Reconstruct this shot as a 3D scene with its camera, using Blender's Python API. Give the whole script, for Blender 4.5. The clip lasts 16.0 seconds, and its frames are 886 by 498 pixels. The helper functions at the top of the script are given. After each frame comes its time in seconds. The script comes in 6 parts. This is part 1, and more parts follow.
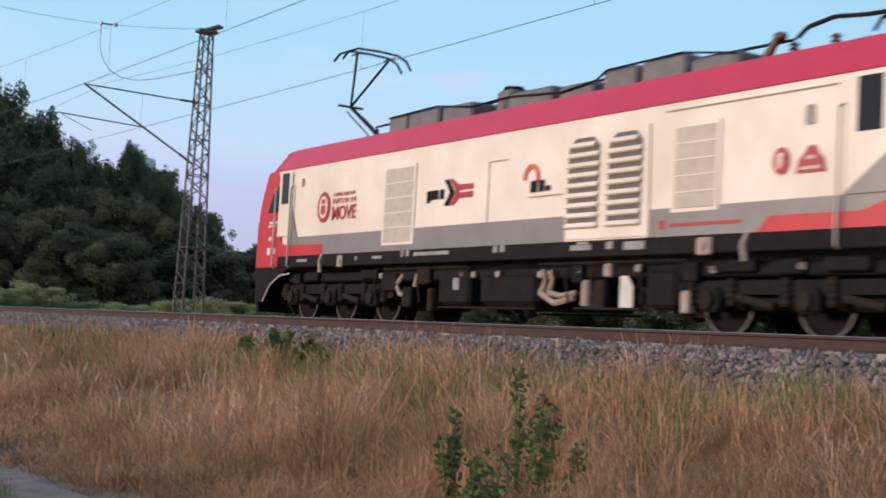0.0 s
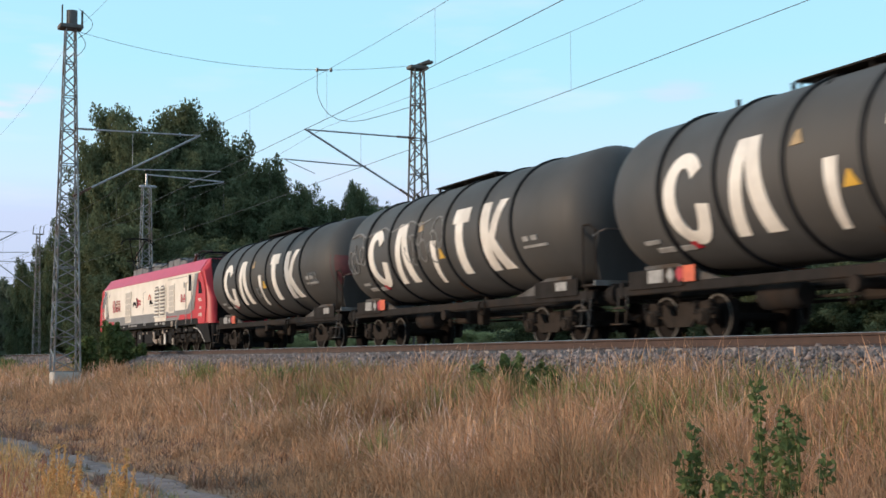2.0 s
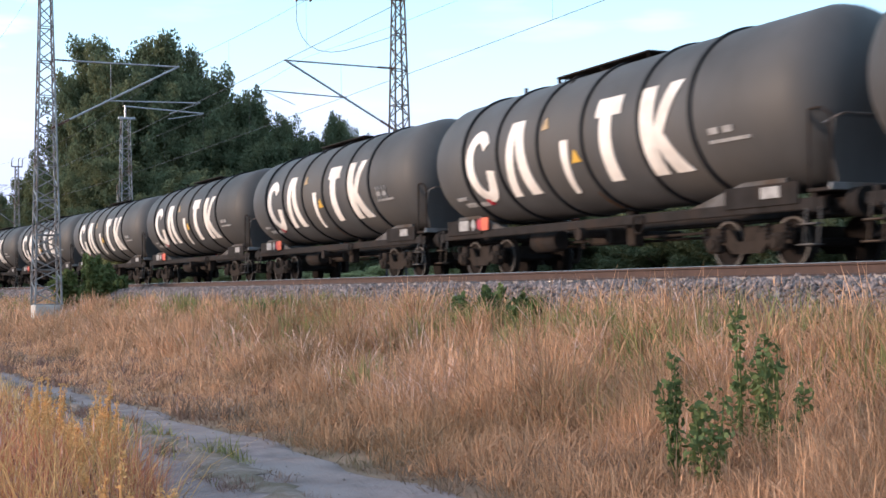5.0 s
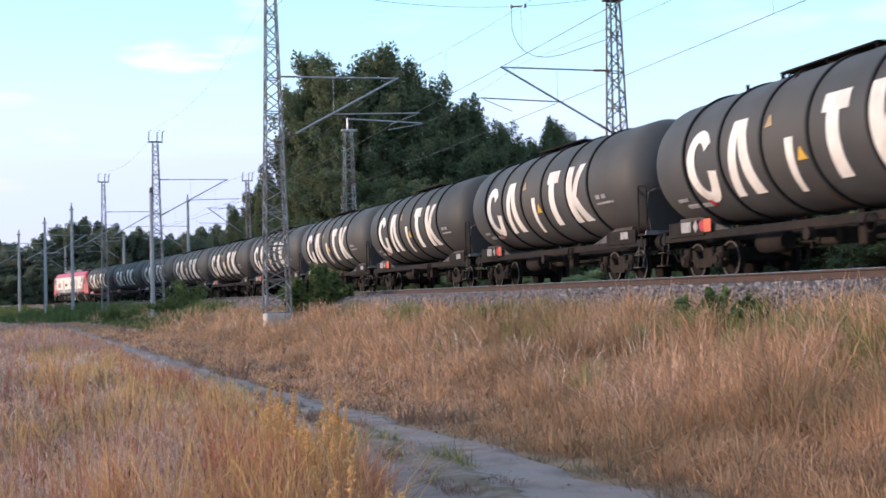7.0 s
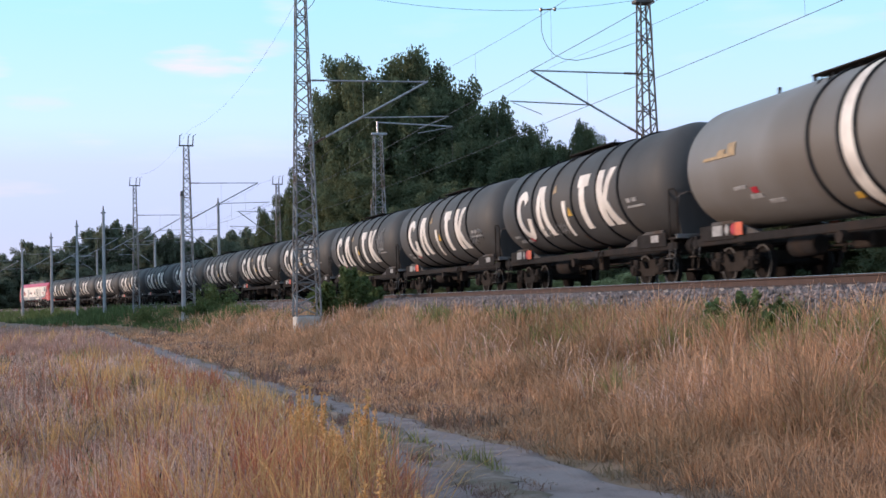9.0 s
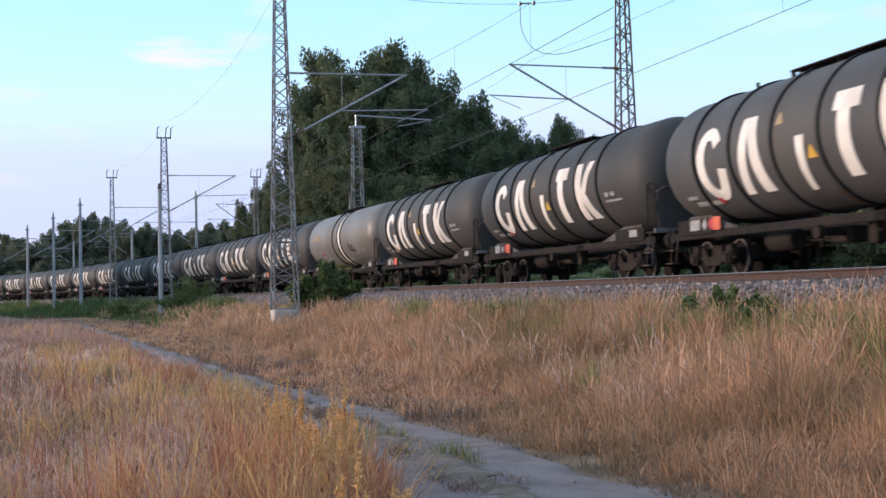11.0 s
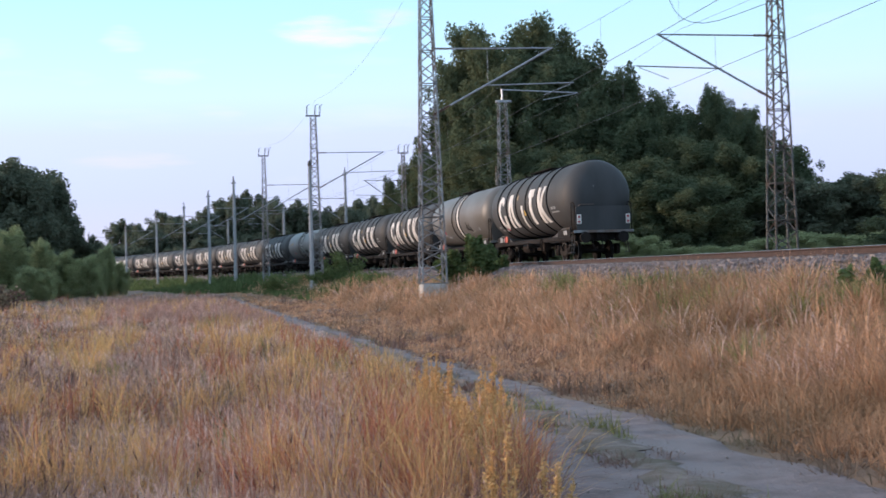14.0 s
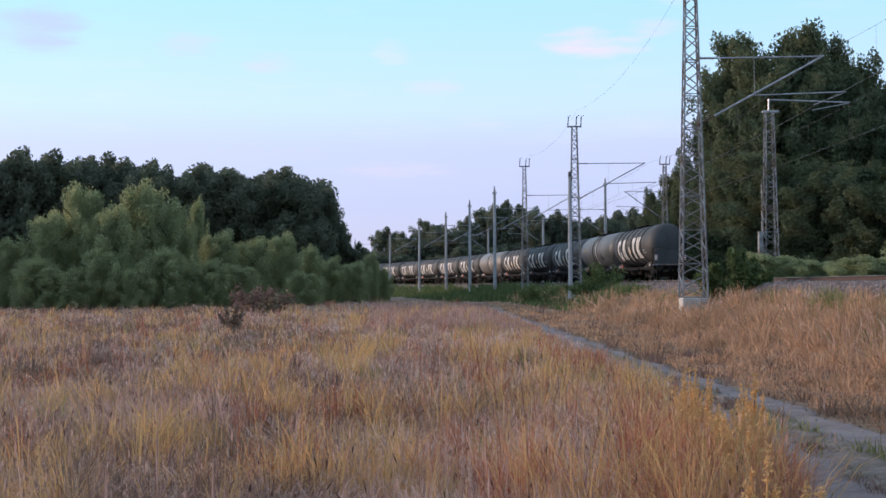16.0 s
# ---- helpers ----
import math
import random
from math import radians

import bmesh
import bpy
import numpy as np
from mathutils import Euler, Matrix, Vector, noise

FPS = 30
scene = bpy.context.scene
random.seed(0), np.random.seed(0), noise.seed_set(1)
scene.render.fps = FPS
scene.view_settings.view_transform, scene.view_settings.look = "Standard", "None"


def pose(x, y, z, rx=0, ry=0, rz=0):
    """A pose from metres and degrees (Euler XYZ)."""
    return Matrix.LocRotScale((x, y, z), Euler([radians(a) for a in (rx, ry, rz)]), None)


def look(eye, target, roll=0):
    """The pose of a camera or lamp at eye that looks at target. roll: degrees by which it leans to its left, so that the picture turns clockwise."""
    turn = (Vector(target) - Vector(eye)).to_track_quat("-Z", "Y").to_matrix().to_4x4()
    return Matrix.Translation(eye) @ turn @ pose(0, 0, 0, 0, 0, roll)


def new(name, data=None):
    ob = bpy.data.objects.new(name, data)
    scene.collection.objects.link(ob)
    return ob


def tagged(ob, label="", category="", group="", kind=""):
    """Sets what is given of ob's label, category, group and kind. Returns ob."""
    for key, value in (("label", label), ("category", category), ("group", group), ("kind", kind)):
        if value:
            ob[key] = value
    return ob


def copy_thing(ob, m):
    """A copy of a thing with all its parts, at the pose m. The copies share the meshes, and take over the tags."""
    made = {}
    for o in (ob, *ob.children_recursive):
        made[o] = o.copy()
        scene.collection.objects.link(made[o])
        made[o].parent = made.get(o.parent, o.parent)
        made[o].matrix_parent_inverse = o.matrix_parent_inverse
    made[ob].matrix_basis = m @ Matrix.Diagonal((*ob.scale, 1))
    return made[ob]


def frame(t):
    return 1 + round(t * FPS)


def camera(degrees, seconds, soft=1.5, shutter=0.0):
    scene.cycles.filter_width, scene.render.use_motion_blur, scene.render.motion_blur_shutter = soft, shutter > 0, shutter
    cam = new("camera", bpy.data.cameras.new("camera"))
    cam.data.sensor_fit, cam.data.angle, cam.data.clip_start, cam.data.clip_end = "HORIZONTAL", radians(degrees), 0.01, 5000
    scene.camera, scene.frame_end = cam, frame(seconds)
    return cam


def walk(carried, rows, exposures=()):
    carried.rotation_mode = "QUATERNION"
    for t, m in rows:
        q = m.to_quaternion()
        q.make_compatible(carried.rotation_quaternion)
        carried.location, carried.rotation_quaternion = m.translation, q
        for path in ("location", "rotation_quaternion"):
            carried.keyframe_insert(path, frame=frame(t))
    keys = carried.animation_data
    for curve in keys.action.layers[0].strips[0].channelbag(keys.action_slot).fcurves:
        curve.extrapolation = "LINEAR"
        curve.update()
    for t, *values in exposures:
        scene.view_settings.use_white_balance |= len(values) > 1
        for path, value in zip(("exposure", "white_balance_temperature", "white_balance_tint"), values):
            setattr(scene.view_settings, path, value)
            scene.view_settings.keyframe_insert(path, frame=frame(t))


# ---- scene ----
EYE = 1.55
# yaw (left +), pitch (up +), roll (leans to its left +) of the hand-held camera, which stands on one spot
TURNS = [
    (0.0, -36.83, 3.89, 3.10), (0.5, -31.90, 5.37, 1.13), (1.0, -29.15, 6.14, 0.94), (1.5, -27.67, 5.46, 0.02),
    (2.0, -27.03, 4.65, -0.43), (2.5, -26.53, 3.77, -0.58), (3.0, -26.90, 3.42, -0.86), (3.5, -27.16, 3.01, -1.02),
    (4.0, -27.50, 1.98, -0.79), (4.2, -27.75, 1.63, -0.54), (6.3, -27.31, 1.73, -1.27), (6.5, -25.16, 1.88, -1.39),
    (6.8, -20.30, 1.79, -1.90), (7.0, -18.21, 2.03, -1.53), (7.5, -16.50, 2.17, -0.98), (8.0, -17.20, 2.42, -1.19),
    (8.5, -17.20, 2.46, -1.51), (9.0, -16.92, 2.21, -1.45), (11.3, -17.91, 1.86, -1.26), (11.5, -17.82, 1.81, -1.28),
    (12.0, -17.26, 1.54, -1.39), (12.5, -16.31, 1.06, -1.38), (13.0, -15.92, 0.93, -1.23), (13.5, -15.04, 0.99, -1.63),
    (14.0, -11.39, 0.94, -1.62), (14.5, -7.19, 0.73, -1.40), (15.0, -4.10, 0.89, -0.51), (15.5, -1.76, 1.14, -0.31),
    (16.0, -0.08, 1.60, -0.30)]


def turned(yaw, pitch, roll):
    y, p = radians(yaw), radians(pitch)
    eye = Vector((0, 0, EYE))
    way = Vector((-math.sin(y) * math.cos(p), math.cos(y) * math.cos(p), math.sin(p)))
    return look(eye, eye + way * 20, roll)


cam = camera(37.47, 16.0, soft=1.55, shutter=0.2)
walk(cam, [(t, turned(a, b, c)) for t, a, b, c in TURNS],
     [(0.0, -0.02, 6500, 14), (1.0, 0.02, 6500, 10), (2.0, 0.2, 6600, 5), (2.5, 0.28, 6500, 10), (3.5, 0.54, 6350, 14), (6.5, 0.78, 6300, 13), (7.0, 0.56, 6250, 14), (7.6, 0.4, 6200, 14), (9.0, 0.28, 6200, 14), (12.5, 0.42, 6200, 13),
      (14.5, 0.34, 6250, 13), (16.0, 0.18, 6250, 15)])

# ---------------------------------------------------------------- light
SUN_LEFT, SUN_UP = 65.0, 10.0
world = bpy.data.worlds.new("evening_sky")
scene.world = world
world.use_nodes = True
wn, wl = world.node_tree.nodes, world.node_tree.links
wn.clear()
w_out, w_bg = wn.new("ShaderNodeOutputWorld"), wn.new("ShaderNodeBackground")
w_sky = wn.new("ShaderNodeTexSky")
w_sky.sky_type, w_sky.sun_disc = "NISHITA", False
w_sky.sun_elevation, w_sky.sun_rotation = radians(SUN_UP), radians(-SUN_LEFT)
w_sky.air_density, w_sky.dust_density, w_sky.ozone_density = 1.0, 0.6, 2.0
w_co, w_sep = wn.new("ShaderNodeTexCoord"), wn.new("ShaderNodeSeparateXYZ")
w_ramp = wn.new("ShaderNodeValToRGB")
w_map = wn.new("ShaderNodeMapping")
w_map.inputs["Scale"].default_value = (1.6, 1.6, 9.0)
w_noise, w_cut = wn.new("ShaderNodeTexNoise"), wn.new("ShaderNodeValToRGB")
w_noise.inputs["Scale"].default_value, w_noise.inputs["Detail"].default_value = 3.2, 7.0
w_noise.inputs["Roughness"].default_value = 0.55
w_cut.color_ramp.elements[0].position, w_cut.color_ramp.elements[1].position = 0.57, 0.72
stops = [(0.0, (0.50, 0.50, 0.74)), (0.06, (0.48, 0.525, 0.81)), (0.105, (0.545, 0.59, 0.88)), (0.135, (0.57, 0.74, 0.97)), (0.16, (0.53, 0.76, 0.98)), (0.22, (0.43, 0.77, 0.99)),
         (0.34, (0.42, 0.73, 0.97)), (1.0, (0.42, 0.45, 0.52))]
ramp = w_ramp.color_ramp
ramp.elements[0].position, ramp.elements[0].color = stops[0][0], (*stops[0][1], 1)
ramp.elements[1].position, ramp.elements[1].color = stops[-1][0], (*stops[-1][1], 1)
for at, colour in stops[1:-1]:
    ramp.elements.new(at).color = (*colour, 1)
w_gain = wn.new("ShaderNodeMix")
w_gain.data_type, w_gain.blend_type = "RGBA", "MIX"
w_gain.inputs["Factor"].default_value = 0.78
w_boost = wn.new("ShaderNodeMix")
w_boost.data_type, w_boost.blend_type = "RGBA", "MULTIPLY"
w_boost.inputs["Factor"].default_value = 1.0
w_boost.inputs["B"].default_value = (0.16, 0.16, 0.16, 1)
w_cloud = wn.new("ShaderNodeMix")
w_cloud.data_type, w_cloud.blend_type = "RGBA", "MIX"
w_cloud.inputs["B"].default_value = (0.84, 0.76, 0.90, 1)
w_thin = wn.new("ShaderNodeMath")
w_thin.operation = "MULTIPLY"
w_thin.inputs[1].default_value = 0.16
wl.new(w_co.outputs["Generated"], w_sep.inputs[0])
wl.new(w_sep.outputs["Z"], w_ramp.inputs[0])
wl.new(w_co.outputs["Generated"], w_map.inputs[0])
wl.new(w_map.outputs[0], w_noise.inputs["Vector"])
wl.new(w_noise.outputs[0], w_cut.inputs[0])
wl.new(w_cut.outputs[0], w_thin.inputs[0])
wl.new(w_sky.outputs[0], w_boost.inputs["A"])
wl.new(w_boost.outputs["Result"], w_gain.inputs["A"])
wl.new(w_ramp.outputs[0], w_gain.inputs["B"])
# the sky is brighter on the sunset side
w_turn = wn.new("ShaderNodeVectorMath")
w_turn.operation = "DOT_PRODUCT"
w_turn.inputs[1].default_value = (-math.sin(radians(SUN_LEFT)), math.cos(radians(SUN_LEFT)), 0.0)
w_side = wn.new("ShaderNodeMapRange")
w_side.inputs["From Min"].default_value, w_side.inputs["From Max"].default_value = -1.0, -0.4
w_side.inputs["To Min"].default_value, w_side.inputs["To Max"].default_value = 0.66, 1.01
w_dusk = wn.new("ShaderNodeMix")
w_dusk.data_type, w_dusk.blend_type = "RGBA", "MULTIPLY"
w_dusk.inputs["Factor"].default_value = 1.0
wl.new(w_co.outputs["Generated"], w_turn.inputs[0])
wl.new(w_turn.outputs["Value"], w_side.inputs[0])
wl.new(w_gain.outputs["Result"], w_dusk.inputs["A"])
wl.new(w_side.outputs[0], w_dusk.inputs["B"])
wl.new(w_dusk.outputs["Result"], w_cloud.inputs["A"])
wl.new(w_thin.outputs[0], w_cloud.inputs["Factor"])
# small pink evening clouds: degrees to the left, degrees up, half widths, density
w_az, w_up, w_wob = wn.new("ShaderNodeMath"), wn.new("ShaderNodeMath"), wn.new("ShaderNodeTexNoise")
w_az.operation, w_up.operation = "ARCTAN2", "ARCSINE"
w_wob.inputs["Scale"].default_value, w_wob.inputs["Detail"].default_value = 11.0, 6.0
w_neg = wn.new("ShaderNodeMath")
w_neg.operation = "MULTIPLY"
w_neg.inputs[1].default_value = -1.0
wl.new(w_sep.outputs["X"], w_neg.inputs[0])
wl.new(w_neg.outputs[0], w_az.inputs[0])
wl.new(w_sep.outputs["Y"], w_az.inputs[1])
wl.new(w_sep.outputs["Z"], w_up.inputs[0])
wl.new(w_map.outputs[0], w_wob.inputs["Vector"])


def sky_math(operation, a, b):
    n = wn.new("ShaderNodeMath")
    n.operation = operation
    for socket, value in zip(n.inputs, (a, b)):
        if isinstance(value, float):
            socket.default_value = value
        else:
            wl.new(value, socket)
    return n.outputs[0]


sky_now = w_cloud.outputs["Result"]
for left, up, wide, tall, dense, colour in ((-6.7, 10.3, 3.0, 0.95, 0.8, (0.82, 0.67, 0.84)), (-9.2, 11.1, 1.8, 0.55, 0.5, (0.72, 0.66, 0.86)), (0.4, 8.7, 1.7, 0.5, 0.4, (0.70, 0.66, 0.90)), (-1.6, 7.1, 1.8, 0.5, 0.3, (0.72, 0.68, 0.92)),
                                            (11.0, 10.3, 2.0, 0.7, 0.45, (0.66, 0.60, 0.82)), (7.4, 9.7, 1.7, 0.5, 0.4, (0.68, 0.62, 0.84)), (17.2, 10.7, 2.6, 1.6, 0.6, (0.50, 0.52, 0.78)), (2.2, 10.1, 1.1, 0.7, 0.4, (0.80, 0.70, 0.88)),
                                            (2.0, 5.1, 3.0, 0.5, 0.3, (0.78, 0.66, 0.86)), (-37.5, 11.3, 2.2, 0.6, 0.45, (0.60, 0.62, 0.86)), (-10.3, 12.6, 1.4, 0.8, 0.35, (0.86, 0.74, 0.88)), (-23.0, 7.6, 6.0, 1.2, 0.3, (0.66, 0.62, 0.88))):
    dx = sky_math("DIVIDE", sky_math("SUBTRACT", w_az.outputs[0], radians(left)), radians(wide))
    dy = sky_math("DIVIDE", sky_math("SUBTRACT", w_up.outputs[0], radians(up)), radians(tall))
    far = sky_math("ADD", sky_math("MULTIPLY", dx, dx), sky_math("MULTIPLY", dy, dy))
    body = sky_math("SUBTRACT", sky_math("MULTIPLY", w_wob.outputs[0], 2.6), sky_math("ADD", far, 0.45))
    mask = wn.new("ShaderNodeMapRange")
    mask.interpolation_type = "SMOOTHSTEP"
    mask.inputs["From Min"].default_value, mask.inputs["From Max"].default_value, mask.inputs["To Max"].default_value = 0.0, 1.2, dense
    wl.new(body, mask.inputs[0])
    puffed = wn.new("ShaderNodeMix")
    puffed.data_type = "RGBA"
    puffed.inputs["B"].default_value = (*colour, 1)
    wl.new(mask.outputs[0], puffed.inputs["Factor"])
    wl.new(sky_now, puffed.inputs["A"])
    sky_now = puffed.outputs["Result"]
wl.new(sky_now, w_bg.inputs["Color"])
w_bg.inputs["Strength"].default_value = 1.1
wl.new(w_bg.outputs[0], w_out.inputs[0])

sun = new("evening_sun", bpy.data.lights.new("evening_sun", "SUN"))
sun.data.energy, sun.data.angle, sun.data.color = 2.9, radians(7), (1.0, 0.75, 0.57)
sl, su = radians(SUN_LEFT), radians(SUN_UP)
sun_way = Vector((-math.sin(sl) * math.cos(su), math.cos(sl) * math.cos(su), math.sin(su)))
sun.matrix_world = look(sun_way * 50, (0, 0, 0))


# ---------------------------------------------------------------- materials
def material(name, colour, rough=0.6, metal=0.0, second=None, scale=4.0, third=None, scale3=0.6, bump=0.0, bump_scale=60.0,
             island=0.0, per_object=0.0, spec=0.5, coords="Object", stretch=(1, 1, 1), translucent=0.0):
    m = bpy.data.materials.new(name)
    m.use_nodes = True
    nt = m.node_tree
    n, l = nt.nodes, nt.links
    b = n["Principled BSDF"]
    b.inputs["Roughness"].default_value, b.inputs["Metallic"].default_value = rough, metal
    b.inputs["Specular IOR Level"].default_value = spec
    co = n.new("ShaderNodeTexCoord")
    mp = n.new("ShaderNodeMapping")
    mp.inputs["Scale"].default_value = stretch
    l.new(co.outputs[coords], mp.inputs[0])
    base = n.new("ShaderNodeRGB")
    base.outputs[0].default_value = (*colour, 1)
    out = base.outputs[0]

    def mix(a, colour_b, noise_scale, low, high, detail=6):
        t = n.new("ShaderNodeTexNoise")
        t.inputs["Scale"].default_value, t.inputs["Detail"].default_value = noise_scale, detail
        l.new(mp.outputs[0], t.inputs["Vector"])
        r = n.new("ShaderNodeMapRange")
        r.inputs["From Min"].default_value, r.inputs["From Max"].default_value = low, high
        l.new(t.outputs[0], r.inputs[0])
        x = n.new("ShaderNodeMix")
        x.data_type = "RGBA"
        l.new(r.outputs[0], x.inputs["Factor"])
        l.new(a, x.inputs["A"])
        x.inputs["B"].default_value = (*colour_b, 1)
        return x.outputs["Result"]

    if second:
        out = mix(out, second, scale, 0.38, 0.66)
    if third:
        out = mix(out, third, scale3, 0.46, 0.64, 3)
    for gain, node, socket in ((island, "ShaderNodeNewGeometry", "Random Per Island"), (per_object, "ShaderNodeObjectInfo", "Random")):
        if gain:
            g = n.new(node)
            r = n.new("ShaderNodeMapRange")
            r.inputs["To Min"].default_value, r.inputs["To Max"].default_value = 1 - gain, 1 + gain
            l.new(g.outputs[socket], r.inputs[0])
            x = n.new("ShaderNodeMix")
            x.data_type, x.blend_type = "RGBA", "MULTIPLY"
            x.inputs["Factor"].default_value = 1.0
            l.new(out, x.inputs["A"])
            l.new(r.outputs[0], x.inputs["B"])
            out = x.outputs["Result"]
    l.new(out, b.inputs["Base Color"])
    if bump:
        t = n.new("ShaderNodeTexNoise")
        t.inputs["Scale"].default_value, t.inputs["Detail"].default_value = bump_scale, 5
        l.new(mp.outputs[0], t.inputs["Vector"])
        u = n.new("ShaderNodeBump")
        u.inputs["Strength"].default_value, u.inputs["Distance"].default_value = bump, 0.02
        l.new(t.outputs[0], u.inputs["Height"])
        l.new(u.outputs[0], b.inputs["Normal"])
    if translucent:
        tr = n.new("ShaderNodeBsdfTranslucent")
        l.new(out, tr.inputs["Color"])
        ms = n.new("ShaderNodeMixShader")
        ms.inputs[0].default_value = translucent
        l.new(b.outputs[0], ms.inputs[1])
        l.new(tr.outputs[0], ms.inputs[2])
        l.new(ms.outputs[0], n["Material Output"].inputs[0])
    return m


M_SOIL = material("dry_soil", (0.27, 0.175, 0.12), 0.95, second=(0.19, 0.125, 0.088), scale=0.8, third=(0.19, 0.13, 0.075), scale3=0.08, bump=0.6, bump_scale=9)
M_TURF = material("trodden_turf", (0.18, 0.135, 0.105), 0.95, second=(0.27, 0.215, 0.19), scale=7, third=(0.14, 0.11, 0.075), scale3=2.2, bump=1.0, bump_scale=30)
M_PATH = material("sandy_path", (0.255, 0.20, 0.196), 0.95, second=(0.16, 0.122, 0.115), scale=3.5, third=(0.27, 0.22, 0.212), scale3=0.7, bump=1.0, bump_scale=22)
M_BALLAST = material("ballast_bed", (0.15, 0.115, 0.10), 0.95, second=(0.12, 0.09, 0.085), scale=9, bump=1.0, bump_scale=14)
M_STONE = material("ballast_stone", (0.245, 0.20, 0.19), 0.9, second=(0.155, 0.115, 0.105), scale=3, island=0.45, bump=0.3)
M_PEBBLE = material("path_pebble", (0.36, 0.31, 0.29), 0.9, second=(0.27, 0.23, 0.21), scale=6, island=0.3)
M_RAIL = material("rusty_rail", (0.065, 0.036, 0.028), 0.85, 0.1, second=(0.05, 0.028, 0.022), scale=5, bump=0.2)
M_RAILTOP = material("worn_rail_head", (0.45, 0.43, 0.42), 0.3, 0.9, second=(0.35, 0.32, 0.3), scale=3)
M_SLEEPER = material("concrete_sleeper", (0.30, 0.27, 0.25), 0.9, second=(0.2, 0.16, 0.14), scale=3, per_object=0.2, bump=0.3)
M_GALV = material("galvanised_steel", (0.30, 0.31, 0.32), 0.55, 0.55, second=(0.20, 0.205, 0.21), scale=3, third=(0.16, 0.12, 0.10), scale3=0.9)
M_DARKSTEEL = material("weathered_mast_steel", (0.14, 0.135, 0.13), 0.65, 0.4, second=(0.09, 0.085, 0.08), scale=2, third=(0.12, 0.08, 0.06), scale3=0.8)
M_TUBE = material("aluminium_tube", (0.42, 0.43, 0.45), 0.45, 0.6, second=(0.3, 0.3, 0.32), scale=4)
M_INSUL = material("brown_insulator", (0.10, 0.05, 0.035), 0.3)
M_CONCRETE = material("concrete", (0.50, 0.47, 0.44), 0.9, second=(0.36, 0.34, 0.31), scale=2.5, third=(0.3, 0.28, 0.25), scale3=0.7, bump=0.3, bump_scale=30)
M_POLE = material("spun_concrete_pole", (0.42, 0.41, 0.42), 0.85, second=(0.33, 0.32, 0.33), scale=1.5, bump=0.15)
M_WIRE = material("copper_wire", (0.10, 0.10, 0.105), 0.5, 0.6)
M_TANK = material("dark_grey_tank_paint", (0.071, 0.071, 0.073), 0.6, 0.0, second=(0.047, 0.047, 0.048), scale=0.9, third=(0.08, 0.073, 0.067), scale3=0.35, spec=0.22, per_object=0.16, stretch=(0.6, 1, 0.35))
M_TANK2 = material("lighter_grey_tank_paint", (0.155, 0.147, 0.138), 0.5, 0.0, second=(0.13, 0.12, 0.11), scale=0.9, third=(0.11, 0.095, 0.08), scale3=0.4, per_object=0.1, stretch=(0.6, 1, 0.35))
M_WHITE = material("white_marking_paint", (0.80, 0.75, 0.69), 0.55, second=(0.70, 0.65, 0.59), scale=2.2, third=(0.55, 0.5, 0.45), scale3=0.9)
M_FADED = material("faded_grey_marking", (0.33, 0.32, 0.31), 0.7, second=(0.20, 0.195, 0.19), scale=6)
M_FRAME = material("grimy_wagon_frame", (0.024, 0.021, 0.020), 0.85, spec=0.12, second=(0.015, 0.013, 0.012), scale=3, third=(0.03, 0.022, 0.018), scale3=1.2, bump=0.2)
M_BOGIE = material("brown_dusty_bogie", (0.032, 0.024, 0.019), 0.9, spec=0.12, second=(0.022, 0.017, 0.014), scale=5, bump=0.3)
M_WHEEL = material("dark_wheel_steel", (0.014, 0.011, 0.010), 0.9, spec=0.12, second=(0.012, 0.010, 0.009), scale=5)
M_TREAD = material("bright_wheel_tread", (0.09, 0.085, 0.08), 0.6, 0.5)
M_ORANGE = material("orange_plate", (0.62, 0.12, 0.05), 0.5, second=(0.5, 0.09, 0.04), scale=5)
M_REDMARK = material("red_mark", (0.38, 0.016, 0.03), 0.5)
M_YELLOW = material("yellow_mark", (0.62, 0.36, 0.05), 0.5)
M_RING = material("dark_ring_paint", (0.026, 0.026, 0.028), 0.7, spec=0.15, second=(0.018, 0.018, 0.019), scale=3)
M_TAN = material("faded_tan_marking", (0.40, 0.27, 0.13), 0.6, second=(0.25, 0.18, 0.10), scale=6)
M_SADDLE = material("pale_grimy_saddle_plate", (0.11, 0.104, 0.10), 0.75, spec=0.15, second=(0.05, 0.045, 0.042), scale=3, third=(0.06, 0.042, 0.03), scale3=1.2)
M_RUST = material("rusty_overflow_streak", (0.11, 0.055, 0.025), 0.85, spec=0.1, second=(0.07, 0.04, 0.022), scale=5)
M_CREAM = material("cream_locomotive_paint", (0.82, 0.74, 0.65), 0.5, second=(0.74, 0.66, 0.57), scale=1.2, third=(0.68, 0.60, 0.51), scale3=0.5)
M_MAGENTA = material("magenta_red_roof_paint", (0.53, 0.022, 0.070), 0.42, second=(0.48, 0.02, 0.062), scale=1.5)
M_RED = material("red_cab_paint", (0.50, 0.014, 0.028), 0.5, second=(0.45, 0.012, 0.024), scale=1.5)
M_GREY = material("mid_grey_livery_paint", (0.23, 0.22, 0.215), 0.4, second=(0.19, 0.18, 0.175), scale=1.5)
M_BLACK = material("black_underframe_paint", (0.010, 0.010, 0.012), 0.75, spec=0.12, second=(0.017, 0.015, 0.014), scale=4)
M_ROOF = material("grey_roof_equipment", (0.15, 0.15, 0.155), 0.6, second=(0.10, 0.10, 0.10), scale=3)
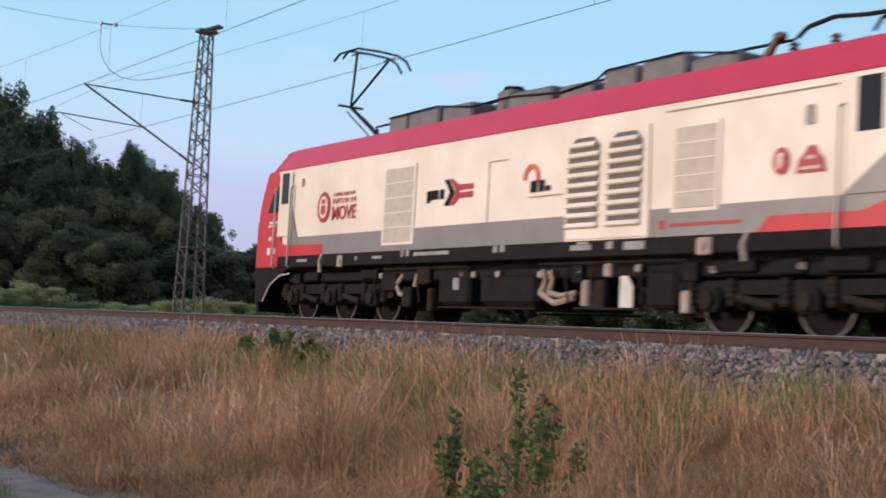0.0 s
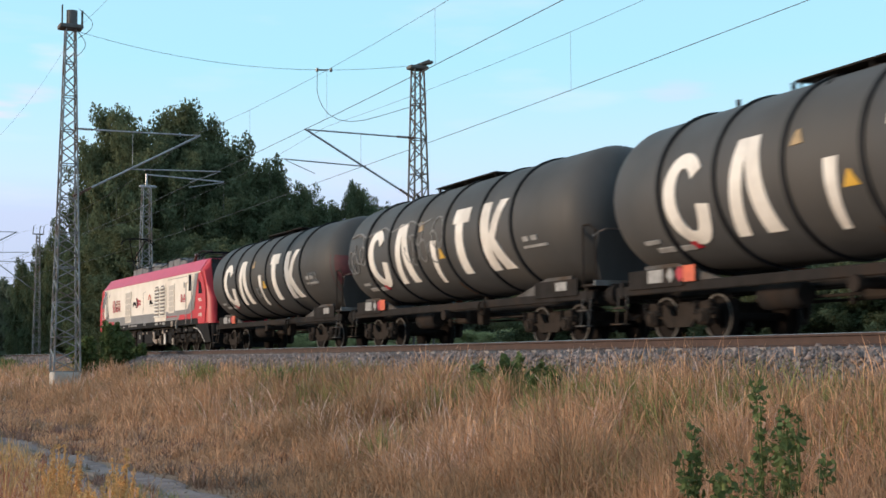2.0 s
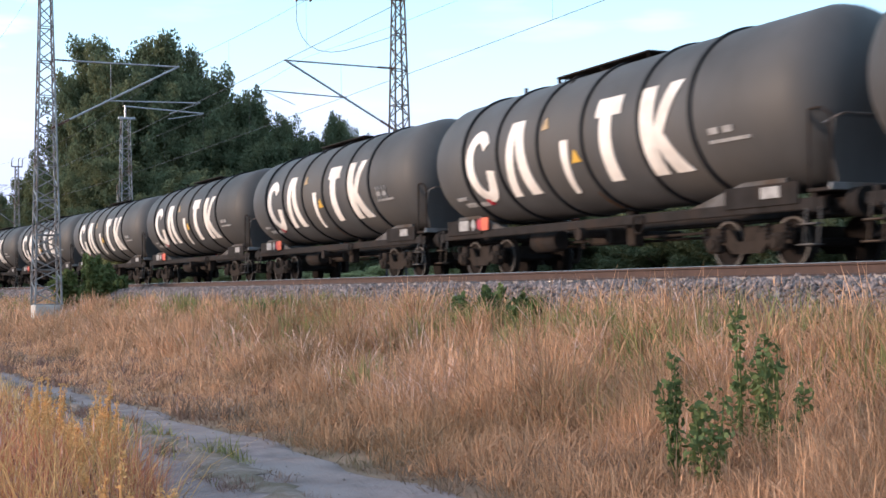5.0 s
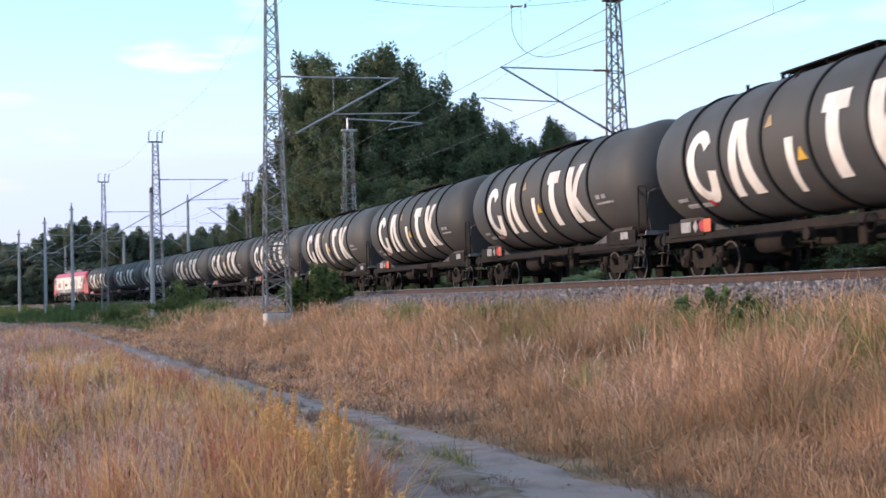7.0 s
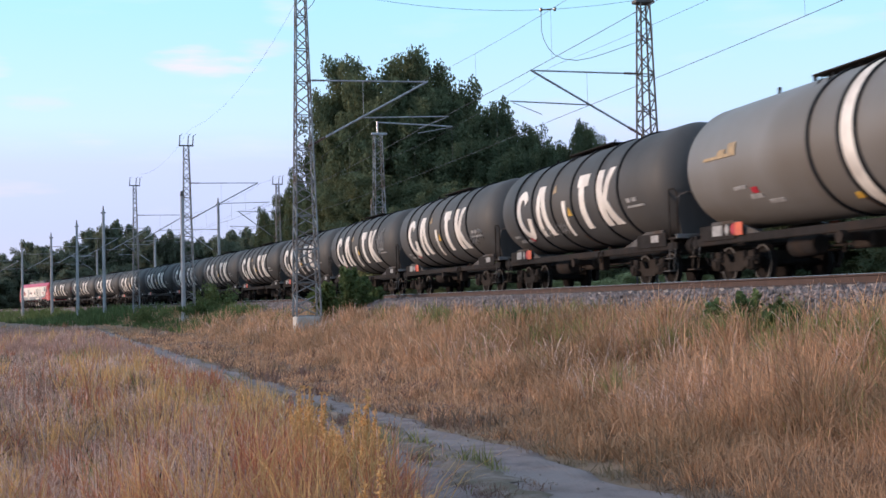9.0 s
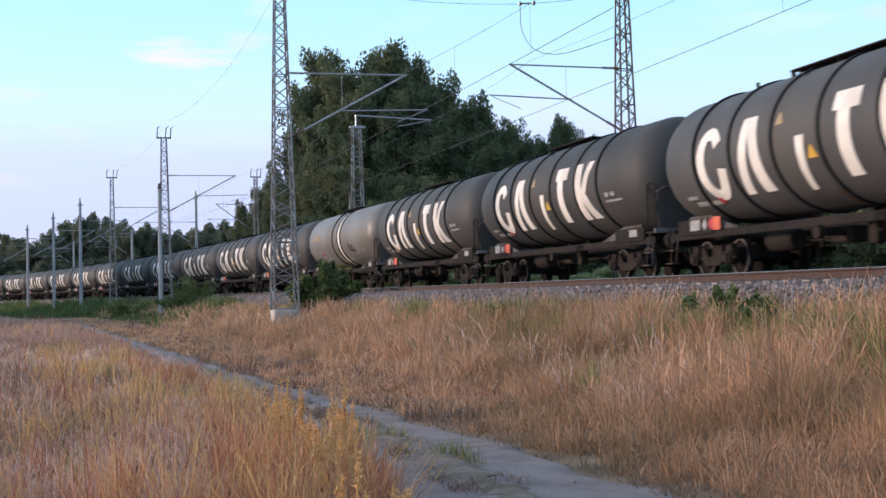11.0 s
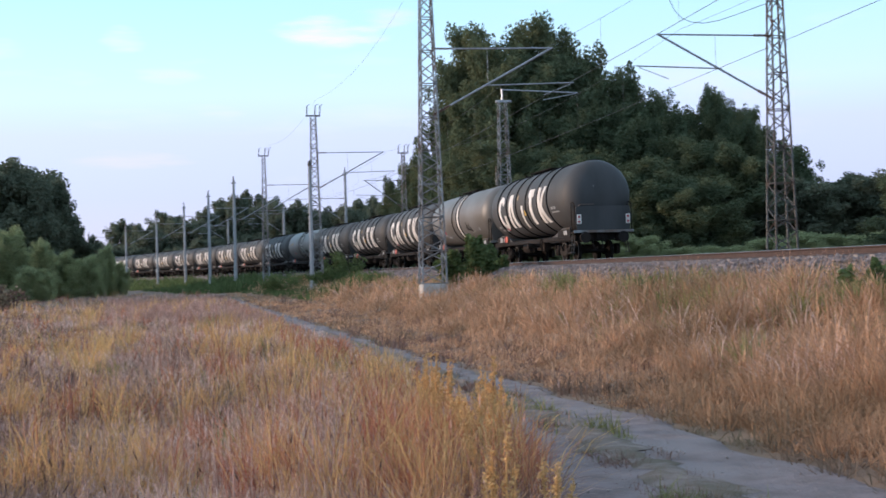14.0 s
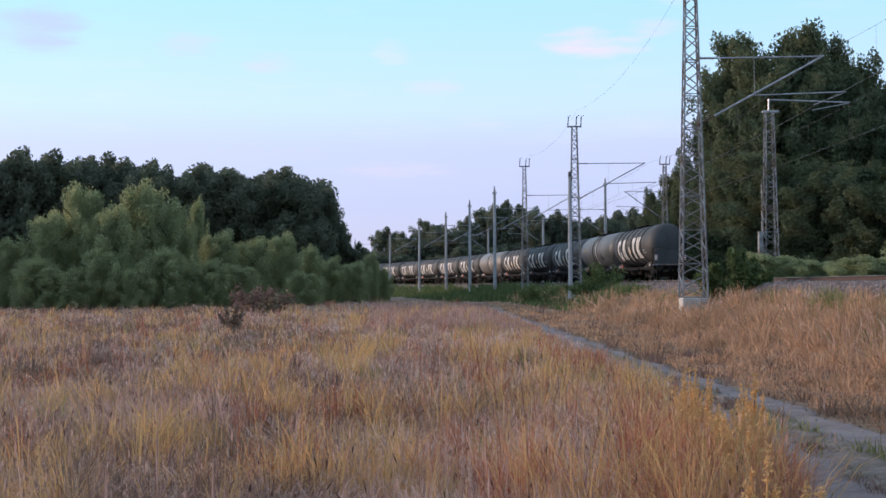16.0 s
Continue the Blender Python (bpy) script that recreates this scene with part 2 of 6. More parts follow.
M_GRILLE = material("beige_air_grille", (0.50, 0.45, 0.40), 0.6, second=(0.43, 0.385, 0.34), scale=6)
M_SLOT = material("dark_louvre_gap", (0.12, 0.105, 0.095), 0.7)
M_WINDOW = material("dark_window_glass", (0.008, 0.009, 0.012), 0.12, spec=0.3)
M_HOSE = material("pale_hose", (0.38, 0.31, 0.26), 0.7, second=(0.27, 0.21, 0.17), scale=6)
M_LAMP = material("headlamp_glass", (0.55, 0.56, 0.58), 0.1)
M_BARK = material("bark", (0.075, 0.055, 0.04), 0.95, second=(0.045, 0.034, 0.026), scale=6, bump=0.6, bump_scale=18)
M_LEAF = material("dark_green_leaves", (0.135, 0.165, 0.095), 0.8, spec=0.12, second=(0.095, 0.122, 0.070), scale=0.5, third=(0.155, 0.165, 0.085), scale3=0.22, island=0.22, translucent=0.35)
M_LEAF2 = material("deep_green_leaves", (0.17, 0.19, 0.13), 0.8, spec=0.12, second=(0.13, 0.15, 0.105), scale=0.4, island=0.22, translucent=0.42)
M_WILLOW = material("pale_green_willow_leaves", (0.37, 0.40, 0.21), 0.8, spec=0.15, second=(0.28, 0.31, 0.16), scale=0.5, island=0.22, translucent=0.4)
M_WEED = material("fresh_green_weed", (0.14, 0.18, 0.07), 0.75, spec=0.2, second=(0.085, 0.12, 0.045), scale=3, island=0.3, translucent=0.3)
M_STRAW = material("golden_dry_grass", (0.67, 0.405, 0.25), 0.85, spec=0.2, second=(0.38, 0.225, 0.135), scale=2.6, third=(0.34, 0.215, 0.13), scale3=0.3, island=0.34, translucent=0.3)
M_HAY = material("pinkish_hay", (0.65, 0.425, 0.36), 0.85, spec=0.2, second=(0.34, 0.215, 0.17), scale=2.2, third=(0.34, 0.22, 0.185), scale3=0.22, island=0.3, translucent=0.3)
M_PALE = material("bleached_grass", (0.82, 0.60, 0.52), 0.85, spec=0.2, second=(0.55, 0.39, 0.31), scale=3, island=0.25, translucent=0.3)
M_YGRASS = material("yellow_green_grass", (0.70, 0.425, 0.18), 0.85, second=(0.44, 0.325, 0.15), scale=2.5, third=(0.66, 0.39, 0.17), scale3=0.7, island=0.3, translucent=0.3)
M_SEED = material("dark_brown_seed_heads", (0.10, 0.045, 0.03), 0.9, second=(0.06, 0.03, 0.02), scale=3, island=0.3)
M_SORREL = material("rusty_sorrel", (0.50, 0.225, 0.125), 0.85, second=(0.38, 0.12, 0.07), scale=1.5, island=0.4, translucent=0.15)
M_GREENGRASS = material("green_grass", (0.25, 0.26, 0.10), 0.85, second=(0.19, 0.18, 0.065), scale=0.8, island=0.4, translucent=0.3)
M_HERB = material("dull_brown_herbs", (0.27, 0.165, 0.14), 0.9, second=(0.17, 0.115, 0.098), scale=1.4, third=(0.22, 0.175, 0.115), scale3=0.3, island=0.3, spec=0.15, translucent=0.2)
M_CLOD = material("dark_earth_clods", (0.24, 0.17, 0.13), 0.95, second=(0.17, 0.12, 0.095), scale=6, bump=0.4)
M_GRAFFITI = material("pale_spray_paint", (0.20, 0.195, 0.19), 0.7, second=(0.13, 0.127, 0.125), scale=8)
M_SPRAYRED = material("dark_red_spray_paint", (0.085, 0.012, 0.018), 0.6, second=(0.05, 0.012, 0.016), scale=3)


# ---------------------------------------------------------------- mesh helpers
class Geo:
    """Vertices and faces of one mesh, gathered piece by piece."""

    def __init__(self):
        self.v, self.f = [], []

    def add(self, verts, faces):
        k = len(self.v)
        self.v += [tuple(p) for p in verts]
        self.f += [tuple(i + k for i in q) for q in faces]
        return self

    def box(self, c, s, bevel=0.0, turn=None):
        x, y, z = (a / 2 for a in s)
        e = min(bevel, x * 0.9, y * 0.9, z * 0.9)
        if e <= 0:
            pts = [(i, j, k) for i in (-x, x) for j in (-y, y) for k in (-z, z)]
            faces = [(0, 1, 3, 2), (4, 6, 7, 5), (0, 4, 5, 1), (2, 3, 7, 6), (0, 2, 6, 4), (1, 5, 7, 3)]
        else:
            ring = lambda a, b, h: [(-a + e, -b, h), (a - e, -b, h), (a, -b + e, h), (a, b - e, h), (a - e, b, h), (-a + e, b, h), (-a, b - e, h), (-a, -b + e, h)]
            pts = [(px * (1 - e / x), py * (1 - e / y), -z) for px, py, _ in ring(x, y, 0)] + ring(x, y, -z + e) + ring(x, y, z - e)
            pts += [(px * (1 - e / x), py * (1 - e / y), z) for px, py, _ in ring(x, y, 0)]
            faces = [tuple(range(7, -1, -1)), tuple(range(24, 32))]
            faces += [(r * 8 + i, r * 8 + (i + 1) % 8, r * 8 + 8 + (i + 1) % 8, r * 8 + 8 + i) for r in range(3) for i in range(8)]
        m = Matrix.Translation(c) @ (turn or Matrix())
        return self.add([m @ Vector(p) for p in pts], faces)

    def rod(self, a, b, r, r2=None, n=8, caps=True):
        a, b = Vector(a), Vector(b)
        r2 = r if r2 is None else r2
        q = (b - a).to_track_quat("Z", "Y")
        ring = [q @ Vector((math.cos(i * math.tau / n), math.sin(i * math.tau / n), 0)) for i in range(n)]
        faces = [(i, (i + 1) % n, n + (i + 1) % n, n + i) for i in range(n)]
        if caps:
            faces += [tuple(range(n - 1, -1, -1)), tuple(range(n, 2 * n))]
        return self.add([a + d * r for d in ring] + [b + d * r2 for d in ring], faces)

    def pipe(self, pts, r, n=6):
        for a, b in zip(pts, pts[1:]):
            self.rod(a, b, r, n=n)
        return self

    def lathe(self, profile, n=24, axis="x", centre=(0, 0, 0)):
        """profile: (along, radius) pairs, turned round an axis through centre."""
        pts, faces = [], []
        for u, r in profile:
            for i in range(n):
                c, s = r * math.cos(i * math.tau / n), r * math.sin(i * math.tau / n)
                p = (u, c, s) if axis == "x" else (c, u, s) if axis == "y" else (c, s, u)
                pts.append(Vector(p) + Vector(centre))
        for k in range(len(profile) - 1):
            faces += [(k * n + i, k * n + (i + 1) % n, k * n + n + (i + 1) % n, k * n + n + i) for i in range(n)]
        return self.add(pts, faces)

    def slab(self, pts, push):
        """A flat polygon given thickness along push."""
        n, push = len(pts), Vector(push)
        pts = [Vector(p) for p in pts]
        faces = [tuple(range(n)), tuple(range(2 * n - 1, n - 1, -1))]
        faces += [(i, n + i, n + (i + 1) % n, (i + 1) % n) for i in range(n)]
        return self.add(pts + [p + push for p in pts], faces)

    def loft(self, sections, closed=True):
        n = len(sections[0])
        pts = [p for s in sections for p in s]
        faces = [(k * n + i, k * n + (i + 1) % n, k * n + n + (i + 1) % n, k * n + n + i) for k in range(len(sections) - 1) for i in range(n if closed else n - 1)]
        if closed:
            faces += [tuple(range(n - 1, -1, -1)), tuple(range(len(pts) - n, len(pts)))]
        return self.add(pts, faces)


def mesh_of(name, geo, mat, smooth=False):
    me = bpy.data.meshes.new(name)
    me.from_pydata(geo.v, [], geo.f)
    me.update()
    me.materials.append(mat)
    if smooth:
        me.polygons.foreach_set("use_smooth", [True] * len(me.polygons))
        me.set_sharp_from_angle(angle=radians(35))
    b = bmesh.new()
    b.from_mesh(me)
    bmesh.ops.recalc_face_normals(b, faces=b.faces)
    b.to_mesh(me)
    b.free()
    return me


def part(name, geo, mat, parent, label="", smooth=False):
    ob = new(name, mesh_of(name, geo, mat, smooth))
    ob.parent = parent
    return tagged(ob, label)


def thing(name, label, category, group="", kind="", m=None):
    ob = new(name)
    ob.empty_display_size = 0.3
    if m is not None:
        ob.matrix_basis = m
    return tagged(ob, label, category, group, kind)


def solid(name, geo, mat, label, category="", group="", kind="", smooth=False, m=None):
    ob = new(name, mesh_of(name, geo, mat, smooth))
    if m is not None:
        ob.matrix_basis = m
    return tagged(ob, label, category, group, kind)


def raw_mesh(name, verts, tris, mat):
    """A mesh from arrays of points and triangles."""
    me = bpy.data.meshes.new(name)
    me.vertices.add(len(verts))
    me.vertices.foreach_set("co", np.asarray(verts, np.float32).ravel())
    me.loops.add(len(tris) * 3)
    me.loops.foreach_set("vertex_index", np.asarray(tris, np.int32).ravel())
    me.polygons.add(len(tris))
    me.polygons.foreach_set("loop_start", np.arange(len(tris), dtype=np.int32) * 3)
    me.materials.append(mat)
    me.update(calc_edges=True)
    return me


# ---------------------------------------------------------------- line of the railway
X0, HEAD, BEND = 13.217, radians(-5.312), 0.0013547     # midline of the double track: a left-hand curve
RAIL = 1.785                                             # rail top above the path
GAUGE = 1.507


def along(s, off=0.0, z=0.0):
    """The point s metres along the line, off metres to its right."""
    h = HEAD + BEND * s
    return Vector((X0 + (math.cos(h) - math.cos(HEAD)) / BEND + off * math.cos(h), (math.sin(h) - math.sin(HEAD)) / BEND + off * math.sin(h), z))


def on_line(s, off=0.0, z=0.0):
    """A pose on the line: x forwards, y to the left."""
    return Matrix.Translation(along(s, off, z)) @ pose(0, 0, 0, 0, 0, math.degrees(HEAD + BEND * s) + 90)


CENTRE = np.array((X0 - math.cos(HEAD) / BEND, -math.sin(HEAD) / BEND))


def rel(x, y):
    """Offset from the midline and distance along it."""
    dx, dy = x - CENTRE[0], y - CENTRE[1]
    return np.hypot(dx, dy) - 1 / BEND, (np.arctan2(dy, dx) - HEAD) / BEND


PROFILE = np.array([(-400, -0.1), (-40, -0.05), (-12, 0), (-9.4, 0.03), (-8.2, 0.18), (-6.8, 0.46), (-5.7, 0.95), (-5.0, 1.05), (5.2, 1.0), (7, 0.9), (12, 0.7), (40, 0.8), (900, 1.0)])


def height(x, y):
    off, s = rel(x, y)
    near = np.clip((s + 260) / 60, 0, 1) * np.clip((560 - s) / 60, 0, 1)
    z = np.interp(off, PROFILE[:, 0], PROFILE[:, 1]) * near
    z = z + (0.05 * np.sin(x * 0.9 + 1.3 * np.sin(y * 0.31)) * np.sin(y * 0.53 + 0.7) + 0.035 * np.sin(x * 2.1 + y * 1.3)) * np.clip((abs(off) - 5.4) / 2, 0, 1) * np.clip((abs(x - 3.6) - 1.0) / 1.5, 0, 1)
    return z


# ground: one sheet to the horizon, finer where the camera stands
def steps(lo, hi, fine, grow, limit):
    out, d, at = [0.0], fine, 0.0
    while at < hi:
        at += d
        out.append(at)
        if at > limit:
            d *= grow
    left, d, at = [], fine, 0.0
    while at > lo:
        at -= d
        left.append(at)
        if -at > limit:
            d *= grow
    return np.array(left[::-1] + out)


gx, gy = steps(-1800, 1800, 0.5, 1.16, 26), steps(-1200, 2600, 0.8, 1.13, 70)
GX, GY = np.meshgrid(gx, gy)
gv = np.stack([GX.ravel(), GY.ravel(), height(GX, GY).ravel()], -1)
nx, ny = len(gx), len(gy)
ii = (np.arange(ny - 1)[:, None] * nx + np.arange(nx - 1)).ravel()
gt = np.concatenate([np.stack([ii, ii + 1, ii + nx + 1], -1), np.stack([ii, ii + nx + 1, ii + nx], -1)])
ground = tagged(new("ground", raw_mesh("ground", gv, gt, M_SOIL)), "dry sandy soil under withered meadow grass", "ground", kind="structure")
ground.data.polygons.foreach_set("use_smooth", [True] * len(ground.data.polygons))

# path: a sandy track with two wheel lanes, bending past the camera
PATH_Y = [-30, -10, 0, 5, 8, 10.5, 13, 16, 20, 25, 32, 40, 50, 60, 70, 80, 90]
PATH_L = [-6.5, -2.6, 0.05, 1.42, 2.3, 2.80, 3.02, 3.20, 3.32, 3.36, 3.34, 3.32, 3.30, 3.26, 3.24, 3.3, 3.5]
PATH_R = [0.8, 3.0, 4.1, 4.45, 4.52, 4.56, 4.52, 4.42, 4.28, 4.16, 4.08, 4.02, 3.94, 3.84, 3.74, 3.72, 3.70]


def build_path():
    ys = np.arange(-30, 90, 0.5)
    verts, tris = [], []
    cols = 13
    for i, y in enumerate(ys):
        wob = 0.07 * math.sin(y * 1.9) + 0.05 * math.sin(y * 4.3 + 1)
        wob2 = 0.10 * math.sin(y * 1.5 + 2) + 0.07 * math.sin(y * 3.7)
        a, b = np.interp(y, PATH_Y, PATH_L) + wob, np.interp(y, PATH_Y, PATH_R) + wob2
        for k in range(cols):
            u = k / (cols - 1)
            x = a + (b - a) * u
            edge = min(u, 1 - u)
            z = float(height(x, y)) + (0.022 if edge > 0 else -0.02) + 0.03 * math.exp(-((u - 0.42) / 0.12) ** 2)
            verts.append((x, y, z))
    for i in range(len(ys) - 1):
        for k in range(cols - 1):
            q = i * cols + k
            tris += [(q, q + 1, q + cols + 1), (q, q + cols + 1, q + cols)]
    ob = tagged(new("path", raw_mesh("path", verts, tris, M_PATH)), "pale sandy farm path with a worn grassy middle", "path", kind="structure")
    ob.data.polygons.foreach_set("use_smooth", [True] * len(ob.data.polygons))


def build_path_middle():
    """Dark trodden soil with roots between the two lanes."""
    ys = np.arange(4.5, 34, 0.16)
    verts, tris = [], []
    for i, y in enumerate(ys):
        a, b = np.interp(y, PATH_Y, PATH_L), np.interp(y, PATH_Y, PATH_R)
        mid = np.interp(y, [6, 9, 14], [0.47, 0.42, 0.36])
        lo = mid - 0.12 + 0.05 * math.sin(y * 2.3) + 0.04 * math.sin(y * 7.1) + 0.03 * math.sin(y * 17)
        hi = mid + 0.12 + 0.05 * math.sin(y * 1.7 + 1) + 0.04 * math.sin(y * 6.3) + 0.03 * math.sin(y * 15)
        for k in range(5):
            u = lo + (hi - lo) * k / 4
            x = a + (b - a) * u
            verts.append((x, y, float(height(x, y)) + 0.022 + 0.03 * math.exp(-((u - 0.42) / 0.12) ** 2) + (0.002 if k in (0, 4) else 0.016 + 0.008 * math.sin(y * 9 + k * 2))))
    for i in range(len(ys) - 1):
        for k in range(4):
            q = i * 5 + k
            tris += [(q, q + 1, q + 6), (q, q + 6, q + 5)]
    tagged(new("path_middle", raw_mesh("path_middle", verts, tris, M_TURF)), "dark trodden turf between the path's two lanes", "turf", kind="structure")


build_path()
build_path_middle()


# ---------------------------------------------------------------- permanent way
def ribbon(profile, s0, s1, step, closed=False):
    g = Geo()
    secs, s = [], s0
    while s < s1 + 0.01:
        secs.append([along(s, o, z) for o, z in profile])
        s += step
    return g.loft(secs, closed)


bed = ribbon([(-5.5, 0.80), (-5.0, 1.08), (-4.0, 1.50), (-3.5, 1.53), (-3.2, 1.58), (-0.8, 1.58), (0, 1.50), (0.8, 1.58), (3.2, 1.58), (4.0, 1.50), (5.2, 1.0), (5.75, 0.70)], -150, 520, 2.0)
bed_ob = solid("ballast_bed", bed, M_BALLAST, "grey-brown crushed stone bed under two tracks", "ballast", kind="structure")


def gravel():
    rng = np.random.default_rng(5)
    base = np.array([(1, 0, 0), (-1, 0, 0), (0, 1, 0), (0, -1, 0), (0, 0, 1), (0, 0, -1)], float)
    tri = np.array([(0, 2, 4), (2, 1, 4), (1, 3, 4), (3, 0, 4), (2, 0, 5), (1, 2, 5), (3, 1, 5), (0, 3, 5)])
    n = 46000
    s = np.concatenate([rng.uniform(-2, 46, 30000), rng.uniform(40, 130, 16000)])
    off = rng.uniform(-5.3, -3.0, n)
    z = np.interp(off, [-5.5, -5.0, -4.0, -3.5, -3.0], [0.80, 1.08, 1.50, 1.53, 1.58])
    size = rng.uniform(0.022, 0.05, n) * np.where(s > 46, 1.5, 1.0)
    h = HEAD + BEND * s
    x = X0 + (np.cos(h) - math.cos(HEAD)) / BEND + off * np.cos(h)
    y = (np.sin(h) - math.sin(HEAD)) / BEND + off * np.sin(h)
    p = np.stack([x, y, z + size * rng.uniform(0.1, 0.7, n)], -1)
    v = base[None] * rng.uniform(0.6, 1.3, (n, 6, 1)) + rng.normal(0, 0.22, (n, 6, 3))
    v = p[:, None] + v * size[:, None, None]
    t = tri[None] + np.arange(n)[:, None, None] * 6
    tagged(new("gravel", raw_mesh("gravel", v.reshape(-1, 3), t.reshape(-1, 3), M_STONE)), "loose grey and brown ballast stones beside the rails", "gravel", kind="stuff")


gravel()
RAIL_SHAPE = [(-0.075, -0.172), (0.075, -0.172), (0.075, -0.160), (0.012, -0.135), (0.009, -0.045), (0.036, -0.032), (0.036, -0.006), (-0.036, -0.006), (-0.036, -0.032), (-0.009, -0.045), (-0.012, -0.135), (-0.075, -0.160)]
for centre in (-2.0, 2.0):
    for side in (-GAUGE / 2, GAUGE / 2):
        o = centre + side
        r = solid("rail", ribbon([(o + a, RAIL + b) for a, b in RAIL_SHAPE], -150, 520, 2.0, True), M_RAIL, "rust-brown steel rail with a polished running surface", "rail", "rails of the double track")
        part("running_surface", ribbon([(o - 0.034, RAIL - 0.006), (o + 0.034, RAIL - 0.006), (o + 0.028, RAIL), (o - 0.028, RAIL)], -150, 520, 2.0, True), M_RAILTOP, r, "polished grey rail head")


def sleepers():
    shape = Geo().loft([[Vector((-0.13, y, z0)), Vector((0.13, y, z0)), Vector((0.10, y, z1)), Vector((-0.10, y, z1))] for y, z0, z1 in
                        ((-1.3, -0.40, -0.165), (-0.55, -0.40, -0.172), (-0.4, -0.40, -0.21), (0.4, -0.40, -0.21), (0.55, -0.40, -0.172), (1.3, -0.40, -0.165))])
    me = mesh_of("sleeper", shape, M_SLEEPER)
    rest = Geo()
    for off in (-2.0, 2.0):
        for k in range(-40, 420):
            s = 0.63 * k
            m = on_line(s, off, RAIL)
            if -2 <= s < 92:
                ob = new("sleeper", me)
                ob.parent = bed_ob
                ob.matrix_basis = m
            else:
                rest.add([m @ Vector(p) for p in shape.v], shape.f)
    tagged(part("far_sleepers", rest, M_SLEEPER, bed_ob, "concrete sleepers farther along"), kind="stuff")


sleepers()


# ---------------------------------------------------------------- overhead line
def lattice(g, height_m, base, top, panels, leg=0.045, z0=0.0, both=True):
    """Four corner angles and zigzag bracing on every side of a tapered mast."""
    def corner(k, z):
        w = (base + (top - base) * z / height_m) / 2
        return Vector(((-w, -w), (w, -w), (w, w), (-w, w))[k]).to_3d() + Vector((0, 0, z + z0))
    for k in range(4):
        g.rod(corner(k, 0), corner(k, height_m), leg, leg * 0.8, n=4)
    for i in range(panels):
        a, b = height_m * i / panels, height_m * (i + 1) / panels
        for k in range(4):
            j = (k + 1) % 4
            p, q = (k, j) if (i + k) % 2 else (j, k)
            g.rod(corner(p, a), corner(q, b), leg * 0.5, n=4)
            if both and i % 3 == 2:
                g.rod(corner(k, b), corner(j, b), leg * 0.45, n=4)
    return g


def insulator(parent, a, b, r=0.06):
    a, b = Vector(a), Vector(b)
    g = Geo()
    n = 7
    for i in range(n):
        p, q = a.lerp(b, i / n), a.lerp(b, (i + 0.55) / n)
        g.rod(p, q, r, r * 0.55, n=8)
    g.rod(a, b, r * 0.4, n=6)
    part("insulator", g, M_INSUL, parent, "brown ribbed insulator", True)


def cantilever(mast, reach, z_top, z_low, wire_z, side, face=0.2):
    """Bracket of a mast: top tube, slanting tube, registration tube and steady arm. side: +1 towards local +x."""
    x = lambda d: side * d
    insulator(mast, (x(face), 0, z_top), (x(face + 0.7), 0, z_top))
    part("top_tube", Geo().rod((x(face + 0.7), 0, z_top), (x(reach), 0, z_top + 0.03), 0.03), M_TUBE, mast, "grey metal tube", True)
    insulator(mast, (x(face), 0, z_low), (x(face + (reach - face) * 0.14), 0, z_low + (z_top - z_low) * 0.14), 0.07)
    part("slanting_tube", Geo().rod((x(face + (reach - face) * 0.14), 0, z_low + (z_top - z_low) * 0.14), (x(reach + 0.1), 0, z_top + 0.05), 0.04), M_TUBE, mast, "grey metal tube", True)
    f = (wire_z + 0.35 - z_low) / (z_top - z_low)
    xa = face + (reach - face) * max(f, 0.3)
    part("registration_tube", Geo().rod((x(xa), 0, wire_z + 0.4), (x(reach + 0.9), 0, wire_z + 0.5), 0.025).rod((x(xa + 0.2), 0, z_top), (x(xa + 0.2), 0, wire_z + 0.4), 0.008, n=4), M_TUBE, mast, "grey metal tube", True)
    part("steady_arm", Geo().rod((x(reach + 0.8), 0, wire_z + 0.45), (x(reach - 0.3), 0, wire_z + 0.03), 0.014), M_TUBE, mast, "thin steady arm", True)


def mast_pose(s, off):
    """Local +x to the right of the line."""
    return Matrix.Translation(along(s, off)) @ pose(0, 0, 0, 0, 0, math.degrees(HEAD + BEND * s))


CATENARY, CONTACT = RAIL + 8.15, RAIL + 6.35


def lattice_mast(s, off, foot, top, side, mat, label, horns=False, base=0.62, head=0.26, panels=26, arm=True, reach=None, drop=0.0):
    t = thing("catenary_mast", label, "catenary mast", "masts of the overhead line", m=mast_pose(s, off))
    part("lattice", lattice(Geo(), top - foot, base, head, panels, z0=foot), mat, t)
    g = float(height(*along(s, off).xy))
    part("foundation", Geo().box((0, 0, (foot + g) / 2 - 0.35), (0.95, 0.95, foot - g + 0.7), 0.04), M_CONCRETE, t, "pale weathered concrete block")
    part("base_plate", Geo().box((0, 0, foot + 0.02), (0.8, 0.8, 0.04), 0.01), mat, t)
    if arm:
        cantilever(t, reach or abs(off) - 2.0, CATENARY - drop, CATENARY - 2.5, CONTACT, side)
    if horns:
        h = Geo().box((0, 0, top + 0.05), (1.0, 0.12, 0.1), 0.02)
        for dx in (-0.45, 0.12, 0.45):
            h.rod((dx, 0, top + 0.1), (dx + 0.05, 0, top + 0.75), 0.04, n=6)
            h.rod((dx, 0, top + 0.7), (dx + 0.22, 0, top + 0.85), 0.02, n=6)
        part("crossarm", h, M_DARKSTEEL, t, "dark crossarm with line posts")
    return t


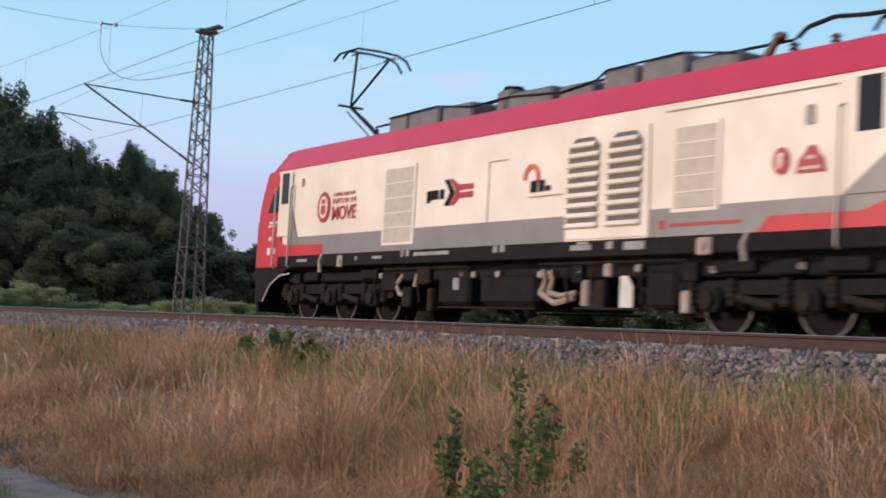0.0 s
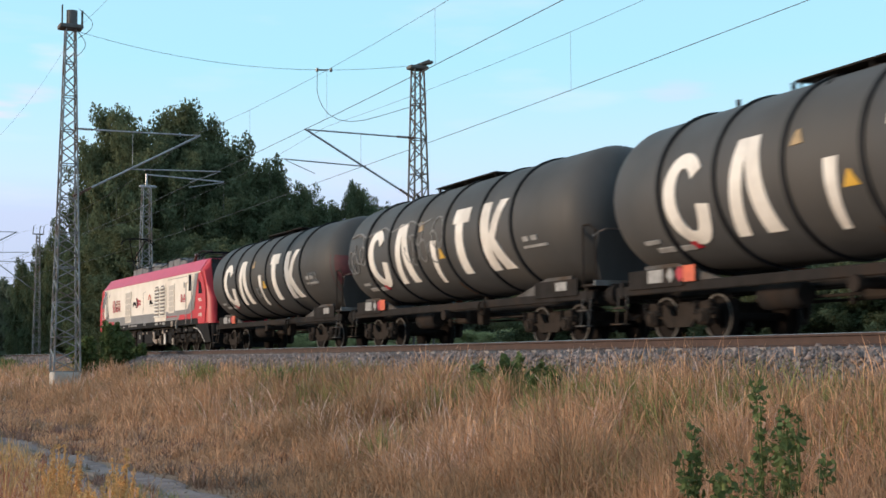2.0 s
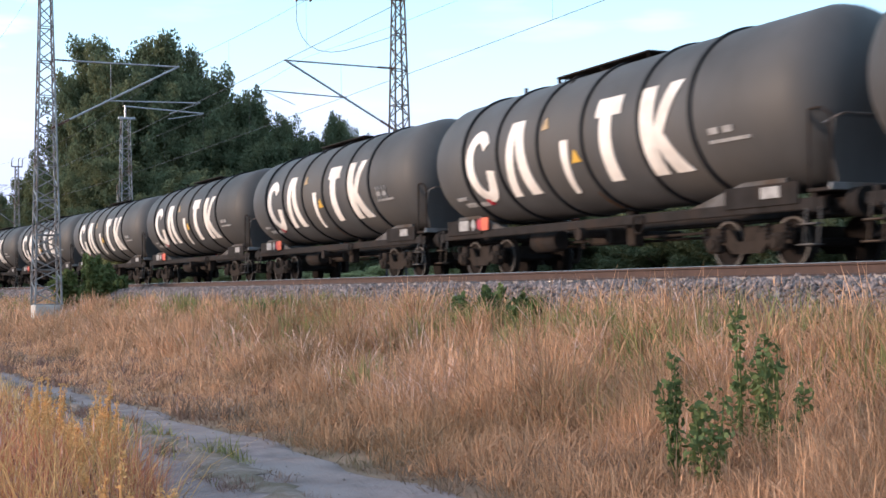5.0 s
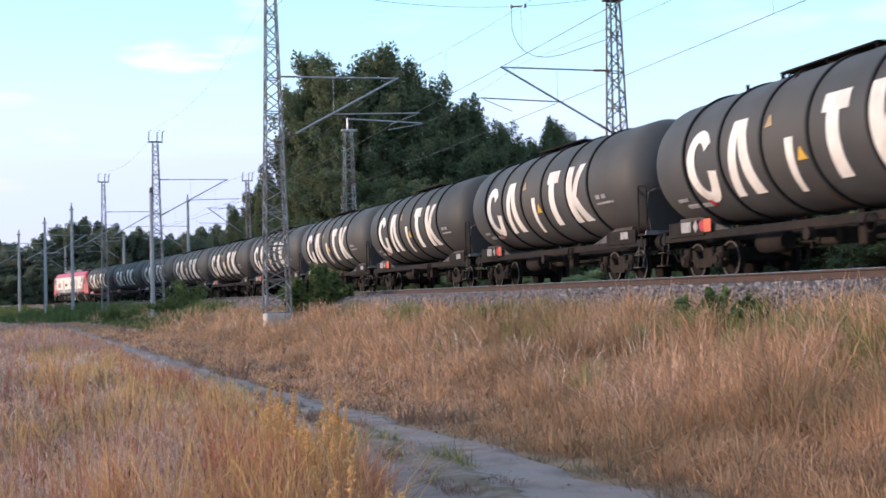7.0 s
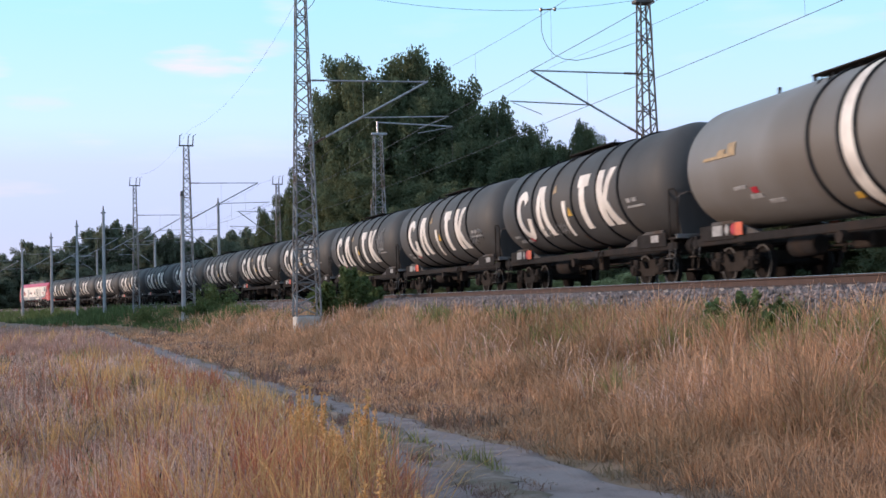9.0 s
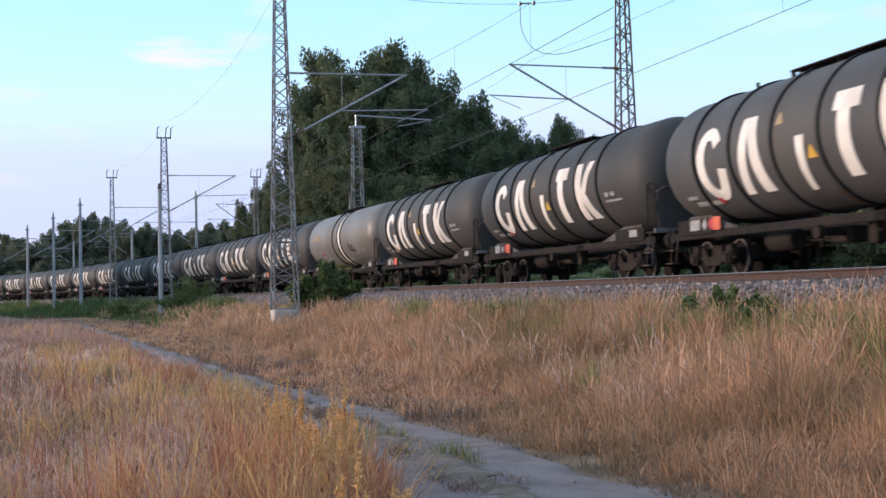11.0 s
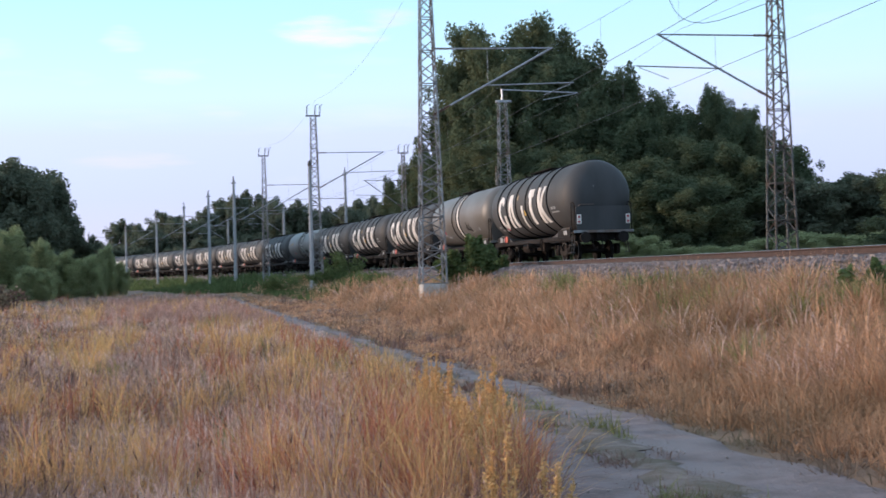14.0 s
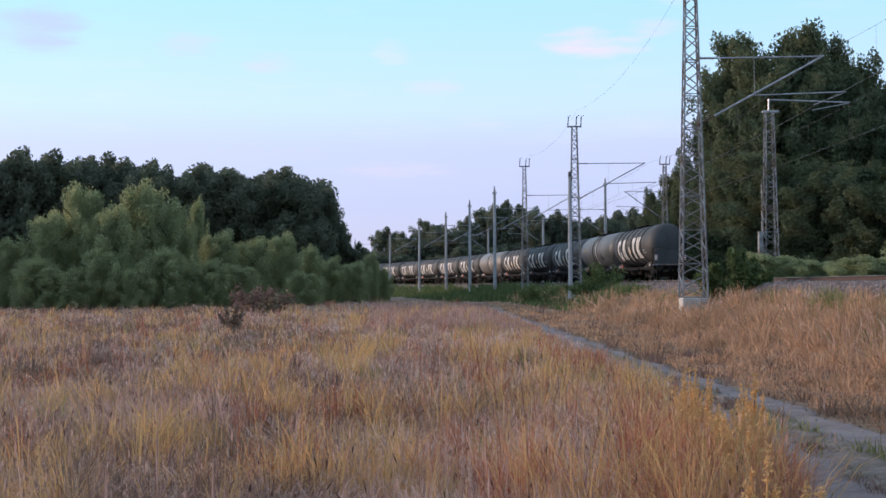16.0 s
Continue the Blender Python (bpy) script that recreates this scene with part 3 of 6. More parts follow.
def masts():
    a = lattice_mast(48.2, -6.8, 1.05, 13.6, 1, M_GALV, "galvanised lattice catenary mast on a concrete block beside the path", base=0.92, head=0.34, panels=30)
    part("transformer_head", Geo().box((0, 0, 13.68), (0.85, 0.6, 0.16), 0.03).lathe([(13.76, 0.0), (13.76, 0.2), (14.3, 0.2), (14.3, 0.0)], 14, "z", (0.05, 0, 0)).rod((-0.3, 0, 13.7), (-0.3, 0, 14.5), 0.03).rod((0.42, 0, 13.7), (0.42, 0, 14.35), 0.04), M_DARKSTEEL, a, "dark mast head with a switch")
    part("wire_loops", Geo().pipe([(0.3 + 0.5 * math.sin(i * 0.32), 0, 14.4 - 0.11 * i) for i in range(11)], 0.012).pipe([(0.2 + 0.35 * math.sin(i * 0.4), 0, 13.6 - 0.13 * i) for i in range(9)], 0.012), M_WIRE, a, "dark looped jumper cables")
    b = lattice_mast(44.2, 5.4, 1.7, 12.35, -1, M_DARKSTEEL, "dark lattice catenary mast with a headpiece beside the far track", base=0.82, head=0.36, panels=24, reach=4.4, drop=0.2)
    part("headpiece", Geo().box((0, 0, 12.42), (0.75, 0.45, 0.14), 0.03).box((0.35, 0, 12.62), (0.55, 0.3, 0.12), 0.04, pose(0, 0, 0, 0, -16, 0)).rod((-0.3, 0, 12.4), (0.5, 0, 12.75), 0.05), M_DARKSTEEL, b, "dark weathered headpiece")
    c = lattice_mast(86.2, 5.6, 2.0, 12.9, 1, M_GALV, "short grey lattice mast in front of the tree", base=0.9, head=0.5, panels=22, arm=False)
    part("crossarm", Geo().rod((0, 0, 13.75), (5.4, 0, 13.55), 0.05).rod((2.9, 0, 13.05), (5.3, 0, 13.5), 0.03).rod((0, 0, 12.9), (0, 0, 13.8), 0.07).box((0.1, 0, 12.95), (1.1, 0.3, 0.16), 0.03), M_TUBE, c, "long grey outrigger tube")
    part("switch_box", Geo().box((-0.72, -0.2, 4.0), (0.3, 0.35, 2.0), 0.03).rod((-0.62, -0.2, 5.0), (-0.62, -0.2, 8.5), 0.03), M_GALV, c, "narrow grey switch box")
    lattice_mast(90.5, -6.8, 1.0, 12.45, 1, M_GALV, "galvanised lattice catenary mast with line posts on top", True, 0.8, 0.34, 26)
    pole = thing("relay_pole", "pale steel pole standing against the lattice mast", "pole", m=mast_pose(90.1, -7.2))
    part("shaft", Geo().rod((0, 0, 0.3), (0, 0, 9.0), 0.16, 0.11, 10), M_POLE, pole, smooth=True)
    part("cap", Geo().rod((0, 0, 9.0), (0, 0, 9.35), 0.13, 0.09, 8), M_DARKSTEEL, pole, "dark cap")
    lattice_mast(122.6, -6.6, 1.0, 12.6, 1, M_GALV, "slim lattice mast with a forked crossarm far down the line", True, 0.6, 0.26, 26)
    lattice_mast(118.0, 5.6, 1.0, 12.4, -1, M_GALV, "slim lattice mast with a forked crossarm beyond the train", True, 0.6, 0.26, 26)
    slim = [(143.2, -6.8, 11.9, 1), (163.3, -6.8, 11.7, 1), (183.8, -6.8, 11.4, 1), (208.0, -6.8, 10.9, 1), (235.8, -6.8, 10.7, 1), (270.0, -6.8, 10.6, 1), (145.3, 6.0, 13.0, -1), (179.1, 6.0, 10.9, -1), (215.0, 6.0, 10.8, -1)]
    for s, off, top, side in slim:
        t = thing("catenary_mast", "slim grey round catenary pole far down the line", "catenary mast", "masts of the overhead line", m=mast_pose(s, off))
        part("shaft", Geo().rod((0, 0, 0.2), (0, 0, top), 0.20, 0.14, 10), M_POLE, t, smooth=True)
        part("cap", Geo().rod((0, 0, top), (0, 0, top + 0.45), 0.08, 0.05, 6).box((0, 0, top - 0.3), (0.5, 0.2, 0.12), 0.02), M_DARKSTEEL, t, "dark pole cap")
        cantilever(t, abs(off) - 2.0, CATENARY, CATENARY - 2.6, CONTACT, side, 0.17)


masts()


def wire(name, pts, r, label):
    cu = bpy.data.curves.new(name, "CURVE")
    cu.dimensions, cu.bevel_depth, cu.bevel_resolution = "3D", r, 1
    for line in pts:
        sp = cu.splines.new("POLY")
        sp.points.add(len(line) - 1)
        for q, p in zip(sp.points, line):
            q.co = (*p, 1)
    cu.materials.append(M_WIRE)
    return tagged(new(name, cu), label, "overhead wire", "wires of the overhead line")


def wires():
    for off, stops in ((-2.0, [-60, 4, 48.2, 90.5, 122.6, 163.3, 208, 270, 330, 400]), (2.0, [-60, -8, 44.2, 86, 118, 145, 179, 215, 270, 330, 400])):
        span, contact, drops = [], [], []
        for k, (a, b) in enumerate(zip(stops, stops[1:])):
            n = 12
            for i in range(n + (k == len(stops) - 2)):
                u = i / n
                s = a + (b - a) * u
                zig = 0.25 * (1 if k % 2 else -1) * (1 - 2 * u)
                zc = CATENARY - 4 * u * (1 - u) * min(0.7, (b - a) * 0.011)
                span.append(along(s, off + zig, zc))
                contact.append(along(s, off + zig, CONTACT - (0.15 if off > 0 else 0)))
                if i in (2, 4, 6, 8, 10):
                    drops.append([along(s, off + zig, zc), along(s, off + zig, CONTACT - (0.15 if off > 0 else 0))])
        w = wire("catenary_wire", [span], 0.0055, "dark carrying wire sagging between masts")
        for nm, pts, r in (("contact_wire", [contact], 0.0085), ("dropper", drops, 0.004)):
            c = wire(nm, pts, r, "")
            c.parent = w
            for key in ("label", "category", "group"):
                if key in c:
                    del c[key]
    feed = []
    for k, (a, b) in enumerate(zip([-60, 4, 48.2, 90.5], [4, 48.2, 90.5, 122.6])):
        feed += [along(a + (b - a) * i / 10, -6.6, 13.6 - 3.2 * (i / 10) * (1 - i / 10)) for i in range(10)]
    wire("feeder_wire", [feed], 0.005, "thin feeder cable along the mast tops")
    p, q = along(48.2, -6.5, 13.55), along(44.2, 5.2, 12.5)
    mid = [p.lerp(q, i / 24) - Vector((0, 0, 2.6 * (i / 24) * (1 - i / 24))) for i in range(25)]
    wire("cross_wire", [mid], 0.008, "thin cable strung across the tracks between two masts")
    solid("strain_insulator", Geo().pipe([mid[17], mid[17].lerp(mid[18], 0.8)], 0.03).lathe([(-0.09, 0.0), (-0.05, 0.06), (0.05, 0.06), (0.09, 0.0)], 8, "z", mid[17]).lathe([(-0.09, 0.0), (-0.05, 0.06), (0.05, 0.06), (0.09, 0.0)], 8, "z", mid[18]), M_INSUL, "dark strain insulator in the cross cable", "insulator", smooth=True)
    end = Vector((q.x, q.y, mid[17].z - 1.33))
    loop = []
    for u, drop in ((0, 0), (0, 0.4), (0.0, 0.8), (0.02, 1.1), (0.06, 1.42), (0.125, 1.7), (0.22, 1.88), (0.35, 1.95), (0.5, 1.88), (0.675, 1.70), (0.85, 1.50), (1, 1.33)):
        loop.append(Vector((mid[17].x + (end.x - mid[17].x) * u, mid[17].y + (end.y - mid[17].y) * u, mid[17].z - drop)))
    wire("jumper_cable", [loop], 0.013, "dark jumper cable hanging in a loop")


wires()


# ---------------------------------------------------------------- trees
def leaf_cloud(rng, centres, radii, count, size, flat=1.15):
    """Many small bent leaves round clump centres; returns points and triangles."""
    k = rng.choice(len(centres), count, p=radii ** 2 / (radii ** 2).sum())
    d = rng.normal(size=(count, 3))
    d /= np.linalg.norm(d, axis=1)[:, None]
    p = centres[k] + d * (radii[k] * (rng.uniform(0.03, 1.0, count) ** 0.45 * 1.12))[:, None] * np.array((1, 1, flat))
    a = rng.normal(size=(count, 3))
    a /= np.linalg.norm(a, axis=1)[:, None]
    b = np.cross(a, rng.normal(size=(count, 3)))
    b /= np.linalg.norm(b, axis=1)[:, None]
    w = size * rng.uniform(0.5, 1.3, count)[:, None]
    v = np.stack([p - a * w, p + b * w * 0.55, p + a * w, p - b * w * 0.55], 1)
    t = np.array([(0, 1, 2), (0, 2, 3)])[None] + np.arange(count)[:, None, None] * 4
    return v.reshape(-1, 3), t.reshape(-1, 3)


def trunk_geo(rng, h, r, crown_h, spread):
    g = Geo()
    pts = [Vector((0.12 * i * rng.normal() * 0.4, 0.12 * i * rng.normal() * 0.4, h * i / 6)) for i in range(7)]
    pts[0] = Vector((0, 0, -0.3))
    for i in range(6):
        g.rod(pts[i], pts[i + 1], r * (1 - i / 7.0), r * (1 - (i + 1) / 7.0), 8)
    for i in range(9):
        z = h * (0.3 + 0.6 * i / 9)
        a = i * 2.4 + rng.uniform(0, 0.6)
        p = Vector((0, 0, z))
        q = p + Vector((math.cos(a), math.sin(a), 0.55)) * spread * rng.uniform(0.4, 0.75)
        g.rod(p, q, r * 0.35, r * 0.1, 6)
    return g


def make_tree(seed, h, spread, mat, label, category="tree", boughs=34, puffs=8, leaves=12000, size=0.30, low=0.12, widest=0.36, name="tree", rise=0.5, flat=1.4, puff=0.17, round_top=2.2):
    """A trunk with boughs that climb outwards, each ending in a row of shrinking leaf clumps, so that the outline is uneven."""
    rng = np.random.default_rng(seed)
    t = thing(name, label, category)
    part("trunk", trunk_geo(rng, h * 0.8, 0.022 * h + 0.06, h, spread), M_BARK, t, smooth=True)
    c, rad = [], []
    for i in range(boughs):
        u = low + (0.97 - low) * ((i + rng.uniform(0.1, 0.9)) / boughs) ** 0.85
        k = (u - widest) / ((1.04 - widest) if u > widest else (widest + 0.12))
        reach = spread * max(0.05, 1 - abs(k) ** round_top) ** 0.5 * rng.uniform(0.72, 1.10)
        a = i * 2.399 + rng.uniform(-0.5, 0.5)
        tip = np.array((reach * math.cos(a), reach * math.sin(a), h * u * rng.uniform(0.95, 1.05)))
        root = np.array((0, 0, max(0.02 * h, tip[2] - rise * reach - 0.06 * h)))
        for j in range(puffs):
            f = 0.30 + 0.70 * (j + rng.uniform(0, 0.8)) / puffs
            at = root + (tip - root) * f + rng.normal(0, 0.045 * spread, 3)
            at[2] += rise * 0.25 * reach * (f * f - f)
            c.append(at)
            rad.append(spread * puff * rng.uniform(0.7, 1.15) * (1.2 - 0.55 * f))
    c, rad = np.array(c), np.array(rad)
    v, tr = leaf_cloud(rng, c, rad, leaves, size, flat)
    v[:, 2] = np.maximum(v[:, 2], 0.05)
    crown = new("crown", raw_mesh("crown", v, tr, mat))
    crown.parent = t
    return t


def polar(az, d):
    a = radians(az)
    return -math.sin(a) * d, math.cos(a) * d


def trees():
    rng = np.random.default_rng(11)
    dense = [make_tree(21, 17, 6.6, M_LEAF, "tall dense dark green broadleaf tree beyond the railway", boughs=58, puffs=8, leaves=96000, size=0.15, low=0.08, widest=0.42, rise=0.5, flat=1.15, puff=0.16, round_top=2.2),
             make_tree(22, 15, 6.2, M_LEAF, "dense dark green broadleaf tree beyond the railway", boughs=48, puffs=8, leaves=80000, size=0.15, low=0.08, widest=0.40, rise=0.45, flat=1.1, puff=0.17, round_top=2.2)]
    wood = [make_tree(23, 13, 5.0, M_LEAF2, "deep green woodland tree in a dark row", boughs=40, puffs=7, leaves=34000, size=0.21, low=0.04, widest=0.45, rise=0.35, flat=1.0, puff=0.23, round_top=2.8),
            make_tree(24, 16, 5.6, M_LEAF2, "deep green woodland tree with an uneven crown", boughs=44, puffs=7, leaves=38000, size=0.21, low=0.05, widest=0.5, rise=0.35, flat=1.0, puff=0.22, round_top=2.6)]
    willow = [make_tree(31, 8, 4.2, M_WILLOW, "pale green rounded willow bush at the meadow's edge", "bush", 40, 7, 52000, 0.11, 0.06, 0.34, "willow_bush", 0.28, 1.0, 0.23, 2.0)]
    bush = make_tree(33, 8, 4.2, M_LEAF, "low dark green bush beyond the far track", "bush", 36, 7, 24000, 0.14, 0.05, 0.34, "dark_bush", 0.4, 1.0, 0.2)
    tall = {bush: 8, dense[0]: 17, dense[1]: 15, wood[0]: 13, wood[1]: 16, willow[0]: 8}
    first = set(tall)

    def plant(ob, az, d, up, wide):
        """A tree in direction az at d metres, its top up degrees above the eye's level."""
        x, y = polar(az, d)
        z = float(height(x, y))
        zs = (EYE - z + d * math.tan(radians(up))) / tall[ob]
        turn = rng.uniform(0, 360)
        if ob in first:
            first.discard(ob)
            ob.matrix_basis = pose(x, y, z - 0.05, 0, 0, turn)
            ob.scale = (wide, wide, zs)
            return
        m = pose(x, y, z - 0.05, 0, 0, turn)
        keep = tuple(ob.scale)
        ob.scale = (1, 1, 1)
        c = copy_thing(ob, m)
        ob.scale = keep
        c.scale = (wide, wide, zs)

    # the tall clump beyond the far track
    for k, az, d, up, wide in ((0, -12.9, 104, 10.5, 0.66), (0, -14.8, 100, 10.9, 0.80), (1, -12.3, 100, 8.6, 0.50), (0, -17.0, 102, 10.3, 0.72), (1, -16.0, 96, 9.0, 0.8), (1, -13.8, 96, 8.6, 0.72), (1, -18.7, 98, 8.35, 0.66), (1, -17.6, 94, 7.0, 0.75),
                               (0, -20.2, 100, 7.9, 0.52), (1, -21.2, 98, 7.2, 0.42), (0, -22.7, 102, 7.35, 0.42), (1, -23.7, 100, 7.3, 0.42), (0, -24.7, 98, 6.6, 0.40), (1, -26.2, 98, 5.0, 0.5), (1, -19.6, 94, 6.4, 0.6), (0, -22.2, 92, 5.6, 0.7),
                               (1, -24.4, 90, 4.8, 0.7), (1, -10.9, 118, 5.6, 0.40), (0, -10.2, 122, 4.8, 0.34), (1, -9.4, 126, 4.0, 0.34), (0, -14.4, 88, 5.6, 0.7), (1, -16.8, 86, 5.0, 0.7), (0, -12.6, 92, 5.4, 0.5), (0, -19.4, 84, 4.6, 0.7), (1, -21.8, 82, 3.9, 0.7)):
        plant(dense[k], az, d + 17, up, wide * 1.18)
    # woods beyond the railway
    for i in range(28):
        az = -22.0 - 1.5 * i + rng.uniform(-0.4, 0.4)
        plant((wood if az > -41 else dense)[i % 2], az, 112 - 1.1 * i + rng.uniform(-5, 5), np.interp(az, [-64, -34, -30, -26], [5, 4.4, 4.0, 3.6]) + rng.uniform(-0.4, 0.3), rng.uniform(0.75, 1.05))
    for i in range(10):
        plant(dense[1], -32.6 - 2.6 * i, 64 - 1.2 * i + rng.uniform(-2, 2), (4.3, 3.7, 4.1)[i % 3], 0.62)
    for i in range(26):
        plant(willow[0] if i < 11 else bush, -14.0 - 1.9 * i, 76 - 0.9 * i + rng.uniform(-2, 2), rng.uniform(0.6, 1.5), 0.55)
    # wood left of the line
    for i in range(38):
        az = 5.9 + 0.62 * i + rng.uniform(-0.2, 0.2)
        up = np.interp(az, [5.4, 7.7, 10.1, 11.8, 14.1, 16.2, 17.3, 30], [4.75, 5.15, 5.25, 5.1, 5.65, 5.3, 5.7, 5.8]) + rng.uniform(-0.3, 0.08)
        plant(wood[i % 2], az, 165 + rng.uniform(-8, 12), up, rng.uniform(0.9, 1.15))
    for az, up, wide in ((5.1, 3.9, 0.5), (4.5, 2.5, 0.4), (3.8, 1.9, 0.4)):
        plant(wood[1], az, 170, up, wide)
    for az, d, up, wide in ((15.3, 106, 4.15, 0.66), (12.9, 108, 4.2, 0.82), (16.8, 104, 3.0, 0.56), (18.2, 106, 1.9, 0.5), (14.2, 102, 3.2, 0.6), (11.6, 106, 3.5, 0.5), (10.6, 112, 3.6, 0.26), (9.7, 110, 2.3, 0.5), (8.3, 112, 2.0, 0.52),
                            (7.0, 114, 2.2, 0.5), (5.7, 118, 1.7, 0.34), (4.9, 122, 1.2, 0.42), (3.9, 124, 1.0, 0.4), (3.1, 128, 1.4, 0.26), (2.6, 130, 0.7, 0.3), (12.0, 99, 1.6, 0.55), (8.8, 103, 0.9, 0.5), (20.5, 108, 3.2, 0.8), (23.0, 108, 3.6, 0.8),
                            (14.6, 98, 1.5, 0.5), (17.2, 98, 1.2, 0.5), (6.0, 106, 0.6, 0.4), (10.2, 100, 1.1, 0.45), (16.0, 97, 0.7, 0.4), (13.2, 97, 0.8, 0.4)):
        plant(willow[0], az, d, up, wide)
    # far wood behind the curve
    for i in range(26):
        az = 3.6 - 0.62 * i + rng.uniform(-0.2, 0.2)
        up = np.interp(az, [-13, -9, -8.3, -6.5, -4.8, -3, -1.8, -0.6, 0.4, 1.2, 2.2, 3.2], [2.8, 3.3, 3.3, 2.7, 3.2, 3.6, 3.4, 2.4, 2.9, 2.0, 2.6, 1.6])
        plant(wood[i % 2], az, 330 + rng.uniform(-20, 20), up + rng.uniform(-0.2, 0.15), rng.uniform(0.9, 1.2))
    for i in range(14):
        plant(wood[0], 3.0 - 1.0 * i, 305 + rng.uniform(-8, 8), rng.uniform(1.3, 1.9), 1.0)


trees()


# ---------------------------------------------------------------- grass
def blades(rng, x, y, tall, wide, lean=0.35, out=None, lift=0.0):
    """Thin bent blades: five points, three triangles each."""
    n = len(x)
    z = height(x, y) - 0.03 + lift * rng.uniform(0, 1, n)
    a = rng.uniform(0, math.tau, n)
    side = np.stack([np.cos(a), np.sin(a), 0 * a], -1) * (wide / 2)[:, None]
    b = rng.uniform(0, math.tau, n) if out is None else out + rng.normal(0, 0.7, n)
    k = rng.uniform(0.05, lean, n)
    bend = np.stack([np.cos(b), np.sin(b), 0 * b], -1) * (tall * k)[:, None]
    root = np.stack([x, y, z], -1)
    up = np.array((0, 0, 1.0))[None]
    mid = root + up * (tall * (0.58 - 0.10 * np.minimum(k, 2.5)))[:, None] + bend * 0.42
    tip = root + up * (tall * (1 - 0.34 * np.minimum(k, 2.6)))[:, None] + bend
    v = np.stack([root - side, root + side, mid + side * 0.8, mid - side * 0.8, tip], 1)
    t = np.array([(0, 1, 2), (0, 2, 3), (3, 2, 4)])[None] + np.arange(n)[:, None, None] * 5
    return v.reshape(-1, 3), t.reshape(-1, 3)


def heads(rng, x, y, tall, wide, out=None):
    """Stalks with a loose seed head."""
    v, t = blades(rng, x, y, tall, wide, 0.9, out)
    tip = v.reshape(-1, 5, 3)[:, 4]
    n = len(tip)
    a = rng.uniform(0, math.tau, n)
    r = np.stack([np.cos(a), np.sin(a), 0 * a], -1) * (wide * 1.3)[:, None]
    up = np.array((0, 0, 1.0))[None] * (tall * 0.10)[:, None]
    v2 = np.stack([tip - up, tip + r - up * 0.3, tip + up * 0.5, tip - r - up * 0.3], 1).reshape(-1, 3)
    t2 = (np.array([(0, 1, 2), (0, 2, 3)])[None] + np.arange(n)[:, None, None] * 4).reshape(-1, 3)
    return np.concatenate([v, v2]), np.concatenate([t, t2 + len(v)])


def path_side(x, y):
    """Negative left of the path, positive right of it, 0 on it."""
    a, b = np.interp(y, PATH_Y, PATH_L), np.interp(y, PATH_Y, PATH_R)
    return np.where(x < a, x - a, np.where(x > b, x - b, 0.0))


def wedge(rng, n, lo, hi, d0, d1, power):
    az = np.radians(rng.uniform(lo, hi, n))
    d = d0 * (d1 / d0) ** (rng.uniform(0, 1, n) ** power)
    return -np.sin(az) * d, np.cos(az) * d, d


FIELD = np.random.default_rng(77).uniform(-1, 1, (64, 64))


def soft_noise(x, y):
    i, j = np.floor(x).astype(int), np.floor(y).astype(int)
    u, v = x - i, y - j
    u, v = u * u * (3 - 2 * u), v * v * (3 - 2 * v)
    g = lambda a, b: FIELD[a % 64, b % 64]
    return (g(i, j) * (1 - u) + g(i + 1, j) * u) * (1 - v) + (g(i, j + 1) * (1 - u) + g(i + 1, j + 1) * u) * v


def patch(x, y, k, seed):
    """Uneven patches, about 1/k metres across, mostly within -1.5 to 1.5."""
    k = k * 1.3
    return 1.5 * soft_noise(x * k + seed * 7.3, y * k * 0.8 + seed * 3.1) + 0.9 * soft_noise(x * k * 2.7 + seed, y * k * 2.3 - seed)


def grow(name, label, mat, n, lo, hi, d0, d1, keep, tall, wide, seed, head=False, power=1.0, lean=0.35, lift=0.0):
    rng = np.random.default_rng(seed)
    many = 4 if head else 13
    x, y, d = wedge(rng, n // many, lo, hi, d0, d1, power)
    tuft = np.clip(rng.lognormal(-0.18, 0.38, len(x)), 0.35, 1.55)
    x, y, d, tuft = (np.repeat(q, many) for q in (x, y, d, tuft))
    out, far = rng.uniform(0, math.tau, len(x)), np.abs(rng.normal(0, 1, len(x))) * (0.035 + 0.0035 * d)
    x, y = x + np.cos(out) * far, y + np.sin(out) * far
    off, s = rel(x, y)
    m = keep(x, y, off, path_side(x, y), rng)
    x, y, d, off, tuft, out = x[m], y[m], d[m], off[m], tuft[m], out[m]
    h = tall(x, y, off, rng) * np.minimum(tuft * rng.uniform(0.55, 1.12, len(x)) * np.clip(0.92 + 0.30 * patch(x, y, 1.5, seed * 0.37), 0.5, 1.5), 1.3)
    ps = path_side(x, y)
    h = h * np.where((ps < 0) & (y > 11), np.interp(ps, [-1.6, -0.9, -0.2, 0], [1.0, 0.85, 0.58, 0.45]), 1.0)
    w = wide * np.interp(d, [6, 14], [1.35, 1.75]) * np.clip(d / 9.0, 0.7, 12) ** 0.75 * rng.uniform(0.7, 1.3, len(x))
    v, t = (heads(rng, x, y, h, w, out) if head else blades(rng, x, y, h, w, lean, out, lift))
    tagged(new(name, raw_mesh(name, v, t, mat)), label, "grass", kind="stuff")


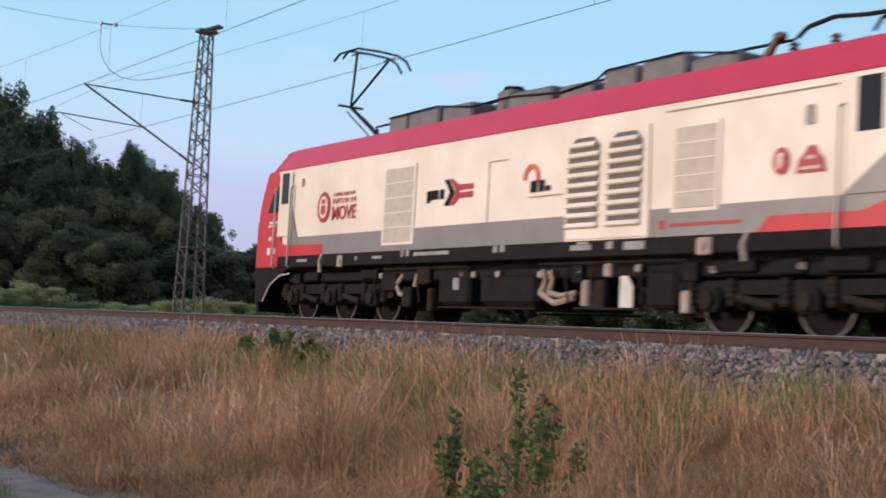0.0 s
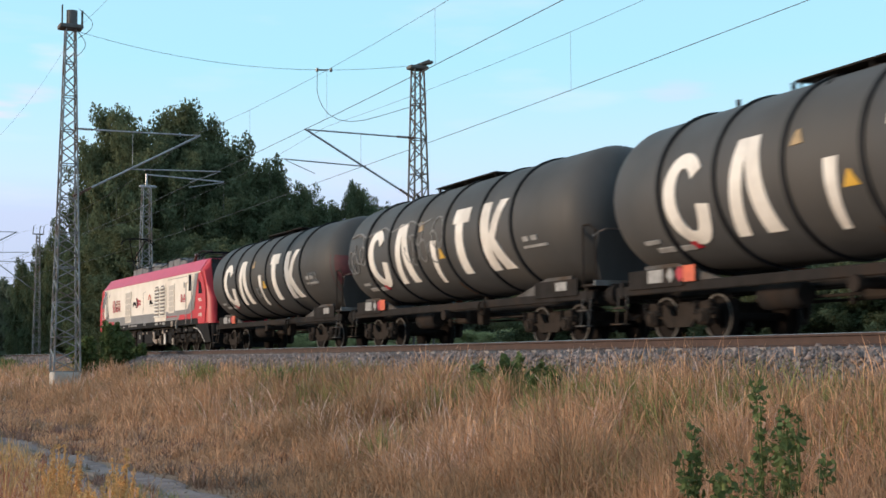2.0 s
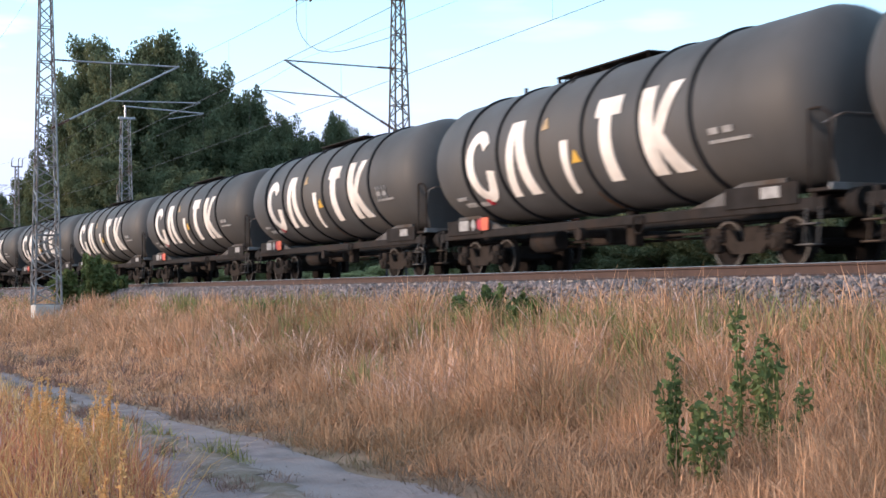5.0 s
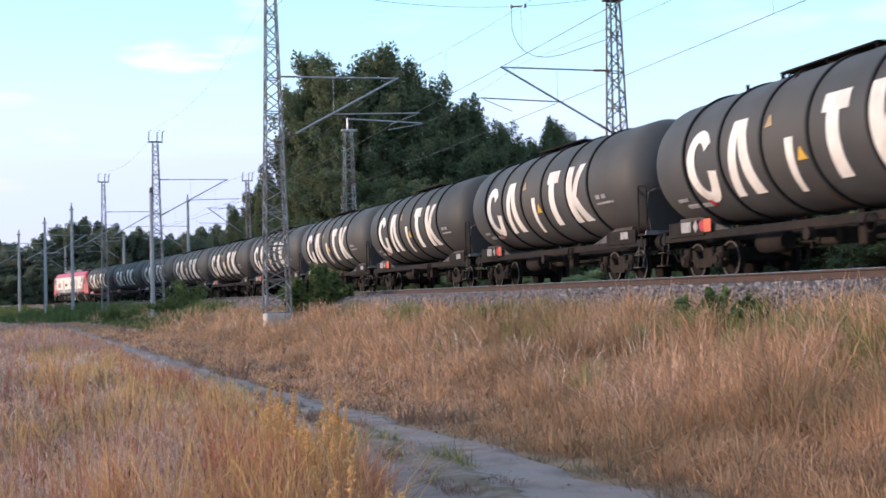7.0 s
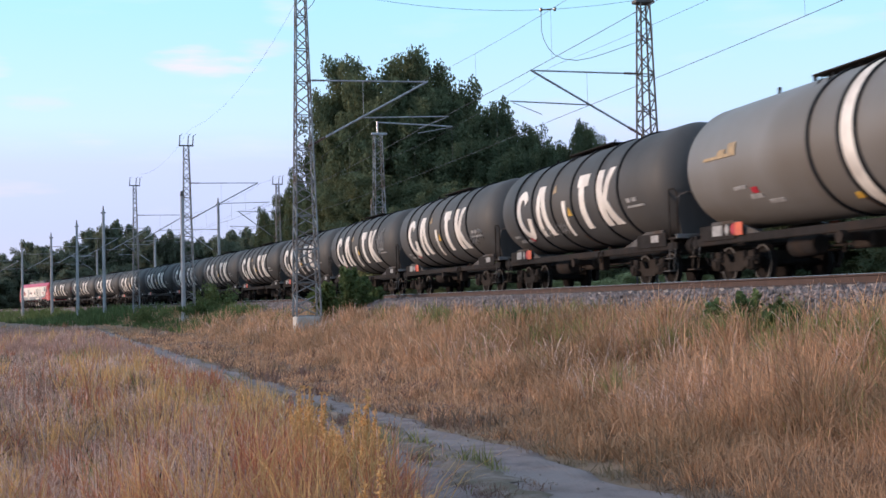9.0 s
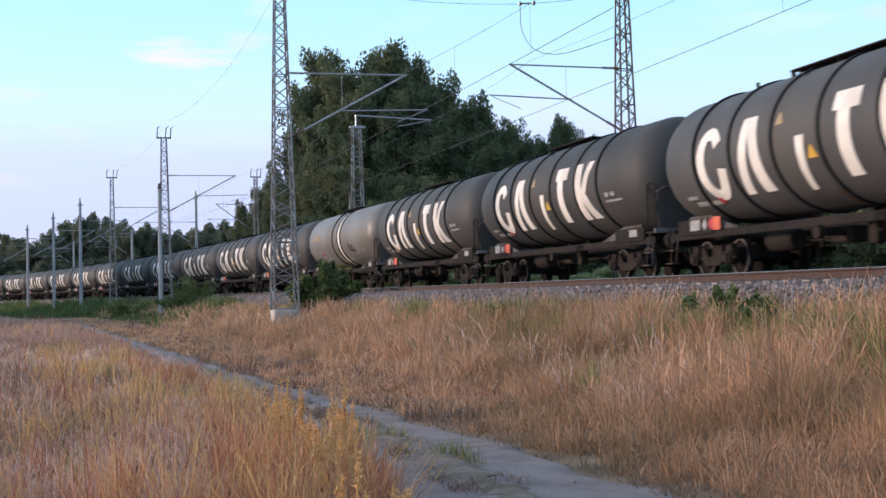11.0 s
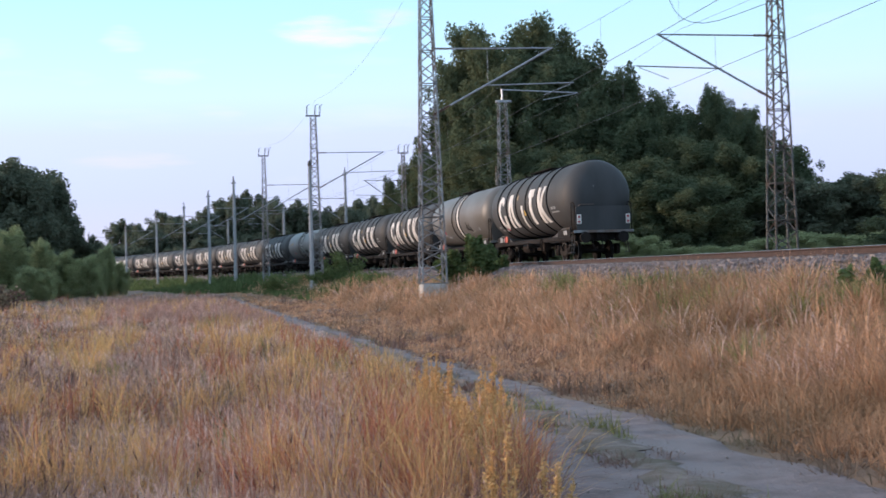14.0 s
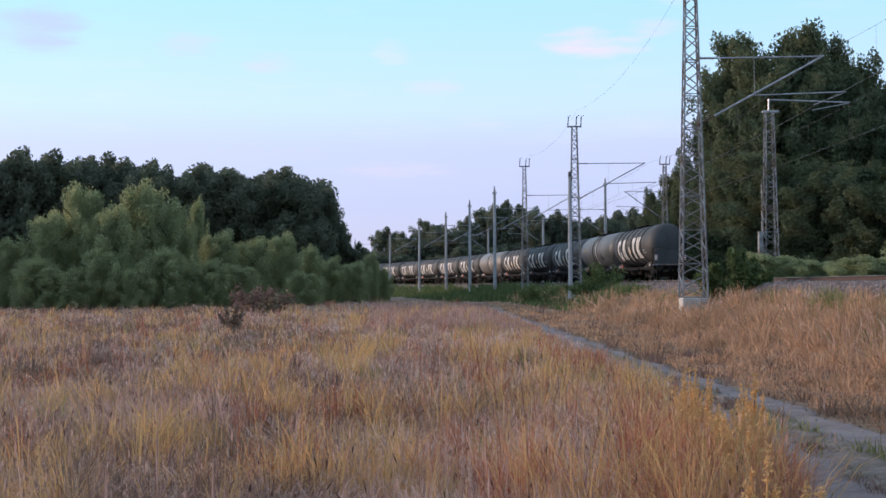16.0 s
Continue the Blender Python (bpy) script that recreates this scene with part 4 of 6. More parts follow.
def spikes(name, label, n):
    """Small dark seed spikes standing among the tops of the meadow grass."""
    rng = np.random.default_rng(126)
    x, y, d = wedge(rng, n, -26, 27, 6.5, 45, 0.9)
    m = (path_side(x, y) < -0.2) & (patch(x, y, 0.5, 81.0) > -0.1)
    x, y, d = x[m], y[m], d[m]
    k = len(x)
    at = np.stack([x, y, height(x, y) + rng.uniform(0.30, 0.52, k)], -1)
    r, h = rng.uniform(0.004, 0.008, k), rng.uniform(0.02, 0.05, k)
    lean = rng.normal(0, 0.25, (k, 2)) * h[:, None]
    v = np.zeros((k, 5, 3))
    for i, (dx, dy, dz) in enumerate(((1, 0, 0), (-0.5, 0.87, 0), (-0.5, -0.87, 0), (0, 0, 1), (0, 0, -1))):
        v[:, i] = at + np.stack([dx * r + dz * lean[:, 0], dy * r + dz * lean[:, 1], dz * h], -1)
    t = np.array([(0, 1, 3), (1, 2, 3), (2, 0, 3), (1, 0, 4), (2, 1, 4), (0, 2, 4)])[None] + np.arange(k)[:, None, None] * 5
    tagged(new(name, raw_mesh(name, v.reshape(-1, 3), t.reshape(-1, 3), M_SEED)), label, "grass", kind="stuff")


def meadow():
    right = lambda x, y, off, ps, rng: (ps > 0.12 + 0.1 * np.sin(y * 3.1)) & (off < -4.3 + 0.25 * np.sin(y * 1.1) + 0.2 * np.sin(y * 3.7))
    left = lambda x, y, off, ps, rng: (ps < np.minimum(-0.03, -0.05 - 0.12 * np.sin(y * 2.3))) & (off < -5.3)
    bank_h = lambda x, y, off, rng: np.interp(off, [-9.6, -8.8, -7.6, -6.5, -5.2], [0.16, 0.36, 0.62, 0.60, 0.52]) * np.where(off < -6.5, np.interp(y, [18, 30], [1.0, 1.4]), 1.0) * (1 + 0.22 * patch(x, y, 0.8, 4.0))
    grow("bank_grass", "golden dry grass on the railway bank", M_STRAW, 400000, -60, 6, 7, 130, right, bank_h, 0.0050, 101, False, 1.0, 1.5)
    grow("bank_seed_grass", "straw-coloured seeding grass on the railway bank", M_STRAW, 14000, -60, 6, 7, 130, lambda x, y, off, ps, rng: right(x, y, off, ps, rng) & (off < -5.4), lambda x, y, off, rng: bank_h(x, y, off, rng) * 0.95, 0.0028, 102, True)
    grow("bank_green_grass", "green grass near the top of the bank", M_GREENGRASS, 200000, -60, 4, 9, 140, lambda x, y, off, ps, rng: right(x, y, off, ps, rng) & (off > -8.0) & (patch(x, y, 0.5, 3.0) + rng.normal(0, 0.6, len(x)) > np.interp(off, [-8, -6.6, -5.4], [1.2, 0.45, -1.0])), lambda x, y, off, rng: 0.46 + 0 * x, 0.0055, 103, False, 1.0, 0.6)
    field_h = lambda x, y: 0.36 + 0.10 * patch(x, y, 0.35, 1.0)
    grow("field_hay", "pinkish dry hay grass in the meadow", M_HAY, 260000, -30, 27, 3.4, 130, lambda x, y, off, ps, rng: left(x, y, off, ps, rng) & ((np.hypot(x, y) < 9) | ((patch(x, y, 0.75, 5.0) < 0.6) & (patch(x, y, 0.7, 9.0) < 0.6)) | (rng.uniform(0, 1, len(x)) < 0.3)) & ((patch(x, y, 0.45, 33.0) > -0.35) | (rng.uniform(0, 1, len(x)) < 0.35)), lambda x, y, off, rng: field_h(x, y), 0.0042, 104, False, 1.0, 2.2)
    pale = lambda x, y, off, ps, rng: left(x, y, off, ps, rng) & (patch(x, y, 0.4, 15.0) + rng.normal(0, 0.4, len(x)) > np.interp(np.degrees(np.arctan2(-x, y)), [-14, -9, -2, 3, 12], [0.1, -0.9, -0.9, 0.2, 1.0]))
    grow("field_pale_grass", "bleached tangled dry grass in the meadow", M_PALE, 240000, -30, 27, 3.4, 110, pale, lambda x, y, off, rng: field_h(x, y) * 1.1, 0.0034, 113, False, 1.0, 2.4)
    grow("field_thatch", "fallen dry blades lying across the meadow grass", M_PALE, 60000, -30, 27, 3.4, 70, left, lambda x, y, off, rng: 0.16 + 0 * x, 0.003, 114, False, 1.0, 3.2, 0.24)
    grow("bank_pale_grass", "bleached tips of tall dry grass on the bank", M_PALE, 110000, -60, 6, 7, 110, lambda x, y, off, ps, rng: right(x, y, off, ps, rng) & (off > -8.2) & (off < -5.2) & (patch(x, y, 0.6, 17.0) + rng.normal(0, 0.5, len(x)) > 0.5), lambda x, y, off, rng: bank_h(x, y, off, rng) * 1.1, 0.0036, 115, False, 1.0, 1.6)
    grow("bank_thatch", "fallen dry blades lying across the bank grass", M_STRAW, 50000, -60, 6, 7, 60, right, lambda x, y, off, rng: 0.2 + 0 * x, 0.0036, 116, False, 1.0, 3.0, 0.3)
    grow("field_seed_grass", "seeding dry grass in the meadow", M_HAY, 8000, -30, 27, 6.5, 130, left, lambda x, y, off, rng: field_h(x, y) * 1.4, 0.003, 105, True)
    yellow = lambda x, y, off, ps, rng: left(x, y, off, ps, rng) & (patch(x, y, 0.75, 5.0) + rng.normal(0, 0.18, len(x)) + 0.8 * np.exp(-((ps + 0.9) / 0.8) ** 2) * (y < 30) > 0.72)
    grow("field_yellow_grass", "yellow-green tall grass in the meadow", M_YGRASS, 190000, -30, 27, 5.0, 120, lambda x, y, off, ps, rng: yellow(x, y, off, ps, rng) & ((np.hypot(x, y) > 8.5) | (ps > -0.9)), lambda x, y, off, rng: field_h(x, y) * 1.35 + 0.22 * np.exp(-((y - 9) / 4.0) ** 2) * (x > 0.5), 0.0046, 106, False, 1.0, 1.1)
    rust = lambda x, y, off, ps, rng: left(x, y, off, ps, rng) & (patch(x, y, 0.7, 9.0) + rng.normal(0, 0.2, len(x)) > 0.62)
    grow("field_sorrel", "rusty red sorrel in the meadow", M_SORREL, 85000, -30, 27, 9.0, 130, rust, lambda x, y, off, rng: field_h(x, y) * 1.25, 0.0045, 107, False, 1.0, 0.8)
    grow("field_herbs", "dull mauve-brown herbs in the meadow", M_HERB, 190000, -26, 27, 3.6, 90, lambda x, y, off, ps, rng: left(x, y, off, ps, rng) & (-patch(x, y, 0.45, 33.0) + rng.normal(0, 0.25, len(x)) > np.interp(np.degrees(np.arctan2(-x, y)), [-6, 3, 14], [0.5, 0.1, -0.5])), lambda x, y, off, rng: field_h(x, y) * 1.08, 0.0046, 117, False, 1.0, 1.8)
    grow("meadow_grass", "dry hay grass of the meadow round the path", M_HAY, 120000, -180, 180, 1.6, 60, lambda x, y, off, ps, rng: (ps != 0) & (off < -5.6) & (np.degrees(np.arctan2(-x, y)) > 25) | ((ps != 0) & (off < -5.6) & (np.degrees(np.arctan2(-x, y)) < -60)), lambda x, y, off, rng: field_h(x, y), 0.005, 118, False, 1.0, 1.8)
    clump = lambda seed, cut: (lambda x, y, off, ps, rng: left(x, y, off, ps, rng) & (patch(x, y, 0.85, seed) + rng.normal(0, 0.1, len(x)) > cut + np.interp(np.degrees(np.arctan2(-x, y)), [-2, 6], [0.0, 0.35])))
    grow("field_gold_clumps", "tall golden yellow grass clumps in the meadow", M_YGRASS, 130000, -28, 27, 6.0, 75, clump(31.0, 0.75), lambda x, y, off, rng: 0.70 + 0 * x, 0.0046, 121, False, 1.0, 0.7)
    grow("field_rust_clumps", "tall rusty orange sorrel clumps in the meadow", M_SORREL, 70000, -28, 27, 6.5, 75, clump(41.0, 0.95), lambda x, y, off, rng: 0.64 + 0 * x, 0.0046, 122, False, 1.0, 0.6)
    grow("path_edge_sorrel", "rusty red sorrel along the path's edge", M_SORREL, 50000, -22, -2, 8, 60, lambda x, y, off, ps, rng: left(x, y, off, ps, rng) & (ps > -1.3) & (patch(x, y, 0.6, 51.0) + rng.normal(0, 0.2, len(x)) > 0.2), lambda x, y, off, rng: 0.55 + 0 * x, 0.0045, 123, False, 1.0, 0.7)
    grow("field_green_clumps", "olive green clumps among the dry meadow grass", M_GREENGRASS, 60000, -28, 27, 6, 60, clump(61.0, 1.0), lambda x, y, off, rng: 0.46 + 0 * x, 0.0046, 124, False, 1.0, 0.8)
    grow("field_crest_grass", "tall bleached grass on the rise beside the path", M_HAY, 60000, -9, 3, 40, 95, lambda x, y, off, ps, rng: left(x, y, off, ps, rng) & (patch(x, y, 0.3, 71.0) + rng.normal(0, 0.4, len(x)) > -0.2), lambda x, y, off, rng: 0.5 + 0 * x, 0.0044, 125, False, 1.0, 0.7)
    spikes("dock_spikes", "small dark brown dock spikes above the meadow grass", 900)
    strip = lambda x, y, off, ps, rng: (ps == 0) & (abs((x - np.interp(y, PATH_Y, PATH_L)) / (np.interp(y, PATH_Y, PATH_R) - np.interp(y, PATH_Y, PATH_L)) - np.interp(y, [6, 9, 14], [0.47, 0.42, 0.36])) < 0.17) & (patch(x, y, 1.1, 2.0) + rng.normal(0, 0.3, len(x)) > -0.8)
    grow("path_grass", "short trodden grass in the middle of the path", M_HERB, 420000, -36, -5, 5.5, 30, strip, lambda x, y, off, rng: 0.10 + 0.05 * (patch(x, y, 1.1, 2.0) > 0.9), 0.005, 108, False, 1.0, 1.5)
    grow("path_tufts", "small green tufts in the middle of the path", M_GREENGRASS, 60000, -36, -5, 5, 30, lambda x, y, off, ps, rng: strip(x, y, off, ps, rng) & (patch(x, y, 1.4, 6.0) > 0.4), lambda x, y, off, rng: 0.24 + 0 * x, 0.005, 111, False, 1.0, 0.9)
    grow("bank_herbs", "dull brown herbs at the foot of the bank", M_HERB, 150000, -60, 4, 6, 90, lambda x, y, off, ps, rng: (path_side(x + 0.16, y) > 0.02) & (off < np.interp(patch(x, y, 0.5, 12.0), [-1, 1], [-8.6, -6.9])), lambda x, y, off, rng: 0.24 + 0.1 * patch(x, y, 0.9, 8.0), 0.005, 112, False, 1.0, 1.6)
    grow("far_side_grass", "grass and weeds beyond the far track", M_GREENGRASS, 50000, -62, -4, 20, 220, lambda x, y, off, ps, rng: (off > 5.6) & (off < 60), lambda x, y, off, rng: 0.6 + 0 * x, 0.010, 109)
    grow("far_verge", "rank dark green growth at the foot of the distant line", M_WEED, 60000, -6, 9, 120, 340, lambda x, y, off, ps, rng: (off < -3.7) & (off > -14) & (y > 110), lambda x, y, off, rng: np.interp(off, [-14, -8, -3.7], [0.4, 1.1, 0.8]), 0.012, 127)
    grow("verge_green", "dark green herbs along the distant line", M_WEED, 110000, -12, 8, 70, 330, lambda x, y, off, ps, rng: (off < -3.9) & (off > -9.6) & (y > 74) & (ps != 0) & (patch(x, y, 0.12, 91.0) + rng.normal(0, 0.3, len(x)) > -0.9), lambda x, y, off, rng: np.interp(off, [-9.6, -8, -5, -3.9], [0.3, 0.6, 0.65, 0.4]), 0.009, 110)


meadow()


# ---------------------------------------------------------------- single plants
def herb(name, label, category, mat, x, y, tall, spread, leaves, size, seed, stems=5, tip=0.0, stalk=None):
    """Upright stems with leaf tufts."""
    rng = np.random.default_rng(seed)
    z = float(height(x, y))
    t = thing(name, label, category, m=pose(x, y, z))
    c, rad = [], []
    for i in range(stems):
        a, r = rng.uniform(0, math.tau), spread * (0.25 + 0.75 * i / max(1, stems - 1)) if stems > 1 else 0
        h = tall * (1 - 0.45 * i / stems) * rng.uniform(0.9, 1.05)
        top = Vector((r * math.cos(a), r * math.sin(a), h))
        part("stem", Geo().rod((top.x * 0.25, top.y * 0.25, -0.05), top, 0.008 + tall * 0.004, 0.004, 6), stalk or (M_BARK if tall > 1.6 else M_WEED), t)
        for k in range(9):
            u = 0.25 + 0.75 * (k / 8) ** 0.8
            c.append((top.x * (0.25 + 0.75 * u), top.y * (0.25 + 0.75 * u), h * u))
            rad.append(spread * rng.uniform(0.12, 0.26) * (1.25 - 0.6 * u + tip * u))
    v, tr = leaf_cloud(rng, np.array(c), np.array(rad), leaves, size)
    v[:, 2] = np.maximum(v[:, 2], 0.02)
    ob = new("foliage", raw_mesh("foliage", v, tr, mat))
    ob.parent = t


def plants():
    for az, d, tall, spread, seed in ((-38.0, 8.9, 0.82, 0.13, 1), (-40.6, 9.6, 1.1, 0.16, 2), (-42.0, 9.3, 0.86, 0.15, 3), (-39.4, 8.7, 0.6, 0.2, 4)):
        herb("thistle", "upright green thistle among dry grass on the bank", "thistle", M_WEED, *polar(az, d), tall, spread * 1.4, 380, 0.032, seed, 4, 0.9)
    for s, off, tall, spread, seed in ((15.6, -5.25, 0.55, 0.45, 11), (16.6, -5.3, 0.4, 0.4, 12), (14.4, -5.4, 0.35, 0.35, 13), (26.0, -5.5, 0.3, 0.4, 14)):
        herb("weed", "leafy green weed at the edge of the ballast", "weed", M_WEED, *along(s, off).xy, tall, spread, 700, 0.05, seed, 5)
    for az, d, tall, spread, seed in ((-11.9, 50.5, 1.3, 1.0, 21), (-12.7, 50, 1.9, 0.9, 22), (-13.6, 51.5, 1.1, 1.0, 23), (-7.0, 92, 1.9, 2.2, 24), (-6.4, 88, 1.2, 1.6, 25), (-4.2, 100, 1.2, 2.2, 26)):
        herb("shrub", "wild green shrub at the foot of a mast", "shrub", M_WEED, *polar(az, d), tall, spread, 2600, 0.09, seed, 9)
    herb("brown_shrub", "small reddish-brown withered shrub in the meadow", "shrub", M_CLOD, *polar(9.1, 46), 1.0, 0.5, 900, 0.05, 31, 6)
    herb("brown_shrub", "low dusky brown thicket in the meadow", "shrub", M_HERB, *polar(8.2, 74), 1.4, 2.4, 2500, 0.1, 32, 9)
    rng = np.random.default_rng(9)
    for az, d, tall in ((12.6, 5.2, 1.08), (13.8, 5.6, 0.85), (9.8, 5.4, 0.92), (10.6, 5.0, 0.7), (-2.0, 6.2, 0.7)):
        x, y = polar(az, d)
        t = thing("grass_stalk", "single tall pale grass stalk with a seed head", "grass stalk", "tall stalks in the meadow", m=pose(x, y, float(height(x, y))))
        lean = rng.uniform(-0.18, 0.08)
        part("stem", Geo().rod((0, 0, -0.05), (lean * 0.6, 0.02, tall * 0.8), 0.0022, 0.0018, 5), M_STRAW, t)
        part("seed_head", Geo().lathe([(tall * 0.72, 0.001), (tall * 0.78, 0.005), (tall * 0.9, 0.004), (tall * 1.0, 0.001)], 6, "z", (lean * 0.6, 0.02, 0)), M_HAY, t)
    for i in range(16):
        y = rng.uniform(6.2, 12.5)
        x = float(np.interp(y, PATH_Y, PATH_L)) - rng.uniform(0.02, 0.75)
        herb("feathery_grass", "feathery yellow-orange grass plume beside the sandy path", "grass plume", M_YGRASS, x, y, rng.uniform(0.5, 0.86), rng.uniform(0.1, 0.17), 1000, 0.013, 60 + i, 5, 0.2, M_YGRASS)
    pebbles = Geo()
    for i in range(320):
        y = 5 + 30 * rng.uniform(0, 1) ** 1.6
        a, b = np.interp(y, PATH_Y, PATH_L), np.interp(y, PATH_Y, PATH_R)
        x = a + (b - a) * rng.uniform(0.06, 0.97)
        r = rng.uniform(0.005, 0.014)
        pebbles.box((x, y, float(height(x, y)) + 0.03), (r * 2, r * 1.5, r * 1.3), r * 0.4, pose(0, 0, 0, 0, 0, rng.uniform(0, 90)))
    tagged(new("pebbles", mesh_of("pebbles", pebbles, M_PEBBLE)), "small pale stones scattered on the path", "stones", kind="stuff")
    clods = Geo()
    for i in range(420):
        y = rng.uniform(5, 40)
        x = np.interp(y, PATH_Y, PATH_R) + rng.uniform(-0.22, 0.3)
        r = rng.uniform(0.006, 0.02)
        clods.box((x, y, float(height(x, y)) + r * 0.4), (r * 2, r * 1.6, r * 1.2), r * 0.4, pose(0, 0, 0, rng.uniform(0, 40), rng.uniform(0, 40), rng.uniform(0, 90)))
    tagged(new("clods", mesh_of("clods", clods, M_CLOD)), "crumbled earth clods along the path's edge", "soil", kind="stuff")


plants()


# ---------------------------------------------------------------- train: local x forwards, y to the left, z from the rail top
def wheelset(parent, x, r, name="wheelset"):
    w = part(name, Geo().rod((x, -0.75, r), (x, 0.75, r), 0.08, n=10), M_WHEEL, parent, smooth=True)
    for sy in (-1, 1):
        g = Geo().lathe([(sy * 0.68, 0.0), (sy * 0.68, r + 0.025), (sy * 0.72, r + 0.02), (sy * 0.725, r), (sy * 0.81, r - 0.005), (sy * 0.815, r - 0.07), (sy * 0.78, r - 0.10), (sy * 0.76, 0.16), (sy * 0.83, 0.14), (sy * 0.83, 0.0)], 24, "y", (x, 0, r))
        wheel = part("wheel", g, M_WHEEL, w, "dark steel wheel", True)
        part("tread", Geo().lathe([(sy * 0.814, r - 0.055), (sy * 0.822, r - 0.05), (sy * 0.822, r - 0.008), (sy * 0.812, r - 0.004)], 24, "y", (x, 0, r)), M_TREAD, w, "bright worn tyre edge", True)


def wrap(g, strokes, r, zc, side, lift=0.014):
    """Flat strokes bent round a tank: each a quad given as corners (x, height), laid on the cylinder."""
    for quad in strokes:
        a, b, c, d = (Vector(p) for p in quad)
        n = 12
        pts = []
        for i in range(n + 1):
            for p, q in ((a, b), (d, c)):
                u = p.lerp(q, i / n)
                ang = (u.y - 0.33) / r
                for rr in (r - 0.01, r + lift):
                    pts.append((u.x, side * rr * math.cos(ang), zc + rr * math.sin(ang)))
        faces = []
        for i in range(n):
            k = i * 4
            faces += [(k + 1, k + 5, k + 7, k + 3), (k, k + 4, k + 5, k + 1), (k + 2, k + 3, k + 7, k + 6)]
        faces += [(0, 1, 3, 2), (n * 4, n * 4 + 2, n * 4 + 3, n * 4 + 1)]
        g.add(pts, faces)
    return g


def thick(a, b, wa, wb=None):
    """A stroke from a to b with flat ends along x."""
    wb = wa if wb is None else wb
    return [(a[0] - wa / 2, a[1]), (b[0] - wb / 2, b[1]), (b[0] + wb / 2, b[1]), (a[0] + wa / 2, a[1])]


def open_ring(cx, cy, rx, ry, t, r, zc, side, f, lift=0.014, n=44):
    """A painted ring, open on one side, laid on the tank as one strip."""
    g, pts, faces = Geo(), [], []
    for i in range(n + 1):
        a = radians(38 + (352 - 38) * i / n)
        for k in (0, 1):
            u = cx - f * (rx - t * k) * math.cos(a)
            ang = (cy - 0.33 + (ry - t * 0.75 * k) * math.sin(a)) / r
            for rr in (r - 0.01, r + lift):
                pts.append((u, side * rr * math.cos(ang), zc + rr * math.sin(ang)))
    for i in range(n):
        k = i * 4
        faces += [(k + 1, k + 5, k + 7, k + 3), (k, k + 4, k + 5, k + 1), (k + 2, k + 3, k + 7, k + 6)]
    faces += [(0, 1, 3, 2), (n * 4, n * 4 + 2, n * 4 + 3, n * 4 + 1)]
    return g.add(pts, faces)


TANK_R, TANK_Z, TANK_HALF = 1.60, 2.95, 7.85
# the domed tank end: radius and depth from its outermost point
DOME = [(TANK_R * math.sin(radians(9 * i)) ** 0.85, 1.22 * (1 - math.cos(radians(9 * i)) ** 0.9)) for i in range(10)]


def bogie(parent, x, side_name="bogie"):
    b = part(side_name, Geo().box((x, 0, 0.62), (0.5, 2.0, 0.30), 0.04), M_BOGIE, parent, "brown dusty two-axle bogie")
    for sy in (-1, 1):
        g = Geo()
        y = sy * 1.02
        g.slab([(x - 1.25, y, 0.62), (x - 1.05, y, 0.78), (x - 0.45, y, 0.72), (x - 0.25, y, 0.50), (x + 0.25, y, 0.50), (x + 0.45, y, 0.72), (x + 1.05, y, 0.78), (x + 1.25, y, 0.62), (x + 1.2, y, 0.42), (x + 0.62, y, 0.46), (x + 0.4, y, 0.28), (x - 0.4, y, 0.28), (x - 0.62, y, 0.46), (x - 1.2, y, 0.42)], (0, sy * 0.09, 0))
        part("side_frame", g, M_BOGIE, b, "cast side frame")
        for dx in (-0.9, 0.9):
            part("axle_box", Geo().box((x + dx, sy * 1.10, 0.46), (0.34, 0.2, 0.32), 0.04).rod((x + dx, sy * 1.1, 0.46), (x + dx, sy * 1.24, 0.46), 0.11, n=12), M_BOGIE, b, "axle box", True)
            for ex in (-0.25, 0.25):
                part("spring", Geo().lathe([(0.50 + 0.035 * i, 0.075 if i % 2 else 0.055) for i in range(9)], 10, "z", (x + dx + ex, sy * 1.12, 0)), M_WHEEL, b, "coil spring", True)
    for dx in (-0.9, 0.9):
        wheelset(b, x + dx, 0.46)


def buffers(parent, half, z=1.04):
    for sx in (-1, 1):
        for sy in (-0.875, 0.875):
            g = Geo().rod((sx * (half - 0.62), sy, z), (sx * (half - 0.12), sy, z), 0.11, 0.09, 12)
            g.rod((sx * (half - 0.12), sy, z), (sx * half, sy, z), 0.25, 0.24, 16).box((sx * (half - 0.6), sy, z), (0.06, 0.4, 0.36), 0.02)
            part("buffer", g, M_FRAME, parent, "round sprung buffer", True)
        part("screw_coupling", Geo().rod((sx * (half - 0.6), 0, 1.02), (sx * half, 0, 0.86), 0.05).rod((sx * (half - 0.35), 0.05, 0.95), (sx * (half - 0.2), 0.05, 0.55), 0.03).box((sx * (half - 0.55), 0, 1.02), (0.2, 0.2, 0.24), 0.03), M_FRAME, parent, "hook and screw coupling", True)
        part("brake_hose", Geo().pipe([(sx * (half - 0.6), 0.4, 0.95), (sx * (half - 0.4), 0.4, 0.7), (sx * (half - 0.25), 0.38, 0.5), (sx * (half - 0.1), 0.3, 0.6)], 0.025), M_BLACK, parent, "black rubber hose")


